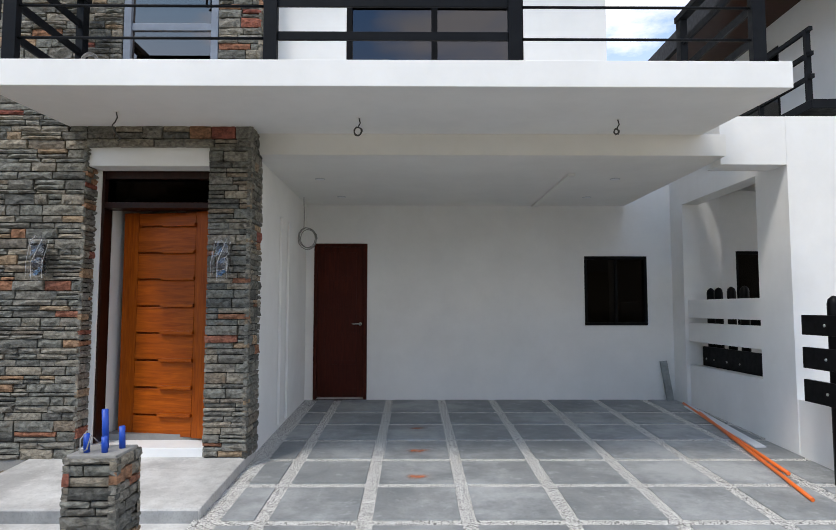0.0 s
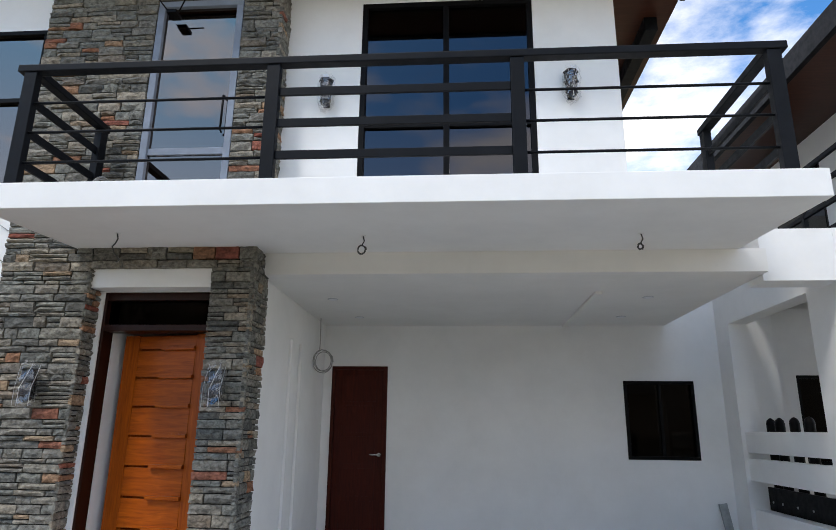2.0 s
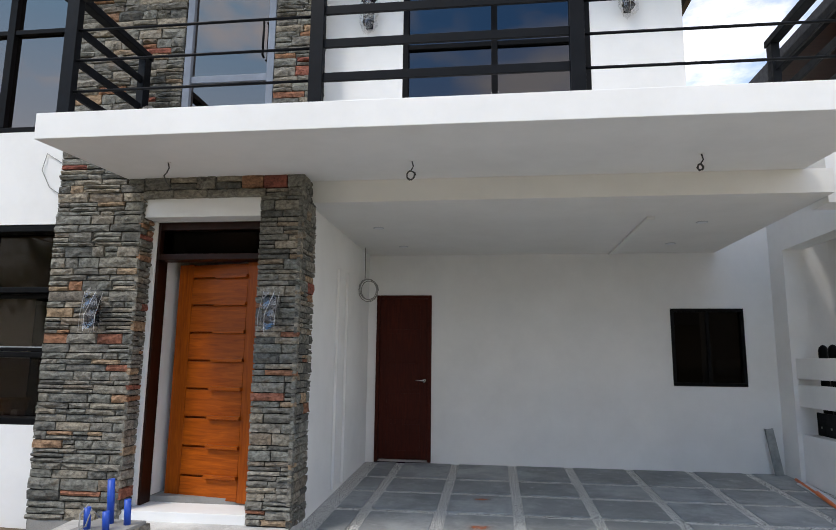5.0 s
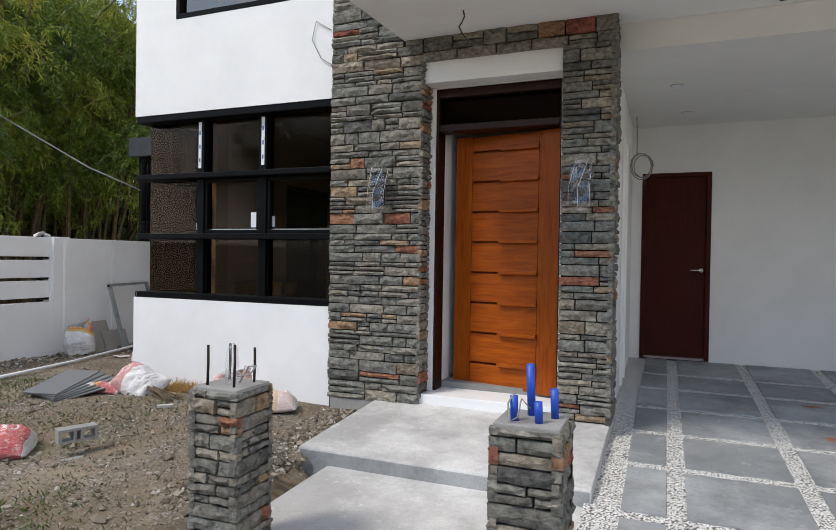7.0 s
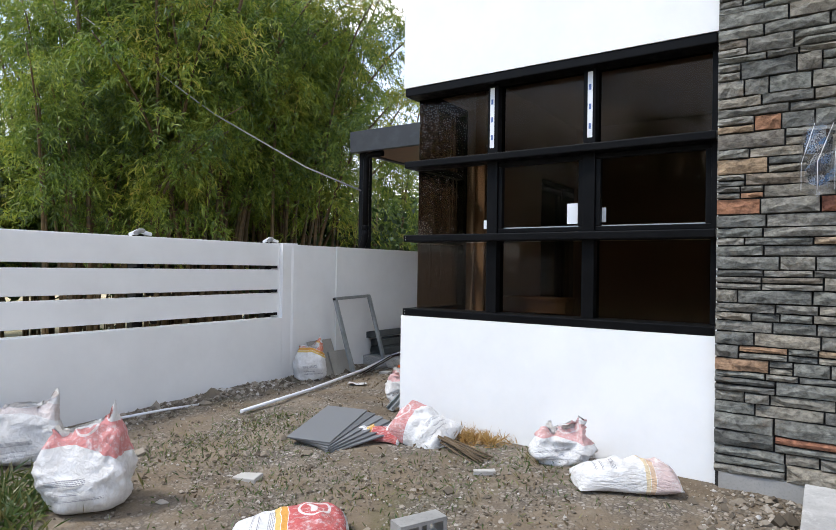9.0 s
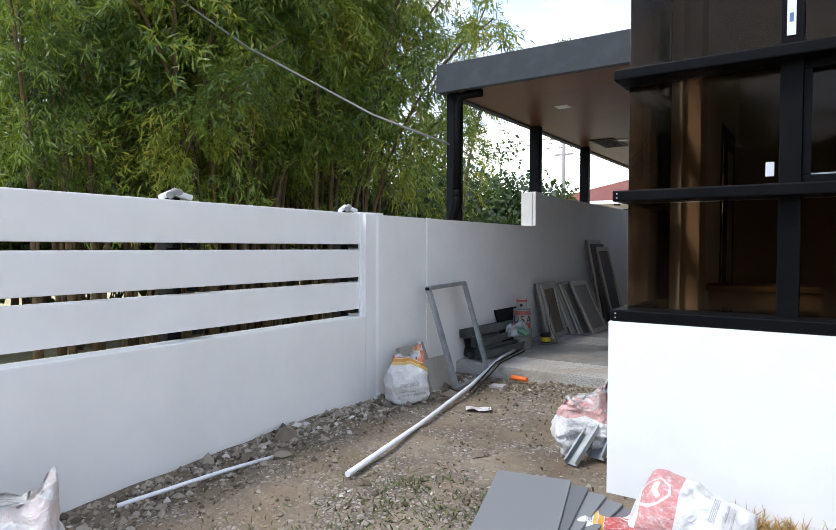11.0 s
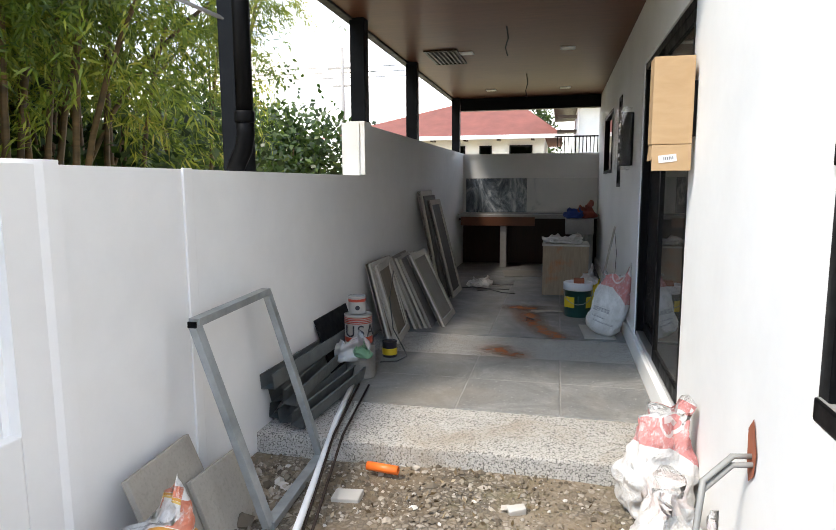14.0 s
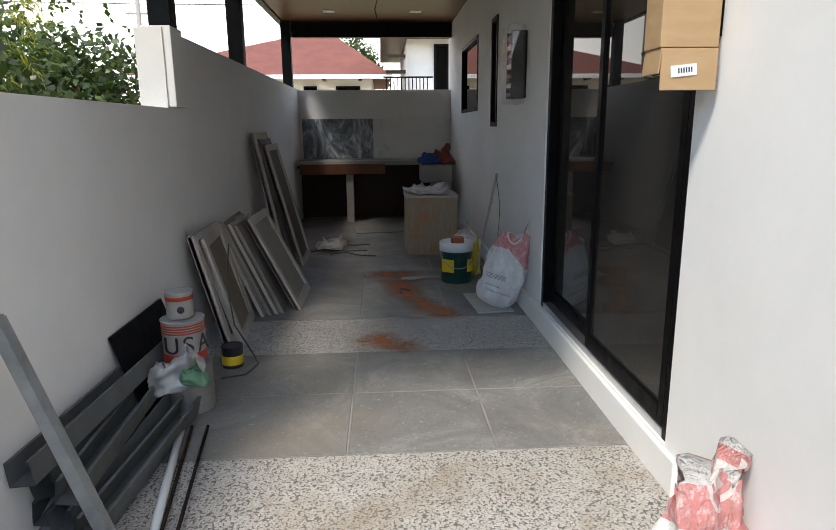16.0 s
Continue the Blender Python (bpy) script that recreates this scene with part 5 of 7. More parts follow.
CLAY = Mat("broken_clay", (0.33, 0.10, 0.05), 0.9).m
h = thing("wall_outlet_hole", "rough hole chipped in the plaster with two grey conduits", "conduit hole", pose(-6.432, 7.16, 0.66))
bm = bmesh.new()
ring = [(0.0, 0.10), (0.05, 0.05), (0.045, -0.06), (0.02, -0.12), (-0.03, -0.08), (-0.045, 0.0), (-0.02, 0.05)]
vs = [bm.verts.new((-0.004, y, z)) for y, z in ring]
c0 = bm.verts.new((-0.001, 0, 0))
for a, bb in zip(vs, vs[1:] + vs[:1]):
    bm.faces.new((a, bb, c0))
part("chipped_edge", bm, CLAY, h)
for k in range(2):
    part("conduit", tube([(0.0, 0.01 - 0.02 * k, -0.03 - 0.02 * k), (-0.06, 0.0, -0.03 - 0.03 * k), (-0.16, -0.07, -0.09 - 0.03 * k), (-0.19, -0.14, -0.24), (-0.17, -0.18, -0.42), (-0.12, -0.2, -0.56 + 0.03 * k)], 0.010, 8), GREYWIRE, h)

# ---- sacks ----
def sack_mat(name, print_col, zone, strength=1.0, axis="Z"):
    """Woven white bag, printed: a coloured end with a round badge, two stripes under it, lines of small dark print."""
    m = Mat(name, rough=0.62, spec=0.3)
    stripes = strength if name.endswith(("long", "orange")) else 0.0
    g = m.tc.outputs["Generated"]
    m.co = g
    sep = m.n.new("ShaderNodeSeparateXYZ")
    m.l.new(g, sep.inputs[0])

    def mth(op, a, b):
        k = m.n.new("ShaderNodeMath")
        k.operation, k.use_clamp = op, op == "MULTIPLY"
        for i, v in ((0, a), (1, b)):
            if isinstance(v, (int, float)):
                k.inputs[i].default_value = v
            else:
                m.l.new(v, k.inputs[i])
        return k.outputs[0]

    def band(s, lo, hi):
        return mth("MULTIPLY", mth("GREATER_THAN", s, lo), mth("LESS_THAN", s, hi))

    up, across = (sep.outputs["Z"], sep.outputs["X"]) if axis == "Z" else (sep.outputs["X"], sep.outputs["Y"])
    slope = mth("ADD", up, mth("MULTIPLY", mth("SUBTRACT", across, 0.5), 0.34 if axis == "Z" else 0.12))
    slope = mth("ADD", slope, mth("MULTIPLY", mth("SUBTRACT", m.noise(2.2, 2), 0.5), 0.10))
    white = m.ramp(m.noise(5, 7, 0.7), [(0.3, (0.56, 0.54, 0.52)), (0.6, (0.78, 0.77, 0.76))])
    worn = m.ramp(m.noise(16, 6, 0.75), [(0.36, 0.35 * strength), (0.5, 0.95 * strength)])
    c = m.mix(mth("MULTIPLY", band(slope, zone, 0.96), worn), white, print_col)
    c = m.mix(mth("MULTIPLY", band(slope, zone - 0.055, zone - 0.005), stripes), c, (0.62, 0.30, 0.06))
    c = m.mix(mth("MULTIPLY", band(slope, zone - 0.10, zone - 0.06), stripes), c, (0.66, 0.45, 0.14))
    du, da = mth("MULTIPLY", mth("SUBTRACT", up, zone + 0.20), 1.35), mth("SUBTRACT", across, 0.55)
    du.node.use_clamp = False
    sq = m.n.new("ShaderNodeVectorMath")
    sq.operation = "LENGTH"
    cmb0 = m.n.new("ShaderNodeCombineXYZ")
    m.l.new(du, cmb0.inputs[0]), m.l.new(da, cmb0.inputs[1])
    m.l.new(cmb0.outputs[0], sq.inputs[0])
    r = sq.outputs["Value"]
    c = m.mix(mth("MULTIPLY", band(r, 0.155, 0.185), strength * 0.9), c, (0.74, 0.70, 0.68))
    c = m.mix(mth("MULTIPLY", mth("MULTIPLY", band(r, -1.0, 0.12), band(mth("ADD", du, mth("MULTIPLY", da, 0.8)), -0.035, 0.035)), strength * 0.9), c, (0.74, 0.70, 0.68))
    wv = m.n.new("ShaderNodeTexBrick")
    wv.inputs["Scale"].default_value = 18
    wv.inputs["Color1"].default_value = wv.inputs["Color2"].default_value = (1, 1, 1, 1)
    wv.inputs["Mortar"].default_value = (0, 0, 0, 1)
    wv.inputs["Mortar Size"].default_value = 0.06
    cmb = m.n.new("ShaderNodeCombineXYZ")
    m.l.new(across, cmb.inputs[0]), m.l.new(up, cmb.inputs[1])
    m.l.new(cmb.outputs[0], wv.inputs["Vector"])
    rows = mth("ADD", mth("MULTIPLY", band(up, 0.33, 0.39), band(across, 0.18, 0.62)), mth("MULTIPLY", band(up, 0.19, 0.215), band(across, 0.25, 0.8)))
    rows = mth("ADD", rows, mth("MULTIPLY", band(up, 0.25, 0.27), band(across, 0.2, 0.55)))
    c = m.mix(mth("MULTIPLY", mth("MULTIPLY", rows, wv.outputs["Color"]), 0.8), c, (0.13, 0.13, 0.16))
    dirt = m.ramp(m.noise(2.6, 7, 0.7), [(0.50, 0.0), (0.78, 0.5)])
    m.color(m.mix(dirt, c, (0.33, 0.29, 0.24)))
    m.bump(m.noise(6, 8, 0.62, None, 1.4), 0.8, 0.03).bump(m.noise(150, 2), 0.15, 0.002)
    return m.m


SACK_RED = sack_mat("printed_sack_red", (0.58, 0.13, 0.12), 0.66, 0.85)
SACK_LYING = sack_mat("printed_sack_red_long", (0.50, 0.075, 0.07), 0.50, 1.0, "X")
SACK_SLUMPED = sack_mat("printed_sack_slumped", (0.56, 0.13, 0.12), 0.66, 0.8, "X")
SACK_PINK = sack_mat("printed_sack_pink", (0.60, 0.25, 0.23), 0.60, 0.8)
SACK_ORANGE = sack_mat("printed_sack_orange", (0.60, 0.17, 0.09), 0.76)
SACK_PLAIN = sack_mat("faded_sack", (0.50, 0.33, 0.30), 0.74, 0.4)
SACK_FOLDED = sack_mat("faded_sack_long", (0.52, 0.28, 0.25), 0.74, 0.6, "X")


def lying_sack(label, length, width, thick, seed, mat, m, crumple=0.02, full=0.62):
    """A bag lying flat: two skins that meet in a sewn edge, fuller towards one end, with folds."""
    off = Vector((seed * 2.3, seed * 1.1, seed * 0.9))
    nu, nv = 44, 30
    s = thing("cement_sack", label, "sack", m, group="cement sacks")
    bm = bmesh.new()
    skins = []
    for side in (1, -1):
        skin = []
        for i in range(nu + 1):
            row = []
            for j in range(nv + 1):
                u, v = 2 * i / nu - 1, 2 * j / nv - 1
                swell = max(0.0, (1 - abs(u) ** 3.5) * (1 - abs(v) ** 3.2)) ** 0.55 * (full + (1 - full) * (u * 0.5 + 0.5) * 1.6)
                p = Vector((u * length / 2 * (1 - 0.05 * v * v), v * width / 2 * (1 - 0.07 * (1 - abs(u)) + 0.03 * noise.noise((u * 2, v, seed))), 0))
                fold = (1 - abs(noise.noise(Vector((p.x * 7, p.y * 5, 0)) + off))) - 0.72
                fine = (1 - abs(noise.noise(Vector((p.x * 17, p.y * 13, 3)) + off))) - 0.72
                edge = (1 - abs(u) ** 8) * (1 - abs(v) ** 8)
                top = thick * 0.72 * swell + (crumple * (1.6 * fold + 0.8 * fine) + 0.006) * edge
                p.z = thick * 0.24 + 0.035 * noise.noise((u * 1.3, v * 1.3, seed)) * (1 - swell) + (max(0.003, top) if side > 0 else -thick * 0.22 * swell)
                p.z = max(p.z, 0.0)
                row.append(bm.verts.new(p))
            skin.append(row)
        skins.append(skin)
        for i in range(nu):
            for j in range(nv):
                bm.faces.new((skin[i][j], skin[i + 1][j], skin[i + 1][j + 1], skin[i][j + 1])).smooth = True
    rim = [(i, 0) for i in range(nu)] + [(nu, j) for j in range(nv)] + [(i, nv) for i in range(nu, 0, -1)] + [(0, j) for j in range(nv, 0, -1)]
    for (a, b), (c, d) in zip(rim, rim[1:] + rim[:1]):
        bm.faces.new((skins[0][a][b], skins[0][c][d], skins[1][c][d], skins[1][a][b])).smooth = True
    part("bag", bm, mat, s)
    return s


def sack(label, w, d, h, seed, mat, m, crumple=0.035, top=0.10, slump=0.0, ears=0.045, name="cement_sack", group="cement sacks"):
    """A soft bag: full and square below, its mouth flattened, folded and pulled up at one corner."""
    rng = random.Random(seed)
    crumple *= 1.5
    peak = 0.17 * h * (1 if ears > 0.02 else 0.6)
    off = Vector((seed * 3.7, seed * 1.3, seed * 0.7))
    bm = bmesh.new()
    nr, ns = 30, 48
    rings = []
    for i in range(nr + 1):
        t = i / nr
        full = math.sin(min(1.0, t * 6.5) * math.pi / 2) ** 0.6
        rx = w / 2 * (0.80 + 0.20 * math.sin(math.pi * min(1, t * 1.1))) * (full * 0.9 + 0.1) * (1 - 0.10 * t ** 3)
        ry = d / 2 * (1 - max(0.0, t - 0.45) / 0.55 * (1 - top)) * full
        ring = []
        for k in range(ns):
            a = 2 * math.pi * k / ns
            ca, sa = math.cos(a), math.sin(a)
            e = 0.52
            x = rx * math.copysign(abs(ca) ** e, ca)
            y = ry * math.copysign(abs(sa) ** e, sa)
            z = h * t + ears * t ** 4 * (abs(ca) ** 2 * 0.7 - 0.4 + 0.9 * noise.noise((ca * 1.2, sa * 1.2, seed))) + peak * t ** 3 * (max(0.0, ca) ** 1.6 - 0.35 * max(0.0, -ca))
            p = Vector((x, y, z))
            n1 = noise.noise(p * 6 + off)
            ridge = (1 - abs(noise.noise(p * 11 + off))) - 0.75
            s = min(1, t * 6)
            p += Vector((ca, sa, 0)) * crumple * (n1 + 0.9 * ridge + 0.55 * ((1 - abs(noise.noise(p * 21 - off))) - 0.75)) * s
            p += Vector((0, math.copysign(1, sa), 0)) * crumple * 0.55 * t * t * math.sin(5.0 * x / max(w, 0.05) * 3 + seed)
            p.z += crumple * 0.8 * noise.noise(p * 8 - off) * s
            p.y += slump * t * t * h
            p.z = max(p.z, 0.0) * (1 - 0.25 * abs(slump) * t)
            ring.append(bm.verts.new(p))
        rings.append(ring)
    for r0, r1 in zip(rings, rings[1:]):
        for k in range(ns):
            bm.faces.new((r0[k], r0[(k + 1) % ns], r1[(k + 1) % ns], r1[k])).smooth = True
    bm.faces.new(rings[0][::-1])
    rim = [v.co.copy() for v in rings[-1]]
    s = thing(name, label, name.split("_")[-1], m, group=group)
    part("bag", bm, mat, s)
    bm = bmesh.new()
    outer = [bm.verts.new(c + Vector((0, 0, 0.008 + 0.03 * max(0, noise.noise(c * 23 + off))))) for c in rim]
    edge = [bm.verts.new(c * 0.995) for c in rim]
    inner = [bm.verts.new(c * 0.80 + Vector((0, 0, h * 0.08))) for c in rim]
    for k in range(ns):
        for a, b in ((edge, outer), (outer, inner)):
            bm.faces.new((a[k], a[(k + 1) % ns], b[(k + 1) % ns], b[k])).smooth = True
    bm.faces.new(inner)
    part("mouth", bm, mat, s, "ragged folded mouth of the bag")
    return s


sack("upright white cement sack with red print, mouth open", 0.46, 0.32, 0.50, 1, SACK_RED, pose(-6.88, 3.50, yard_z(-6.8, 3.5) - 0.02, 0, -6, 38), 0.03, 0.30)
sack("dusty half-full cement sack beside the fence", 0.46, 0.32, 0.42, 2, SACK_PLAIN, pose(-8.12, 3.70, yard_z(-8.1, 3.7) - 0.02, 0, 0, 60), 0.03, 0.3)
lying_sack("half-full white and red cement sack lying on the dirt", 0.60, 0.44, 0.21, 3, SACK_LYING, pose(-5.63, 3.80, yard_z(-5.6, 3.78) - 0.01, 0, 0, 42), 0.016)
sack("small torn cement sack with orange print by the wall", 0.36, 0.20, 0.42, 4, SACK_ORANGE, pose(-8.34, 6.74, yard_z(-8.3, 6.7) - 0.02, 0, 0, 62), 0.02, 0.35)
lying_sack("crumpled red and white sack slumped against the wall", 0.48, 0.40, 0.19, 5, SACK_SLUMPED, pose(-5.98, 5.52, yard_z(-6, 5.5) + 0.04, 30, 0, 28) @ pose(0, 0, 0, 0, 0, 150), 0.035, 0.7)
lying_sack("collapsed white sack with red print on the dirt", 0.46, 0.26, 0.10, 6, SACK_LYING, pose(-6.30, 5.36, yard_z(-6.3, 5.4) - 0.005, 0, 0, 15), 0.03, 0.8)
sack("scrunched pink and white sack by the white wall", 0.34, 0.26, 0.27, 7, SACK_PINK, pose(-4.92, 5.62, yard_z(-4.9, 5.6) - 0.02, 0, 0, 15), 0.05, 0.3)
lying_sack("folded pale cement sack lying flat on the ground", 0.62, 0.34, 0.17, 8, SACK_FOLDED, pose(-4.46, 5.42, yard_z(-4.5, 5.4) - 0.01, 0, 0, 31), 0.03, 0.8)
sack("torn red and white cement sack at the slab edge", 0.31, 0.20, 0.50, 9, SACK_RED, pose(-6.615, 7.86, yard_z(-6.6, 7.9) - 0.02, 0, 4, 20), 0.03, 0.30, 0, 0.012)
sack("crumpled white sack leaning on the house wall", 0.36, 0.22, 0.36, 10, SACK_PLAIN, pose(-6.63, 7.42, yard_z(-6.6, 7.4) - 0.02, 0, 6, 70), 0.04, 0.3, 0, 0.015)
sack("open white and pink sack at the house corner", 0.38, 0.24, 0.40, 11, SACK_PINK, pose(-6.72, 6.42, yard_z(-6.7, 6.4) - 0.02, 8, -6, 30), 0.035, 0.2, 0, 0.02)
sack("pale cement sack with pink print leaning on the wall", 0.32, 0.17, 0.58, 12, SACK_RED, pose(-6.66, 10.72, 0.142, 0, 13, -25), 0.022, 0.3, 0, 0.04)
sack("white sack of rubbish pressed against the house corner", 0.30, 0.20, 0.44, 13, SACK_PLAIN, pose(-6.60, 6.86, yard_z(-6.6, 6.9) - 0.02, 0, 8, 80), 0.04, 0.2)

# ---- loose building material in the yard ----
GALV = Mat("galvanised_steel", (0.34, 0.36, 0.36), 0.42, 0.35)
GALV.world_co()
GALV.color(GALV.ramp(GALV.noise(7, 6), [(0.3, (0.22, 0.24, 0.24)), (0.7, (0.40, 0.42, 0.42))]))
GALV = GALV.m


def bar_between(a, b, w, t, mat_axis=(0, 0, 1)):
    """A rectangular bar from a to b, w across and t thick."""
    a, b = Vector(a), Vector(b)
    d = b - a
    q = d.to_track_quat("X", "Z").to_matrix().to_4x4()
    return moved(box(0, d.length, -w / 2, w / 2, -t / 2, t / 2, min(w, t) * 0.08), Matrix.Translation(a) @ q)


def c_channel(length, w, lip, th=0.0025):
    h, i = w / 2, w / 2 - th
    outline = [(-h + 0.012, lip), (-h, lip), (-h, 0), (h, 0), (h, lip), (h - 0.012, lip), (h - 0.012, lip - th), (i, lip - th), (i, th), (-i, th), (-i, lip - th), (-h + 0.012, lip - th)]
    bm = bmesh.new()
    ends = [[bm.verts.new((x, y, z)) for y, z in outline] for x in (0, length)]
    n = len(outline)
    for k in range(n):
        bm.faces.new((ends[0][k], ends[0][(k + 1) % n], ends[1][(k + 1) % n], ends[1][k]))
    return bm


f = thing("leaning_gate", "rectangular galvanised steel gate blank leaning on the white wall", "gate", pose(0, 0, -0.022))
A, B, C, D = (-8.25, 7.40, 0.05), (-8.56, 7.40, 0.94), (-8.56, 8.07, 0.96), (-8.29, 8.10, 0.05)
for a, b in ((A, B), (B, C), (C, D), (D, A)):
    part("member", bar_between(a, b, 0.052, 0.035), GALV, f)
part("open_end", bar_between((-8.555, 7.372, 0.935), (-8.555, 7.382, 0.935), 0.04, 0.028), BLACK, f, "black open tube end")

p = thing("pvc_pipe", "long white plastic pipe lying across the dirt onto the slab", "pipe")
part("pipe", tube([(-7.66, 5.20, 0.055), (-7.87, 6.25, 0.05), (-8.10, 7.4, 0.08), (-8.27, 8.3, 0.16), (-8.42, 9.10, 0.155)], 0.0165, 14), FILM, p)
p = thing("pvc_pipe", "short white plastic pipe half buried beside the fence", "pipe")
part("pipe", tube([(-8.36, 4.30, 0.03), (-8.30, 4.9, 0.035), (-8.25, 5.25, 0.03)], 0.011, 10), FILM, p)
for k in range(2):
    r = thing("steel_rod", "thin dark steel rod lying beside the plastic pipe", "rod", group="steel rods")
    part("rod", tube([(-8.02 - 0.04 * k, 7.3, 0.05), (-8.16 - 0.05 * k, 8.1, 0.16), (-8.28 - 0.07 * k, 8.95, 0.150)], 0.007, 7), RUST, r)

TAN_BOARD = concrete("tan_fibre_board", (0.27, 0.245, 0.21), (0.38, 0.355, 0.315), False)
for k, (y, z, t) in enumerate(((6.98, 0.0, 4), (7.25, 0.005, -3))):
    b = thing("concrete_board", "grey fibre-cement board leaning on the boundary wall", "board", pose(-8.42 + 0.02 * k, y, yard_z(-8.4, y) - 0.02, 0, -22, t), group="leaning boards")
    part("board", box(-0.014, 0.014, -0.02, 0.42 - 0.06 * k, 0, 0.46 - 0.14 * k, 0.006), TAN_BOARD, b)

TILE = Mat("grey_slate_tile", rough=0.5)
TILE.color(TILE.ramp(TILE.random(), [(0.0, (0.085, 0.088, 0.092)), (1.0, (0.19, 0.195, 0.20))]))
TILE = TILE.m
for k in range(6):
    t = thing("floor_tile", "large dark grey tile in a fanned-out stack", "tile", pose(-6.62 + 0.045 * k, 5.17 + 0.012 * k, 0.118 - 0.014 * k, 10.5, 0, 12 - 8 * k), group="stack of grey tiles")
    part("slab", box(-0.18, 0.18, -0.30, 0.30, -0.006, 0.006, 0.002), TILE, t)
b = thing("timber_block", "short timber offcut propping the tile stack", "offcut", pose(-6.55, 5.40, 0.0, 0, 0, 8))
part("block", box(-0.16, 0.16, -0.04, 0.04, -0.02, 0.075, 0.006), CONC_RAW, b)

def hollow_block():
    b = thing("hollow_block", "grey concrete hollow block lying on the dirt", "block", pose(-4.98, 4.02, yard_z(-4.98, 4.0) + 0.0, 0, 0, 66) @ Matrix.Scale(0.7, 4))
    bm = bmesh.new()
    for x0, x1 in ((-0.18, -0.15), (-0.045, -0.018), (0.018, 0.045), (0.15, 0.18)):
        bm_box(bm, x0, x1, 0.026, 0.114, 0, 0.14)
    for y0, y1 in ((0.0, 0.026), (0.114, 0.14)):
        bm_box(bm, -0.18, 0.18, y0, y1, 0, 0.14)
    part("shell", moved(bm, pose(0, 0, 0.14, 90, 0, 0) @ pose(0, 0, -0.14)), CONC_RAW, b)
    part("end_web", box(-0.17, 0.17, -0.125, -0.05, 0.0, 0.012), CONC_RAW, b)
    return b


hollow_block()
TWIG = wood("dry_twig", (0.10, 0.07, 0.045), (0.19, 0.14, 0.09), 0.9)
rng = random.Random(3)
for k in range(14):
    s = thing("stick", "thin dry brown twig from a loose bundle", "stick", pose(-5.83 + rng.uniform(-0.03, 0.03), 5.46 + rng.uniform(-0.03, 0.03), 0.05 + rng.uniform(0, 0.05)), group="bundle of sticks")
    a = radians(-24 + rng.uniform(-9, 9))
    part("twig", tube([(0, 0, 0.01), (0.25 * math.cos(a), 0.25 * math.sin(a), 0.0), (0.52 * math.cos(a + 0.05), 0.52 * math.sin(a + 0.05), -0.035)], 0.006, 5), TWIG, s)
s = thing("metal_stud", "grey metal stud leaning along the house wall", "stud")
part("channel", moved(c_channel(0.8, 0.08, 0.035), Matrix.Translation((-6.72, 6.10, 0.03)) @ (Vector((0.15, 0.55, 0.42)).to_track_quat("X", "Z").to_matrix().to_4x4())), GALV, s)
s = thing("metal_stud", "short dark metal offcut beside the sacks", "stud")
part("channel", moved(c_channel(0.55, 0.10, 0.05), Matrix.Translation((-6.62, 6.25, 0.04)) @ (Vector((0.06, 0.4, 0.33)).to_track_quat("X", "Z").to_matrix().to_4x4())), TILE, s)
ORANGE = Mat("orange_pvc", (0.80, 0.16, 0.025), 0.4).m
p = thing("pipe_offcut", "short bright orange pipe offcut on the gravel", "pipe", pose(-7.90, 7.97, 0.06, 0, 0, -8))
part("tube", moved(lathe([(0.023, -0.085), (0.023, 0.085), (0.019, 0.086), (0.019, 0.05)], 16), pose(0, 0, 0, 0, 90, 0)), ORANGE, p)
p = thing("wrapper", "crumpled red and white wrapper on the dirt", "litter", pose(-7.74, 6.86, 0.03, 0, 0, 30))
bm = bmesh.new()
gv = [[bm.verts.new((0.05 * (i - 2), 0.035 * (j - 1.5), 0.012 + 0.03 * noise.noise((i * 1.7, j * 1.3, 4)))) for j in range(4)] for i in range(5)]
for i in range(4):
    for j in range(3):
        bm.faces.new((gv[i][j], gv[i + 1][j], gv[i + 1][j + 1], gv[i][j + 1]))
part("sheet", bm, SACK_RED, p)

# inside the corner window
RAW_PINE = wood("raw_pine", (0.24, 0.15, 0.075), (0.36, 0.25, 0.14), 0.8, (0.6, 6, 6))
b = thing("work_bench", "rough pine trestle bench standing in the unfinished room", "bench", pose(-5.86, 7.38, 0.262, 0, 0, 6))
for k in range(3):
    part("top_board", box(-0.34, 0.34, -0.20 + 0.135 * k, -0.072 + 0.135 * k, 0.755, 0.785, 0.003), RAW_PINE, b)
part("apron", box(-0.32, 0.32, -0.185, -0.155, 0.64, 0.753, 0.003), RAW_PINE, b)
part("apron", box(-0.32, 0.32, 0.155, 0.185, 0.64, 0.753, 0.003), RAW_PINE, b)
for x in (-0.28, 0.28):
    for y in (-0.13, 0.13):
        part("leg", box(x - 0.03, x + 0.03, y - 0.024, y + 0.024, 0, 0.753, 0.003), RAW_PINE, b)
part("stretcher", box(-0.25, 0.25, -0.02, 0.02, 0.25, 0.32, 0.003), RAW_PINE, b)
for k in range(3):
    p = thing("timber_offcut", "short timber board leaning inside the window", "board", pose(-6.25 + 0.055 * k, 6.52 + 0.03 * k, 0.262, 0, -7 - 2 * k, 0), group="timber offcuts")
    part("board", box(-0.012, 0.012, -0.03, 0.05, 0, 0.70 - 0.05 * k, 0.003), RAW_PINE, p)

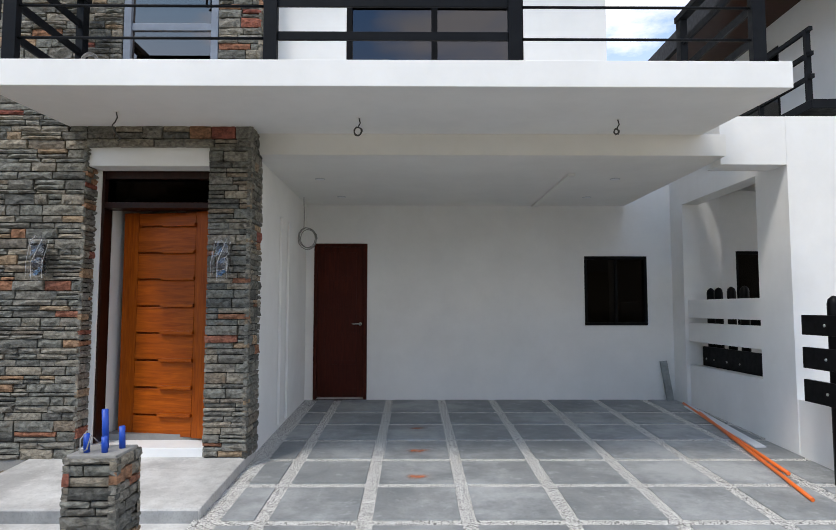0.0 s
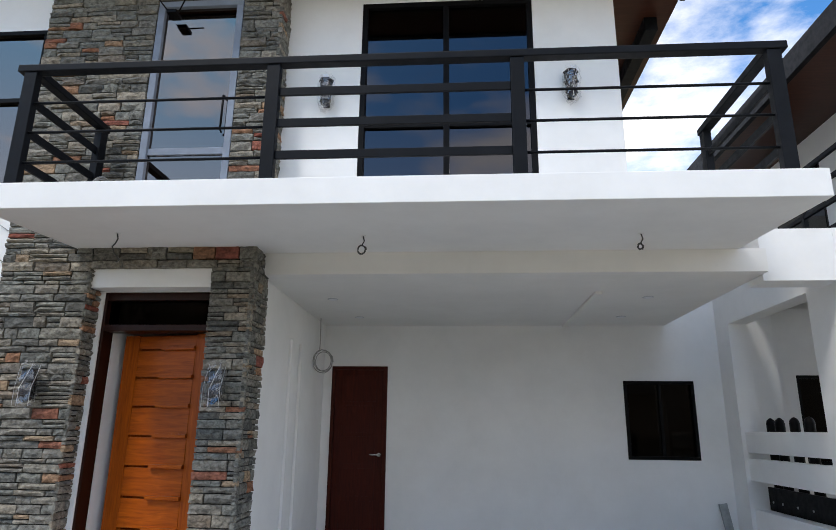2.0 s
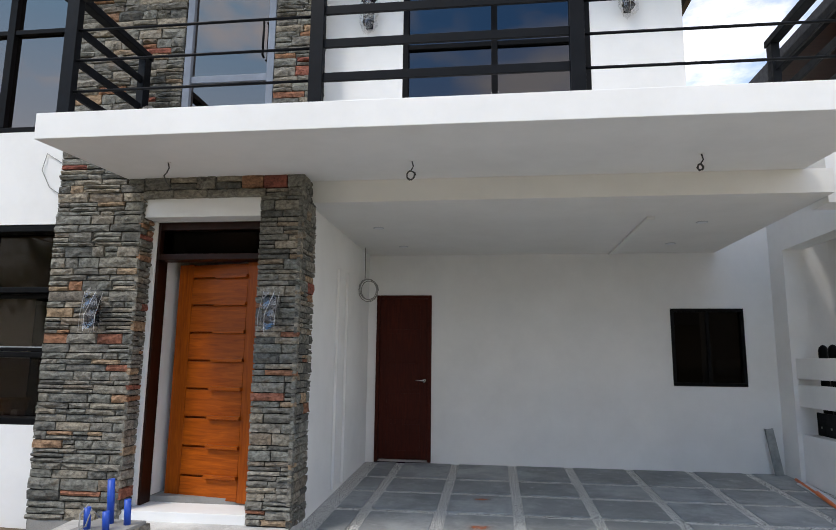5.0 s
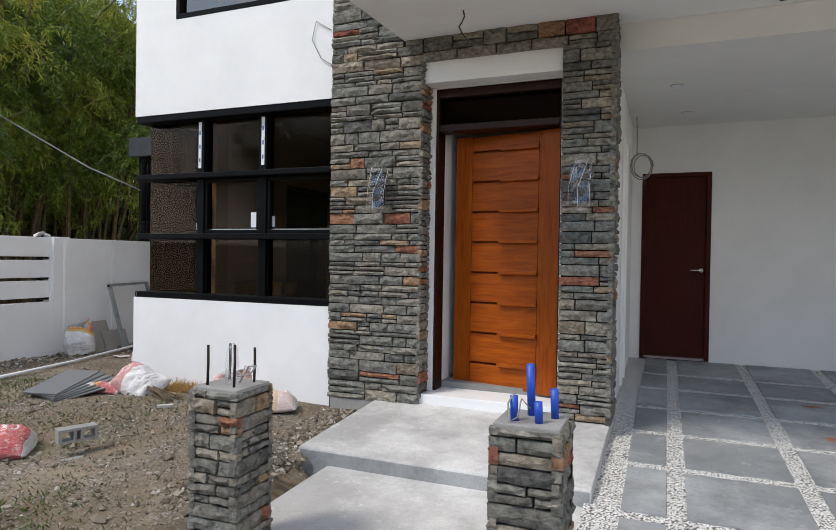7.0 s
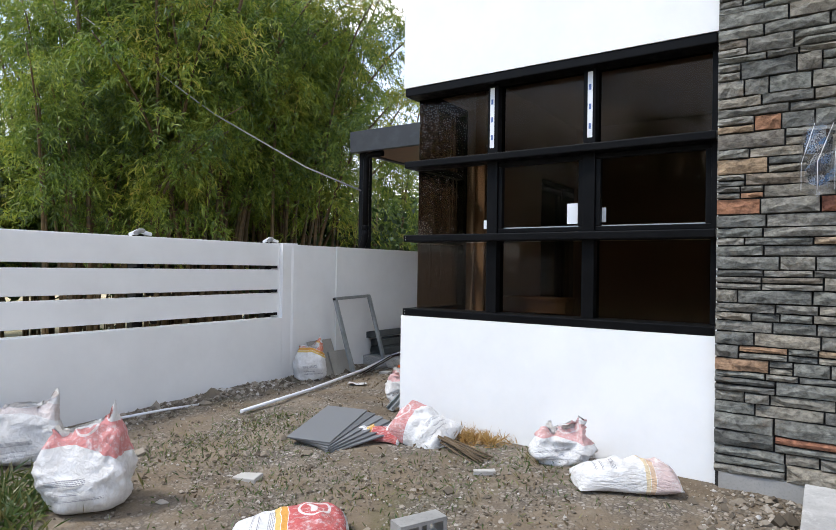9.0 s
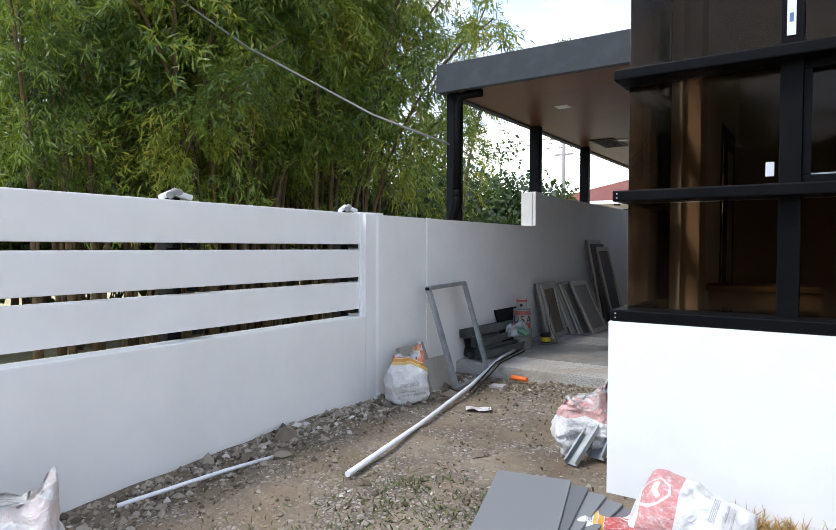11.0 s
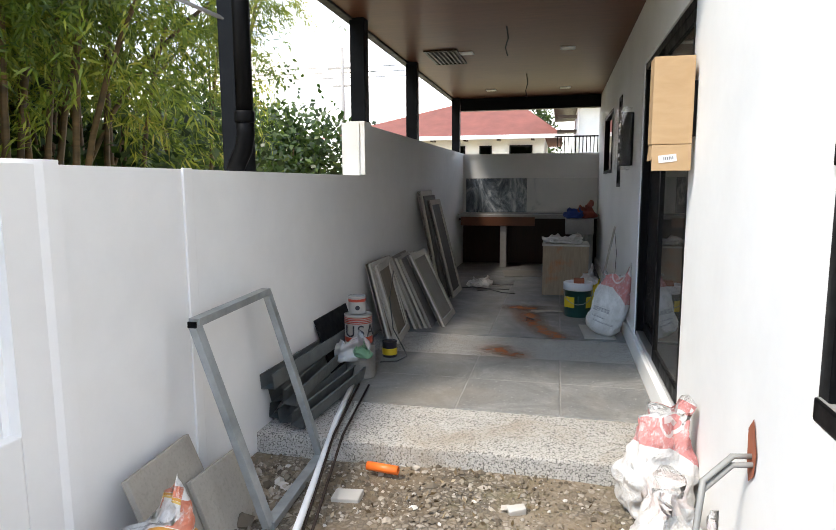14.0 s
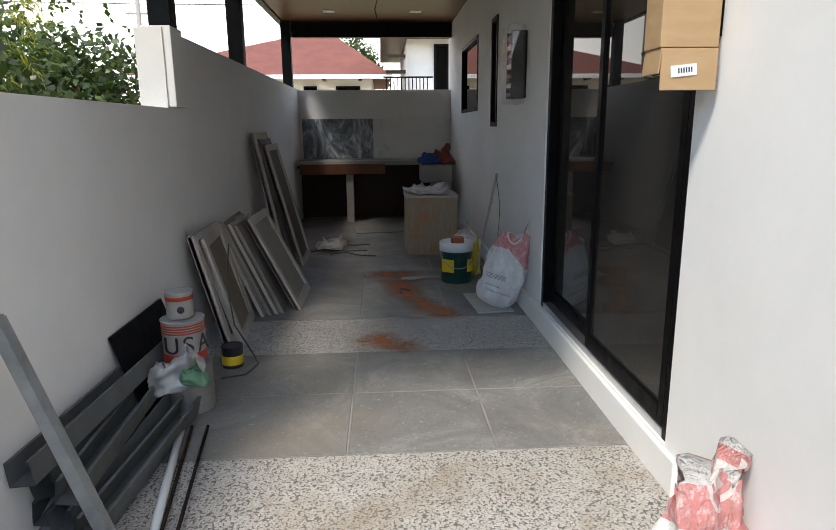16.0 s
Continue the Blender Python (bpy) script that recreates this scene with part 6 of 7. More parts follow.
# orange pipes, white strip and plank in the carport
for k, (a, b) in enumerate((((3.80, 8.72), (3.337, 5.545)), ((3.74, 8.1), (3.128, 4.90)))):
    p = thing("orange_conduit", "long orange plastic conduit lying along the carport wall", "pipe", group="orange conduits")
    part("pipe", tube([(a[0] + (b[0] - a[0]) * s, a[1] + (b[1] - a[1]) * s, drive_z(a[1] + (b[1] - a[1]) * s) + 0.022) for s in np.linspace(0, 1, 7)], 0.017, 12), ORANGE, p)
p = thing("white_board", "white board strip lying along the carport wall", "board")
bm = box(-0.06, 0.06, 6.45, 8.55, 0.006, 0.022, 0.003)
for v in bm.verts:
    v.co.x += 3.60 + 0.09 * (v.co.y - 6.45)
for v in bm.verts:
    v.co.z += drive_z(v.co.y)
part("strip", bm, FILM, p)
p = thing("steel_plank", "dusty steel plank leaning in the carport corner", "plank", pose(3.735, 8.98, 0.172, -5, -7, 8))
part("web", box(-0.05, 0.05, -0.004, 0.0, 0, 0.58, 0.001), GALV, p)
part("flange", box(-0.05, -0.045, 0.001, 0.03, 0, 0.58, 0.001), GALV, p)
part("flange", box(0.045, 0.05, 0.001, 0.03, 0, 0.58, 0.001), GALV, p)

# ---- lanai clutter ----
GALV_DARK = metal_paint("dull_galvanised", (0.115, 0.125, 0.125), 0.5)
for k, (x, z, l) in enumerate(((-8.63, 0.14, 1.15), (-8.54, 0.14, 1.05), (-8.45, 0.142, 1.0), (-8.61, 0.245, 1.1), (-8.52, 0.247, 1.0), (-8.62, 0.35, 1.12))):
    s = thing("metal_stud", "grey galvanised metal channel in a pile by the wall", "stud", pose(x, 8.26 - 0.05 * (k % 3), z + 0.012, (6, -10, 12, -14, 9, -5)[k], 0, 90 + (2, -1, -3, 1, 3, -2)[k]), group="pile of metal channels")
    part("channel", c_channel(l, 0.082, 0.085), GALV_DARK, s)
b = thing("plywood_board", "black coated board leaning on the boundary wall", "board", pose(-8.52, 8.95, 0.14, 0, -18, 0))
part("sheet", box(-0.008, 0.008, 0, 0.62, 0, 0.46, 0.002), GREY_STEEL, b)

TIN = plaster("white_tin", (0.42, 0.41, 0.39), (0.30, 0.29, 0.28))
REDLAB = Mat("red_label", (0.38, 0.045, 0.02), 0.45).m
INK = Mat("black_ink", (0.02, 0.02, 0.03), 0.5).m
YELLOW = Mat("yellow_label", (0.70, 0.52, 0.03), 0.4).m
DKGREEN = Mat("green_plastic", (0.012, 0.065, 0.055), 0.35).m
CLEAR = film_mat("cloudy_plastic", 0.35)


def curved_text(body, radius, size, z, mat, parent, facing):
    """Lettering bent round a tin: each glyph is set at its own angle."""
    total = sum(0.66 if ch != " " else 0.4 for ch in body) * size
    s = -total / 2
    for ch in body:
        cu = bpy.data.curves.new("glyph", "FONT")
        cu.body, cu.size, cu.extrude, cu.align_x = ch, size, 0.001, "CENTER"
        tmp = bpy.data.objects.new("glyph", cu)
        scene.collection.objects.link(tmp)
        me = bpy.data.meshes.new_from_object(tmp.evaluated_get(bpy.context.evaluated_depsgraph_get()))
        bpy.data.objects.remove(tmp)
        me.materials.clear()
        me.materials.append(mat)
        ob = new("letter", me)
        ob.parent = parent
        adv = 0.66 * size
        a = facing + (s + adv / 2) / radius
        ob.matrix_basis = pose(radius * 1.012 * math.sin(a), -radius * 1.012 * math.cos(a), z, 90, 0, math.degrees(a))
        s += adv


def tin(name, label, cat, x, y, z, r, h, mat, group=""):
    t = thing(name, label, cat, pose(x, y, z), group=group)
    part("body", lathe([(r * 0.97, 0), (r, 0.006), (r, h - 0.008), (r * 1.03, h - 0.006), (r * 1.03, h), (r * 0.94, h), (r * 0.93, h - 0.006)], 26), mat, t)
    return t


t = tin("paint_bucket", "dusty grey paint bucket under a plastic bag", "bucket", -8.41, 9.18, 0.138, 0.105, 0.235, CONC_RAW)
t = tin("paint_can", "large white paint can lettered in black with red bands", "paint can", -8.43, 9.20, 0.376, 0.098, 0.21, TIN)
part("label_band", lathe([(0.0985, 0.002), (0.0995, 0.004), (0.0995, 0.052), (0.0985, 0.054)], 26), REDLAB, t)
for k in range(4):
    part("stripe", lathe([(0.0985, 0.150 + 0.012 * k), (0.0992, 0.151 + 0.012 * k), (0.0992, 0.156 + 0.012 * k), (0.0985, 0.157 + 0.012 * k)], 26), REDLAB, t)
curved_text("USA", 0.099, 0.118, 0.060, INK, t, radians(28))
t = tin("paint_can", "small grey paint can with red and blue label", "paint can", -8.44, 9.21, 0.589, 0.062, 0.125, TIN)
part("label_band", lathe([(0.0622, 0.085), (0.063, 0.086), (0.063, 0.104), (0.0622, 0.105)], 24), REDLAB, t)
part("emblem", moved(lathe([(0.017, 0), (0.016, 0.002), (0.003, 0.003)], 14), pose(0.022, -0.0595, 0.045, 90, 0, 20)), INK, t)
t = tin("paint_can", "small black can with a yellow label band", "paint can", -8.34, 9.70, 0.138, 0.058, 0.125, INK)
part("label_band", lathe([(0.0585, 0.02), (0.0595, 0.022), (0.0595, 0.07), (0.0585, 0.072)], 24), YELLOW, t)
sack("thin clear plastic bag draped over the bucket", 0.20, 0.10, 0.16, 31, CLEAR, pose(-8.43, 9.055, 0.27, -8, 0, 25), 0.04, 0.3, name="plastic_bag", group="plastic bags")
sack("crumpled green and clear plastic bag by the bucket", 0.11, 0.06, 0.09, 32, Mat("green_film", (0.10, 0.22, 0.13), 0.4).m, pose(-8.35, 9.05, 0.30, -8, 0, 10), 0.03, 0.4, name="plastic_bag", group="plastic bags")
c = thing("cable", "dark cable curled on the floor beside the cans", "cable")
part("lead", tube([(-8.44, 10.2, 0.75), (-8.42, 10.0, 0.55), (-8.38, 9.95, 0.3), (-8.26, 9.86, 0.146), (-8.20, 9.70, 0.145), (-8.24, 9.55, 0.145), (-8.36, 9.50, 0.145)], 0.005, 6), WIRE, c)

GYPSUM = plaster("dusty_board", (0.30, 0.28, 0.25), (0.22, 0.205, 0.185))


DARK_BOARD = plaster("dark_board", (0.11, 0.105, 0.10), (0.07, 0.066, 0.062))
BROWN_BOARD = plaster("brown_board", (0.24, 0.20, 0.16), (0.17, 0.14, 0.11))


def leaning_panel(x, y, w, h, lean, thick, framed, turn=0, sheet=None):
    p = thing("gypsum_sheet", "dusty framed gypsum sheet leaning against the boundary wall", "board", pose(x, y, 0.138, 0, lean, turn), group="leaning gypsum sheets")
    part("sheet", box(-thick, -0.004, 0.0, w, 0, h, 0.002), sheet or GYPSUM, p)
    if framed:
        for a, b, c, d in ((0, 0.06, 0, h), (w - 0.06, w, 0, h), (0.061, w - 0.061, 0, 0.06), (0.061, w - 0.061, h - 0.06, h)):
            part("edge_frame", box(-thick - 0.004, 0.012, a, b, c, d, 0.003), PALE_EDGE, p)


for k, (x, y, w, h, lean, fr) in enumerate(((-8.42, 9.98, 0.62, 0.72, -14, True), (-8.36, 10.05, 0.60, 0.70, -16, True), (-8.33, 10.62, 0.62, 0.72, -22, False), (-8.285, 10.66, 0.62, 0.74, -23, False),
                                           (-8.24, 10.68, 0.62, 0.73, -24, False), (-8.20, 10.70, 0.62, 0.72, -24, False), (-8.10, 10.76, 0.64, 0.76, -26, True))):
    leaning_panel(x, y, w, h, lean, 0.028, fr, (0, 5, -3, 2, -2, 3, 0)[k], (BROWN_BOARD, BROWN_BOARD, PALE_EDGE, GYPSUM, PALE_EDGE, GYPSUM, GYPSUM)[k])
for k in range(3):
    leaning_panel(-8.36 + 0.05 * k, 12.0 + 0.12 * k, 0.62, 1.30 - 0.05 * k, -11 - 1.5 * k, 0.03, k != 1, 0, DARK_BOARD)

# end counter
MARBLE_DARK = Mat("grey_marble", rough=0.2)
MARBLE_DARK.world_co()
MARBLE_DARK.color(MARBLE_DARK.ramp(MARBLE_DARK.noise(2.2, 9, 0.7, (1.6, 1, 0.8), 2.6), [(0.36, (0.05, 0.065, 0.08)), (0.5, (0.17, 0.20, 0.23)), (0.60, (0.38, 0.41, 0.44)), (0.72, (0.60, 0.62, 0.64))]))
MARBLE_DARK = MARBLE_DARK.m
MARBLE_PALE = Mat("pale_marble", rough=0.2)
MARBLE_PALE.world_co()
MARBLE_PALE.color(MARBLE_PALE.ramp(MARBLE_PALE.noise(1.3, 7, 0.6, None, 2.5), [(0.30, (0.40, 0.42, 0.44)), (0.40, (0.62, 0.63, 0.63)), (0.7, (0.70, 0.70, 0.69))]))
MARBLE_PALE = MARBLE_PALE.m
c = thing("kitchen_counter", "unfinished outdoor counter with marble backsplash and timber formwork", "counter")
part("backsplash", box(-8.62, -7.585, 15.67, 15.697, 1.005, 1.58, 0.003), MARBLE_DARK, c, "dark grey veined marble slab")
part("backsplash", box(-7.58, -6.435, 15.67, 15.697, 1.005, 1.58, 0.003), MARBLE_PALE, c, "pale veined marble slab")
part("countertop", box(-8.66, -6.435, 15.02, 15.66, 0.94, 1.0, 0.005), CONC_RAW, c)
part("formwork", box(-8.60, -7.42, 15.0, 15.019, 0.82, 0.96, 0.003), SOFFIT, c, "reddish timber form board")
# near-black sheet: the deep shade under the counter, put into colour
part("back_shade", box(-8.66, -6.435, 15.64, 15.665, 0.14, 0.939), DARK_WOOD, c)
part("block_leg", box(-7.97, -7.87, 15.06, 15.26, 0.138, 0.818, 0.008), CONC_RAW, c)
# same near-black on the underside, deepening that painted shade
part("underside_shade", box(-8.64, -6.5, 15.03, 15.6, 0.905, 0.938), DARK_WOOD, c)
s = thing("concrete_sink", "raw concrete sink box on a block pedestal", "sink")
part("basin", box(-6.95, -6.545, 14.45, 14.95, 0.74, 0.965, 0.012), CONC_RAW, s)
part("pedestal", box(-6.80, -6.55, 14.5, 14.9, 0.138, 0.739, 0.010), CONC_RAW, s)
for k in range(2):
    part("pipe", tube([(-6.70 + 0.06 * k, 14.44, 0.74), (-6.70 + 0.06 * k, 14.42, 0.60), (-6.62 + 0.05 * k, 14.42, 0.55)], 0.014, 8), CONC_RAW, s)
REDCLOTH = Mat("red_cloth", (0.22, 0.05, 0.035), 0.9).m
BLUECLOTH = Mat("blue_cloth_plain", (0.02, 0.055, 0.22), 0.9).m
sack("heap of blue cloth lying on the sink", 0.30, 0.26, 0.14, 41, BLUECLOTH, pose(-6.80, 14.66, 0.967), 0.05, 0.3, name="cloth_heap", group="cloths")
sack("heap of faded red cloth lying on the sink", 0.26, 0.24, 0.17, 42, REDCLOTH, pose(-6.66, 14.72, 0.967, 0, 0, 40), 0.05, 0.3, name="cloth_heap", group="cloths")
def stained_ply():
    m = Mat("stained_ply", rough=0.75)
    m.color(m.mix(m.ramp(m.noise(3.2, 6, 0.65), [(0.50, 0.0), (0.64, 0.85)]), m.ramp(m.noise(9, 6, 0.6, (6, 1, 0.6)), [(0.3, (0.26, 0.20, 0.14)), (0.7, (0.38, 0.30, 0.21))]), (0.44, 0.15, 0.04)))
    return m.m


b = thing("plywood_box", "plain plywood box with orange dust stains", "box", pose(-7.23, 12.68, 0.138))
part("front", box(0, 0.54, 0, 0.018, 0, 0.60, 0.003), stained_ply(), b, "front sheet with orange stain")
part("side", box(0, 0.018, 0.019, 0.5, 0, 0.60, 0.003), CARD, b)
part("side", box(0.522, 0.54, 0.019, 0.5, 0, 0.60, 0.003), CARD, b)
part("top", box(-0.01, 0.55, -0.01, 0.51, 0.601, 0.622, 0.003), PALE_EDGE, b)
sack("crumpled pale cloth thrown over the plywood box", 0.48, 0.34, 0.09, 43, SACK_PLAIN, pose(-6.97, 12.90, 0.76, 0, 0, 8), 0.05, 0.5, name="cloth_heap", group="cloths")
b = tin("paint_bucket", "dark green plastic paint bucket with yellow label", "bucket", -6.84, 11.56, 0.138, 0.135, 0.30, DKGREEN)
part("rim", lathe([(0.137, 0.272), (0.148, 0.276), (0.148, 0.345), (0.140, 0.352), (0.125, 0.352), (0.123, 0.32)], 26), FILM, b, "paint-splashed white rim")
part("label_band", lathe([(0.1352, 0.12), (0.1362, 0.122), (0.1362, 0.215), (0.1352, 0.217)], 12), DKGREEN, b)
part("label", moved(box(-0.06, 0.06, -0.004, 0.0, 0.10, 0.21, 0.001), pose(-0.085, -0.108, 0.0, 0, 0, -38)), YELLOW, b, "yellow printed label")
part("label", moved(box(-0.035, 0.035, -0.004, 0.0, 0.10, 0.21, 0.001), pose(0.100, -0.098, 0.0, 0, 0, 46)), YELLOW, b)
part("handle", tube([(-0.14, 0, 0.28)] + [(-0.145 * math.cos(a), -0.06 - 0.11 * math.sin(a), 0.27 - 0.13 * math.sin(a)) for a in np.linspace(0.2, 2.94, 9)] + [(0.14, 0, 0.28)], 0.004, 6), GALV, b)
part("brick", box(-0.045, 0.06, -0.05, 0.05, 0.33, 0.385, 0.006), CLAY, b, "brown brick resting in the bucket mouth")
sack("bright yellow plastic jug bag behind the bucket", 0.16, 0.13, 0.30, 44, YELLOW, pose(-6.68, 11.72, 0.138, 0, 0, 20), 0.025, 0.3, name="plastic_bag", group="plastic bags")
sack("small dirty bag of tools behind the bucket", 0.20, 0.16, 0.36, 45, SACK_PLAIN, pose(-6.72, 11.95, 0.138, 0, 0, 60), 0.05, 0.3, name="tool_bag", group="plastic bags")
m = thing("plywood_mat", "thin plywood scrap lying under the sack", "board", pose(-6.62, 10.80, 0.1385, 0, 0, 4))
part("sheet", box(-0.20, 0.07, -0.22, 0.30, 0, 0.010, 0.002), PALE_EDGE, m)
br = thing("broom", "old broom handle leaning against the wall", "broom")
part("handle", tube([(-6.66, 11.66, 0.15), (-6.58, 11.62, 0.6), (-6.495, 11.58, 1.06)], 0.011, 8), PALE_EDGE, br)
part("cord", tube([(-6.50, 11.58, 1.05), (-6.48, 11.5, 0.8), (-6.50, 11.45, 0.4)], 0.003, 5), WIRE, br)
for k in range(9):
    a = rng.uniform(-0.5, 0.5)
    s = thing("stick", "thin bent stick lying on the lanai floor", "stick", pose(-7.02 + rng.uniform(-0.04, 0.04), 11.62, 0.148), group="broom straws")
    part("twig", tube([(0, 0, 0.01), (-0.12, 0.03 * a, 0.012), (-0.27, 0.10 * a, 0.0)], 0.007, 5), PALE_EDGE, s)
for x, y, l, a in ((-7.9, 13.2, 0.6, 20), (-7.8, 12.7, 0.5, -15), (-8.0, 12.9, 0.7, 5), (-7.3, 11.2, 0.1, 40)):
    s = thing("wire_scrap", "bent dark wire scrap lying on the floor", "wire", pose(x, y, 0.145, 0, 0, a), group="floor scraps")
    part("strand", tube([(-l / 2, 0, 0), (-l / 6, 0.05, 0.02), (l / 5, -0.03, 0.01), (l / 2, 0.02, 0)], 0.007, 6), WIRE, s)
sack("crumpled white plastic bag on the lanai floor", 0.26, 0.18, 0.13, 46, SACK_PLAIN, pose(-8.02, 13.05, 0.138), 0.05, 0.4, name="plastic_bag", group="plastic bags")
b = thing("board_scrap", "flat board scrap lying before the counter", "board", pose(-7.5, 14.4, 0.139, 0, 0, 8))
part("sheet", box(-0.35, 0.35, -0.3, 0.3, 0, 0.012, 0.002), GYPSUM, b)

# fence fittings
for y, half in ((4.955, 0.085), (6.56, 0.020)):
    b = thing("fence_post", "black steel post behind the slats with a grey taped top", "post", pose(FX - 0.225, y, -0.2), group="fence posts")
    part("post", box(-0.05, 0.05, -0.05, 0.05, 0, 1.80, 0.006), BLACK, b)
    part("cap", moved(tube([(0.16, -0.10, 0), (0.12, -0.04, 0.028), (0.08, 0.02, 0.03), (0.03, 0.08, 0.0)], 0.022, 10), pose(0, 0, 1.80)), GREYWIRE, b, "grey taped cable end")
    part("cap", moved(tube([(0.10, -0.12, -0.01), (0.07, -0.02, 0.03), (0.09, 0.10, 0.0)], 0.018, 10), pose(0, 0, 1.80)), FILM, b, "pale taped cable end")
    for z, k in ((0.953, 1.25), (1.219, 0.8), (1.490, 0.8)):
        for u in (-1, 1):
            part("bracket", box(0.10, 0.165, u * half * k - 0.018, u * half * k + 0.018, z, z + 0.030, 0.003), BLACK, b)
p = thing("white_post", "short white plastic post standing in the yard edge", "post", pose(-8.05, 3.30, -0.1))
part("shaft", box(-0.02, 0.02, -0.02, 0.02, 0, 0.62, 0.004), FILM, p)
b = thing("stone_block", "flat pale stone block lying in the weeds", "block", pose(-7.15, 3.55, -0.03, 0, 0, 30))
part("block", box(-0.2, 0.2, -0.1, 0.1, 0, 0.14, 0.012), CONC_STEP, b)

# ---- gravel, weeds, bamboo ----
def leaf_mat(name, stops, trans, patch=0.0):
    """Leaf colour, different for every leaf; patch: how far whole sprays differ in tone."""
    m = bpy.data.materials.new(name)
    m.use_nodes = True
    n, l = m.node_tree.nodes, m.node_tree.links
    n.remove(n["Principled BSDF"])
    geo, ramp = n.new("ShaderNodeNewGeometry"), n.new("ShaderNodeValToRGB")
    r = ramp.color_ramp
    while len(r.elements) < len(stops):
        r.elements.new(0.5)
    for e, (pos, c) in zip(r.elements, stops):
        e.position, e.color = pos, (*c, 1)
    df, tl, gl, mx, mx2 = (n.new(k) for k in ("ShaderNodeBsdfDiffuse", "ShaderNodeBsdfTranslucent", "ShaderNodeBsdfGlossy", "ShaderNodeMixShader", "ShaderNodeMixShader"))
    tone, spray, wide = n.new("ShaderNodeMix"), n.new("ShaderNodeTexNoise"), n.new("ShaderNodeMapRange")
    spray.inputs["Scale"].default_value, spray.inputs["Detail"].default_value = 0.75, 3.0
    wide.inputs["From Min"].default_value, wide.inputs["From Max"].default_value = 0.32, 0.68
    tone.inputs[0].default_value = patch
    l.new(geo.outputs["Position"], spray.inputs["Vector"])
    l.new(spray.outputs["Fac"], wide.inputs["Value"])
    l.new(geo.outputs["Random Per Island"], tone.inputs[2])
    l.new(wide.outputs["Result"], tone.inputs[3])
    l.new(tone.outputs[0], ramp.inputs["Fac"])
    for k in (df, tl):
        l.new(ramp.outputs["Color"], k.inputs["Color"])
    gl.inputs["Roughness"].default_value = 0.45
    mx.inputs[0].default_value, mx2.inputs[0].default_value = trans, 0.05
    l.new(df.outputs[0], mx.inputs[1]), l.new(tl.outputs[0], mx.inputs[2])
    l.new(mx.outputs[0], mx2.inputs[1]), l.new(gl.outputs[0], mx2.inputs[2])
    l.new(mx2.outputs[0], n["Material Output"].inputs["Surface"])
    return m


BAMBOO_LEAF = leaf_mat("bamboo_leaf", [(0.0, (0.022, 0.05, 0.008)), (0.3, (0.07, 0.13, 0.014)), (0.6, (0.20, 0.27, 0.027)), (0.8, (0.36, 0.38, 0.045)), (1.0, (0.52, 0.38, 0.09))], 0.33, 0.6)
BUSH_LEAF = leaf_mat("bush_leaf", [(0.0, (0.010, 0.026, 0.005)), (0.5, (0.026, 0.062, 0.009)), (1.0, (0.075, 0.12, 0.02))], 0.35)
GRASS_LEAF = leaf_mat("weed_blade", [(0.0, (0.04, 0.08, 0.015)), (0.6, (0.09, 0.13, 0.03)), (1.0, (0.22, 0.19, 0.07))], 0.3)
STRAW = leaf_mat("dry_straw", [(0.0, (0.35, 0.20, 0.06)), (1.0, (0.55, 0.36, 0.14))], 0.3)
LITTER = leaf_mat("leaf_litter", [(0.0, (0.07, 0.045, 0.02)), (0.6, (0.16, 0.11, 0.055)), (1.0, (0.34, 0.27, 0.17))], 0.2)
CULM = Mat("bamboo_culm", rough=0.6)
CULM.color(CULM.ramp(CULM.noise(2.5, 6, 0.6, (1, 1, 4)), [(0.3, (0.04, 0.028, 0.013)), (0.55, (0.10, 0.062, 0.024)), (0.8, (0.22, 0.12, 0.045))]))
CULM = CULM.m


def leaves_mesh(name, pos, dirs, length, width, mat, rs):
    """Narrow pointed leaves (two triangles each) at the points given, along the directions given."""
    n = len(pos)
    up = rs.normal(size=(n, 3))
    side = np.cross(dirs, up)
    side /= np.linalg.norm(side, axis=1)[:, None] + 1e-9
    L = (length * rs.uniform(0.6, 1.25, n))[:, None]
    W = (width * rs.uniform(0.7, 1.3, n))[:, None]
    mid = pos + dirs * L * 0.4
    verts = np.stack([pos, mid + side * W, pos + dirs * L + np.array([0, 0, -0.25]) * L * 0.4, mid - side * W], 1).reshape(-1, 3)
    me = bpy.data.meshes.new(name)
    me.vertices.add(4 * n)
    me.vertices.foreach_set("co", verts.ravel().astype(np.float32))
    me.loops.add(4 * n)
    me.loops.foreach_set("vertex_index", np.arange(4 * n, dtype=np.int32))
    me.polygons.add(n)
    me.polygons.foreach_set("loop_start", np.arange(0, 4 * n, 4, dtype=np.int32))
    me.update(calc_edges=True)
    me.materials.append(mat)
    return me


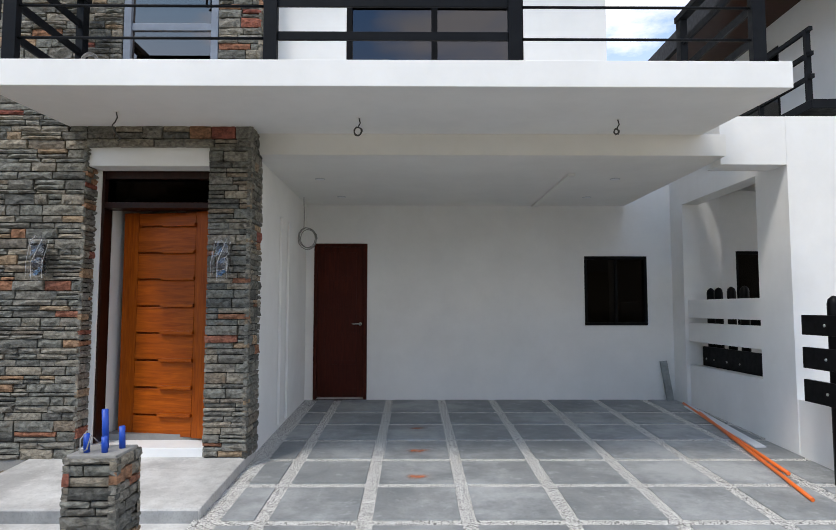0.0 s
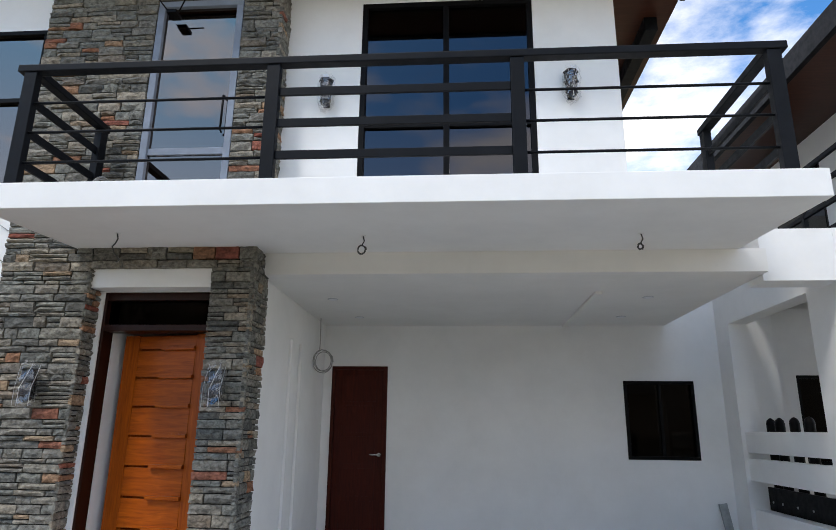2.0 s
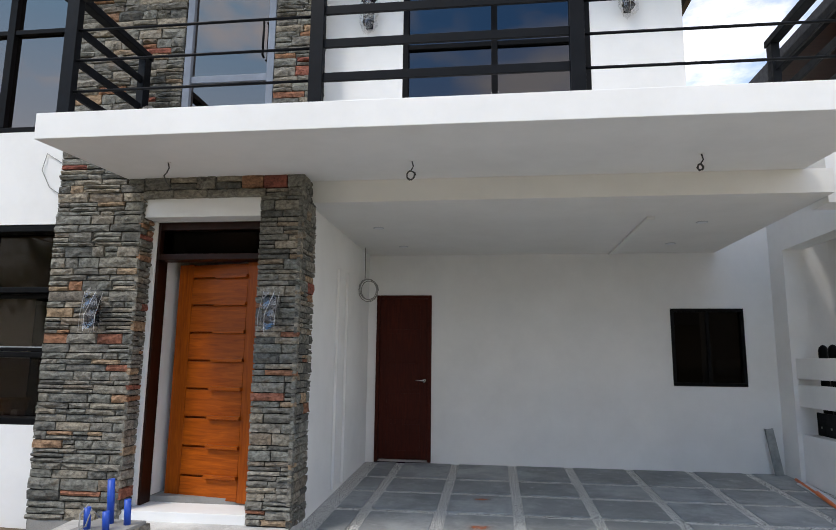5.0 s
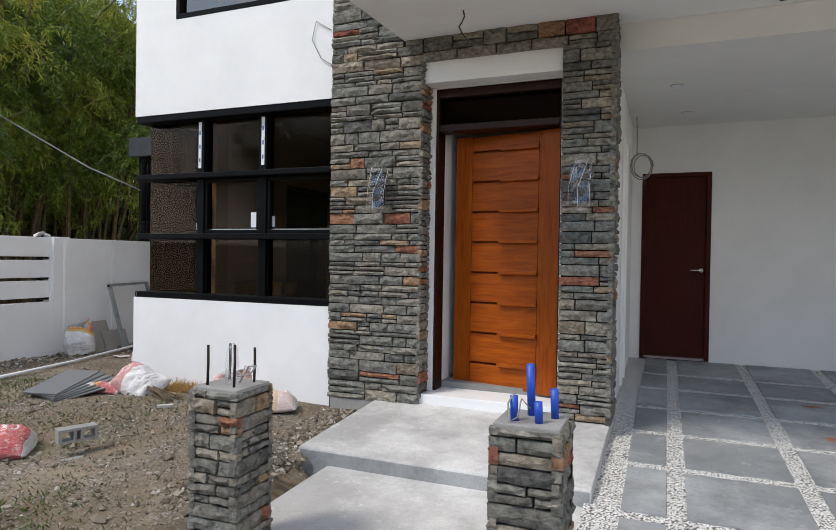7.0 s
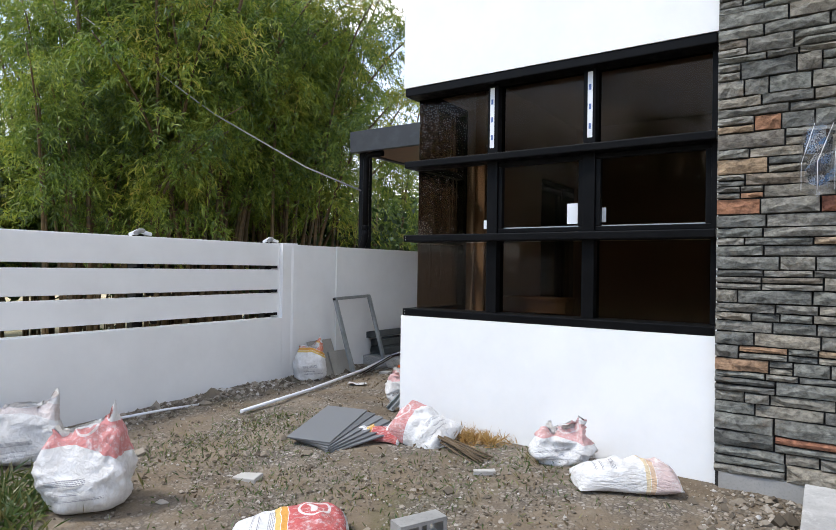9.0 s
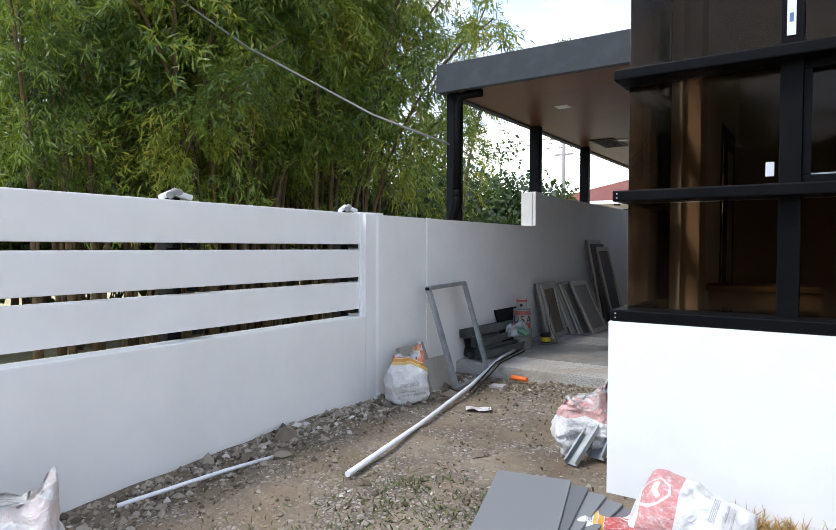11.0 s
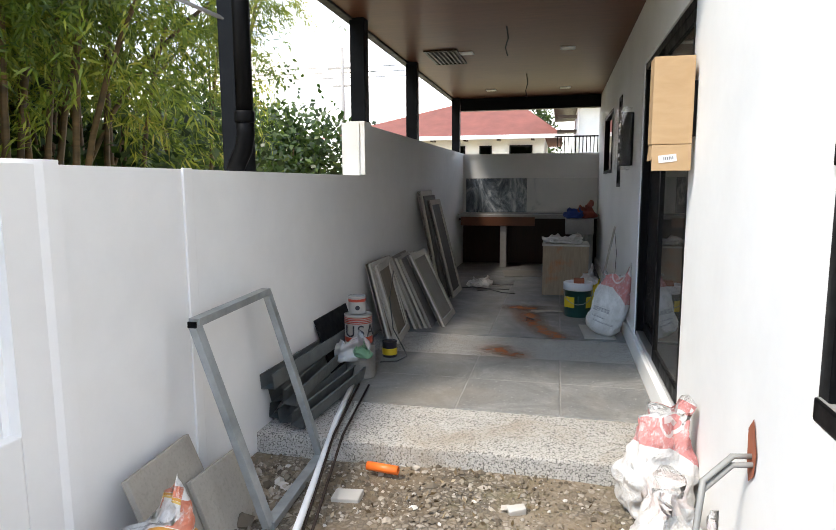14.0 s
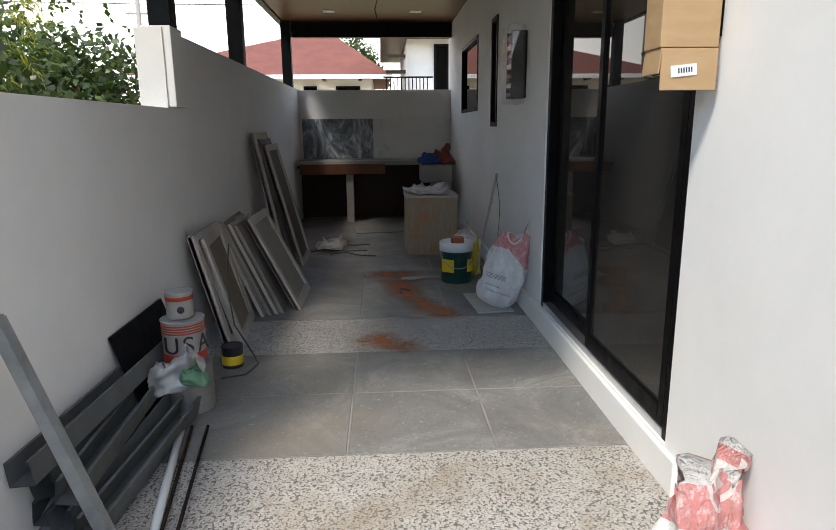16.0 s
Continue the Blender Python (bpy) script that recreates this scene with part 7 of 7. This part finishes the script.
def bamboo_clump(seed, culms=17, height=7.5, spread=1.2, per=24, lean=(0.0, 0.0)):
    rs = np.random.RandomState(seed)
    b = thing("bamboo", "tall dense bamboo clump with drooping yellow-green leaves", "bamboo", group="bamboo grove")
    P, D = [], []
    for c in range(culms):
        a, r = rs.uniform(0, 2 * math.pi), spread * math.sqrt(rs.uniform(0.02, 1))
        base = np.array([r * math.cos(a) * 0.6, r * math.sin(a), 0.0])
        h = height * rs.uniform(0.62, 1.08)
        out = np.array([math.cos(a) + rs.normal() * 0.4 + lean[0], math.sin(a) + rs.normal() * 0.4 + lean[1], 0]) * rs.uniform(0.5, 1.7)
        ts = np.linspace(0, 1, 11)
        pts = np.array([base + out * t ** 2.2 + np.array([0, 0, h * (t - 0.16 * t ** 4)]) for t in ts])
        part("culm", tube([tuple(p) for p in pts], [0.032 * (1 - 0.8 * t) + 0.004 for t in ts], 6), CULM, b)
        for k in range(per):
            t = 0.41 + 0.59 * ((k + rs.uniform()) / per) ** 0.9
            p0 = np.array([np.interp(t, ts, pts[:, j]) for j in range(3)])
            th = rs.uniform(0, 2 * math.pi)
            for _ in range(4):
                th += rs.normal() * 0.35
                bl = rs.uniform(0.45, 1.15) * (1.15 - 0.45 * t)
                bd = np.array([math.cos(th), math.sin(th), rs.uniform(-0.05, 0.5)])
                n = rs.randint(26, 42)
                s = np.sort(rs.uniform(0.2, 1.0, n) ** 0.75)[:, None]
                q = p0 + bd * bl * s + np.array([0, 0, -0.75]) * bl * s ** 2.2 + rs.normal(size=(n, 3)) * 0.025
                d = bd * rs.uniform(0.15, 0.6, (n, 1)) + rs.normal(size=(n, 3)) * 0.5 + np.array([0, 0, -0.55])
                P.append(q), D.append(d / np.linalg.norm(d, axis=1)[:, None])
    ob = new("crown", leaves_mesh("crown", np.concatenate(P), np.concatenate(D), 0.118, 0.0092, BAMBOO_LEAF, rs))
    ob.parent = b
    return b


clumps = [bamboo_clump(11, 17, 7.6), bamboo_clump(12, 16, 8.6, 1.3), bamboo_clump(13, 18, 7.0, 1.2, 24), bamboo_clump(14, 14, 8.0, 1.1, 22, (0.5, 0.6)), bamboo_clump(15, 6, 7.2, 1.5, 15, (0.5, 0.3))]
spots = [(0, -10.7, 6.3, 20), (1, -10.9, 7.7, 0), (2, -10.6, 9.3, 140), (3, -10.9, 10.9, 0), (0, -12.6, 5.6, 200), (2, -11.2, 8.5, 75), (0, -11.4, 10.1, 160), (3, -11.6, 12.4, 40), (4, -11.8, 16.2, 0),  (1, -12.8, 7.0, 120), (0, -12.7, 8.7, 300),
         (1, -12.9, 10.3, 250), (0, -15.0, 6.2, 90), (1, -15.0, 8.8, 45)]
used = set()
for k, x, y, a in spots:
    s = 0.50 if y < 5.7 or x < -14 else 0.83 if y < 7.2 else 1.15
    m = pose(x - 1.9, y + 0.1, -0.12, 0, 0, a)
    if k in used:
        c = copy_thing(clumps[k], m)
    else:
        clumps[k].matrix_basis = m
        c = clumps[k]
        used.add(k)
    if s != 1.0:
        c.scale = (s, s, s)


def bush(x, y, r, h, seed, n=5000, mat=None, label="leafy bright green tree beyond the boundary wall"):
    rs = np.random.RandomState(seed)
    b = thing("tree", label, "tree", pose(x, y, -0.12))
    part("trunk", tube([(0, 0, 0), (0.05, 0, h * 0.35), (-0.05, 0.04, h * 0.7)], [0.10, 0.07, 0.03], 8), CULM, b)
    for k in range(5):
        a = k * 1.26 + rs.uniform(0, 0.5)
        part("limb", tube([(0.02, 0, h * 0.3), (r * 0.35 * math.cos(a), r * 0.35 * math.sin(a), h * 0.6), (r * 0.6 * math.cos(a), r * 0.6 * math.sin(a), h * 0.75)], [0.05, 0.035, 0.012], 6), CULM, b)
    cl = rs.normal(size=(60, 3)) * np.array([r * 0.42, r * 0.42, h * 0.17]) + np.array([0, 0, h * 0.68])
    p = cl[rs.randint(0, 60, n)] + rs.normal(size=(n, 3)) * 0.26 * r * 0.6
    d = rs.normal(size=(n, 3)) + np.array([0, 0, 0.2])
    ob = new("crown", leaves_mesh("crown", p, d / np.linalg.norm(d, axis=1)[:, None], 0.22, 0.07, mat or BUSH_LEAF, rs))
    ob.parent = b


bush(-15.6, 24.0, 2.0, 3.6, 51)
bush(-16.2, 19.0, 2.2, 3.4, 52)
bush(-8.6, 47.0, 1.6, 7.0, 54, 3500)
bush(-20.0, 26.0, 3.0, 5.0, 55)
for k, (x, y) in enumerate(((-15.6, 5.6), (-16.2, 7.6), (-15.6, 9.6), (-15.4, 11.4), (-15.0, 13.2))):
    bush(x, y, 2.2, 3.1, 71 + k, 5200, None, "low dark green thicket tree standing behind the bamboo")


def scatter(name, n, region, label, mats, size, sink=0.3, seed=3, density=None):
    """Loose angular stones as one object of many small uneven solids."""
    r2 = np.random.RandomState(seed)
    V, F = [], []
    base = np.array([(1, 0, 0), (-1, 0, 0), (0, 1, 0), (0, -1, 0), (0, 0, 1), (0, 0, -1), (0.6, 0.6, 0.5), (-0.6, 0.5, 0.5)])
    tris = ((4, 6, 7), (4, 0, 6), (6, 0, 2), (6, 2, 7), (7, 2, 1), (4, 7, 1), (4, 1, 3), (4, 3, 0), (5, 2, 0), (5, 1, 2), (5, 3, 1), (5, 0, 3))
    k = 0
    while k < n:
        x, y = r2.uniform(region[0], region[1]), r2.uniform(region[2], region[3])
        if density and r2.uniform() > density(x, y):
            continue
        s = size * r2.lognormal(0, 0.5)
        a = r2.uniform(0, 2 * math.pi)
        b = base * r2.uniform(0.6, 1.2, (8, 1)) * np.array([s, s * r2.uniform(0.5, 1), s * r2.uniform(0.5, 0.95)])
        b = b @ np.array([[math.cos(a), -math.sin(a), 0], [math.sin(a), math.cos(a), 0], [0, 0, 1]])
        V.append(b + np.array([x, y, yard_z(x, y) + s * 0.15]))
        F += [(t[0] + 8 * k, t[1] + 8 * k, t[2] + 8 * k) for t in tris]
        k += 1
    me = bpy.data.meshes.new(name)
    me.from_pydata(np.concatenate(V).tolist(), [], F)
    me.materials.append(mats)
    return tagged(new(name, me), label, "gravel", kind="stuff")


m = Mat("loose_stone", rough=0.9, spec=0.2)
m.color(m.ramp(m.island(), [(0.0, (0.085, 0.068, 0.050)), (0.4, (0.17, 0.140, 0.105)), (0.75, (0.28, 0.24, 0.19)), (0.94, (0.36, 0.32, 0.27)), (1.0, (0.52, 0.49, 0.45))]))
LOOSE = m.m


def yard_density(x, y):
    if -3.6 < x and y < 6:
        return 0.0
    if x > -6.5 and y > 5.8:
        return 0.0
    if -8.0 < x < -6.85 and 5.5 < y < 7.6:
        return 0.22
    return 1.0 if noise.noise((x * 0.8, y * 0.8, 9)) > -0.1 else 0.3


scatter("gravel", 24000, (-8.6, -3.4, 1.6, 8.15), "loose grey gravel scattered over the dirt yard", LOOSE, 0.0066, seed=4, density=yard_density)
scatter("rubble", 3000, (-8.64, -8.2, 2.5, 8.0), "dark broken rubble heaped along the fence foot", LOOSE, 0.017, seed=5, density=lambda x, y: 1.0 if x < -8.35 else 0.4)
scatter("rubble", 1600, (-4.0, -3.45, 3.6, 5.75), "pale broken stones beside the entrance slab", LOOSE, 0.014, seed=6)
scatter("rubble", 1100, (-8.5, -6.6, 7.5, 8.12), "coarse stones along the slab edge", LOOSE, 0.009, seed=7)
scatter("rubble", 110, (-8.0, -3.8, 2.6, 7.6), "larger loose stones on the dirt", LOOSE, 0.020, seed=8, density=yard_density)


def blades(name, label, n, spots, length, width, mat, seed, category):
    r2 = np.random.RandomState(seed)
    idx = r2.randint(0, len(spots), n)
    c = np.array(spots)[idx]
    xy = c[:, :2] + r2.normal(size=(n, 2)) * c[:, 2:3]
    z = np.array([yard_z(x, y) for x, y in xy])
    d = r2.normal(size=(n, 3)) * np.array([0.7, 0.7, 0.3]) + np.array([0, 0, 0.8])
    me = leaves_mesh(name, np.column_stack([xy, z]), d / np.linalg.norm(d, axis=1)[:, None], length, width, mat, r2)
    return tagged(new(name, me), label, category, kind="stuff")


blades("weeds", "dense green weeds at the edge of the yard", 1500, [(-7.15, 3.1, 0.16), (-7.4, 3.3, 0.2), (-7.6, 2.9, 0.25), (-7.0, 2.8, 0.2)], 0.16, 0.008, GRASS_LEAF, 1, "weeds")
blades("grass", "thin patchy grass in the dirt", 4200, [(-7.4, 4.3, 0.3), (-6.9, 4.7, 0.28), (-7.2, 5.2, 0.25), (-4.6, 3.3, 0.28), (-4.2, 3.0, 0.25), (-5.5, 4.6, 0.4), (-5.1, 5.4, 0.35), (-4.4, 2.6, 0.3), (-6.2, 4.2, 0.35)], 0.05, 0.004, GRASS_LEAF, 2, "grass")
blades("straw", "heap of dry orange straw against the wall", 420, [(-5.72, 5.72, 0.07), (-5.55, 5.75, 0.08)], 0.13, 0.004, STRAW, 3, "straw")
blades("debris", "dry leaves and chips scattered on the dirt", 700, [(-5.0, 5.3, 0.5), (-6.2, 4.6, 0.7), (-7.4, 6.8, 0.5), (-7.4, 7.8, 0.4)], 0.04, 0.008, LITTER, 4, "debris")
SCRAP = Mat("paper_scrap", (0.42, 0.40, 0.37), 0.8).m
for x, y, s, a in ((-5.23, 5.07, 0.06, 30), (-6.5, 4.3, 0.07, 10), (-5.9, 4.0, 0.05, 70), (-7.2, 7.75, 0.04, 20), (-8.0, 7.75, 0.07, 0), (-5.55, 3.25, 0.05, 15)):
    c = thing("rubble_chip", "pale broken plaster chip lying on the dirt", "rubble", pose(x, y, yard_z(x, y) + 0.008, 6, -4, a), group="plaster chips")
    bm = box(-s, s, -s * 0.6, s * 0.6, -0.012, 0.02)
    for v in bm.verts:
        v.co += Vector((noise.noise((v.co.x * 30 + x, y, 1)), noise.noise((x, v.co.y * 30, 2)), 0.4 * noise.noise((v.co.x * 30, v.co.y * 30, x)))) * s * 0.6
    part("chip", bevelled(bm, 0.006), SCRAP, c)

# ---- distance: houses, pole and wires ----
TERRA = Mat("red_roof", rough=0.75)
TERRA.co = TERRA.tc.outputs["Object"]
TERRA.color(TERRA.ramp(TERRA.noise(1.2, 7, 0.7), [(0.3, (0.12, 0.032, 0.022)), (0.7, (0.19, 0.052, 0.036))]))
TERRA = TERRA.m


def hip_roof(x0, x1, y0, y1, z0, z1, ridge0, ridge1, over=0.0):
    bm = bmesh.new()
    a = [bm.verts.new(p) for p in ((x0, y0, z0), (x1, y0, z0), (x1, y1, z0), (x0, y1, z0))]
    ym = (y0 + y1) / 2
    r = [bm.verts.new((ridge0, ym, z1)), bm.verts.new((ridge1, ym, z1))]
    for f in ((a[0], a[1], r[1], r[0]), (a[1], a[2], r[1]), (a[2], a[3], r[0], r[1]), (a[3], a[0], r[0]), (a[3], a[2], a[1], a[0])):
        bm.faces.new(f)
    return bm


h = thing("red_roof_house", "white house with a red hipped roof beyond the end wall", "house", pose(0, 0, 0))
part("wall", box(-18.0, -7.8, 35.5, 44.0, -0.2, 3.7), WHITE, h)
roof = part("roof", hip_roof(-19.2, -6.95, 34.6, 45.0, 3.72, 6.0, -12.0, -9.6), TERRA, h)
part("gutter", box(-19.25, -6.9, 34.55, 34.68, 3.55, 3.74, 0.02), FILM, roof)
for x, w in ((-16.2, 1.2), (-14.2, 1.4), (-11.9, 0.6), (-10.6, 0.6), (-8.9, 1.1)):
    win = part("window", box(x - w / 2, x + w / 2, 35.40, 35.49, 2.2, 3.3, 0.01), BLACK, h)
    part("pane", box(x - w / 2 + 0.08, x + w / 2 - 0.08, 35.385, 35.398, 2.28, 3.22), GLASS_REFLECT_DARK, win)
for k in range(7):
    part("rafter_end", box(-18.0 + 1.6 * k, -17.85 + 1.6 * k, 34.7, 35.4, 3.5, 3.7), DARK_WOOD, h)
h = thing("white_house", "white two-storey house with dark windows and balcony", "house", pose(0, 0, 0))
part("wall", box(-6.3, 2.0, 33.0, 42.0, -0.2, 6.2), WHITE, h)
part("roof", box(-7.4, 2.5, 32.0, 42.5, 5.0, 5.3, 0.02), BROWN_FRAME, h)
win = part("window", box(-5.2, -3.6, 32.9, 32.99, 2.6, 4.8, 0.01), BLACK, h)
for x in (-5.1, -4.55, -4.0):
    part("pane", box(x, x + 0.42, 32.88, 32.895, 2.7, 4.7), GLASS_REFLECT_DARK, win)
for k in range(12):
    part("baluster", box(-7.2 + 0.15 * k, -7.16 + 0.15 * k, 32.2, 32.24, 2.6, 3.4), BLACK, h)
part("handrail", box(-7.3, -5.3, 32.18, 32.26, 3.4, 3.46), BLACK, h)
part("balcony", box(-7.3, -5.3, 32.1, 33.0, 2.4, 2.6, 0.01), WHITE, h)
for z in (3.6, 4.2):
    part("bracket", box(-7.2, -6.4, 32.3, 33.0, z, z + 0.12), BROWN_FRAME, h)
POLE = Mat("pole_concrete", (0.28, 0.27, 0.26), 0.85).m
p = thing("utility_pole", "thin concrete utility pole with crossarm and wires", "utility pole", pose(-19.5, 40, -0.2))
part("pole", lathe([(0.16, 0), (0.10, 9.5)], 10), POLE, p)
part("crossarm", box(-0.9, 0.9, -0.05, 0.05, 8.3, 8.42, 0.01), POLE, p)
part("crossarm", box(-0.6, 0.6, -0.05, 0.05, 7.3, 7.4, 0.01), POLE, p)
for k in range(3):
    c = thing("overhead_wire", "thin overhead power line crossing the sky", "wire", group="overhead wires")
    part("line", tube([(-60, 38 + k, 7.9 + 0.3 * k), (-19.5 + 0.5 * k, 40, 7.6 + 0.3 * k), (30, 42 + k, 7.7 + 0.3 * k)], 0.022, 5), WIRE, c)
c = thing("stay_cable", "thin pale cable slung from the bamboo to the roof column", "cable")
part("line", tube([(-8.76, 8.18, 2.35), (-9.6, 7.9, 2.72), (-11.0, 7.4, 3.55), (-13.2, 6.6, 5.2)], 0.011, 6), GREYWIRE, c)
c = thing("house_wire", "thin grey wire looping on the upper white wall", "wire")
part("lead", tube([(-4.06, 5.84, 3.45), (-4.22, 5.835, 3.55), (-4.26, 5.835, 3.38), (-4.16, 5.835, 3.2), (-4.03, 5.835, 3.12)], 0.004, 6), GREYWIRE, c)

# ---- the far side of the street, which the panes mirror ----
TAN = plaster("tan_paint", (0.30, 0.25, 0.20), (0.24, 0.20, 0.16))
h = thing("street_house", "plain tan house across the street with a dark roof", "house")
part("wall", box(-16.0, 14.0, -24.0, -17.0, -0.3, 3.6), TAN, h)
part("roof", hip_roof(-17.0, 15.0, -25.0, -16.0, 3.6, 5.6, -12.0, 10.0), BROWN_FRAME, h)
for x in (-11.0, -5.0, 1.0, 7.0):
    win = part("window", box(x, x + 1.6, -17.0, -16.94, 1.0, 2.3, 0.01), BLACK, h)
for k, (x, y, r, hh) in enumerate(((-9.0, -13.0, 3.6, 6.8), (-3.0, -14.0, 3.2, 5.6), (4.5, -14.5, 3.2, 6.0), (-15.0, -11.0, 3.8, 7.2))):
    bush(x, y, r, hh, 61 + k, 9000)
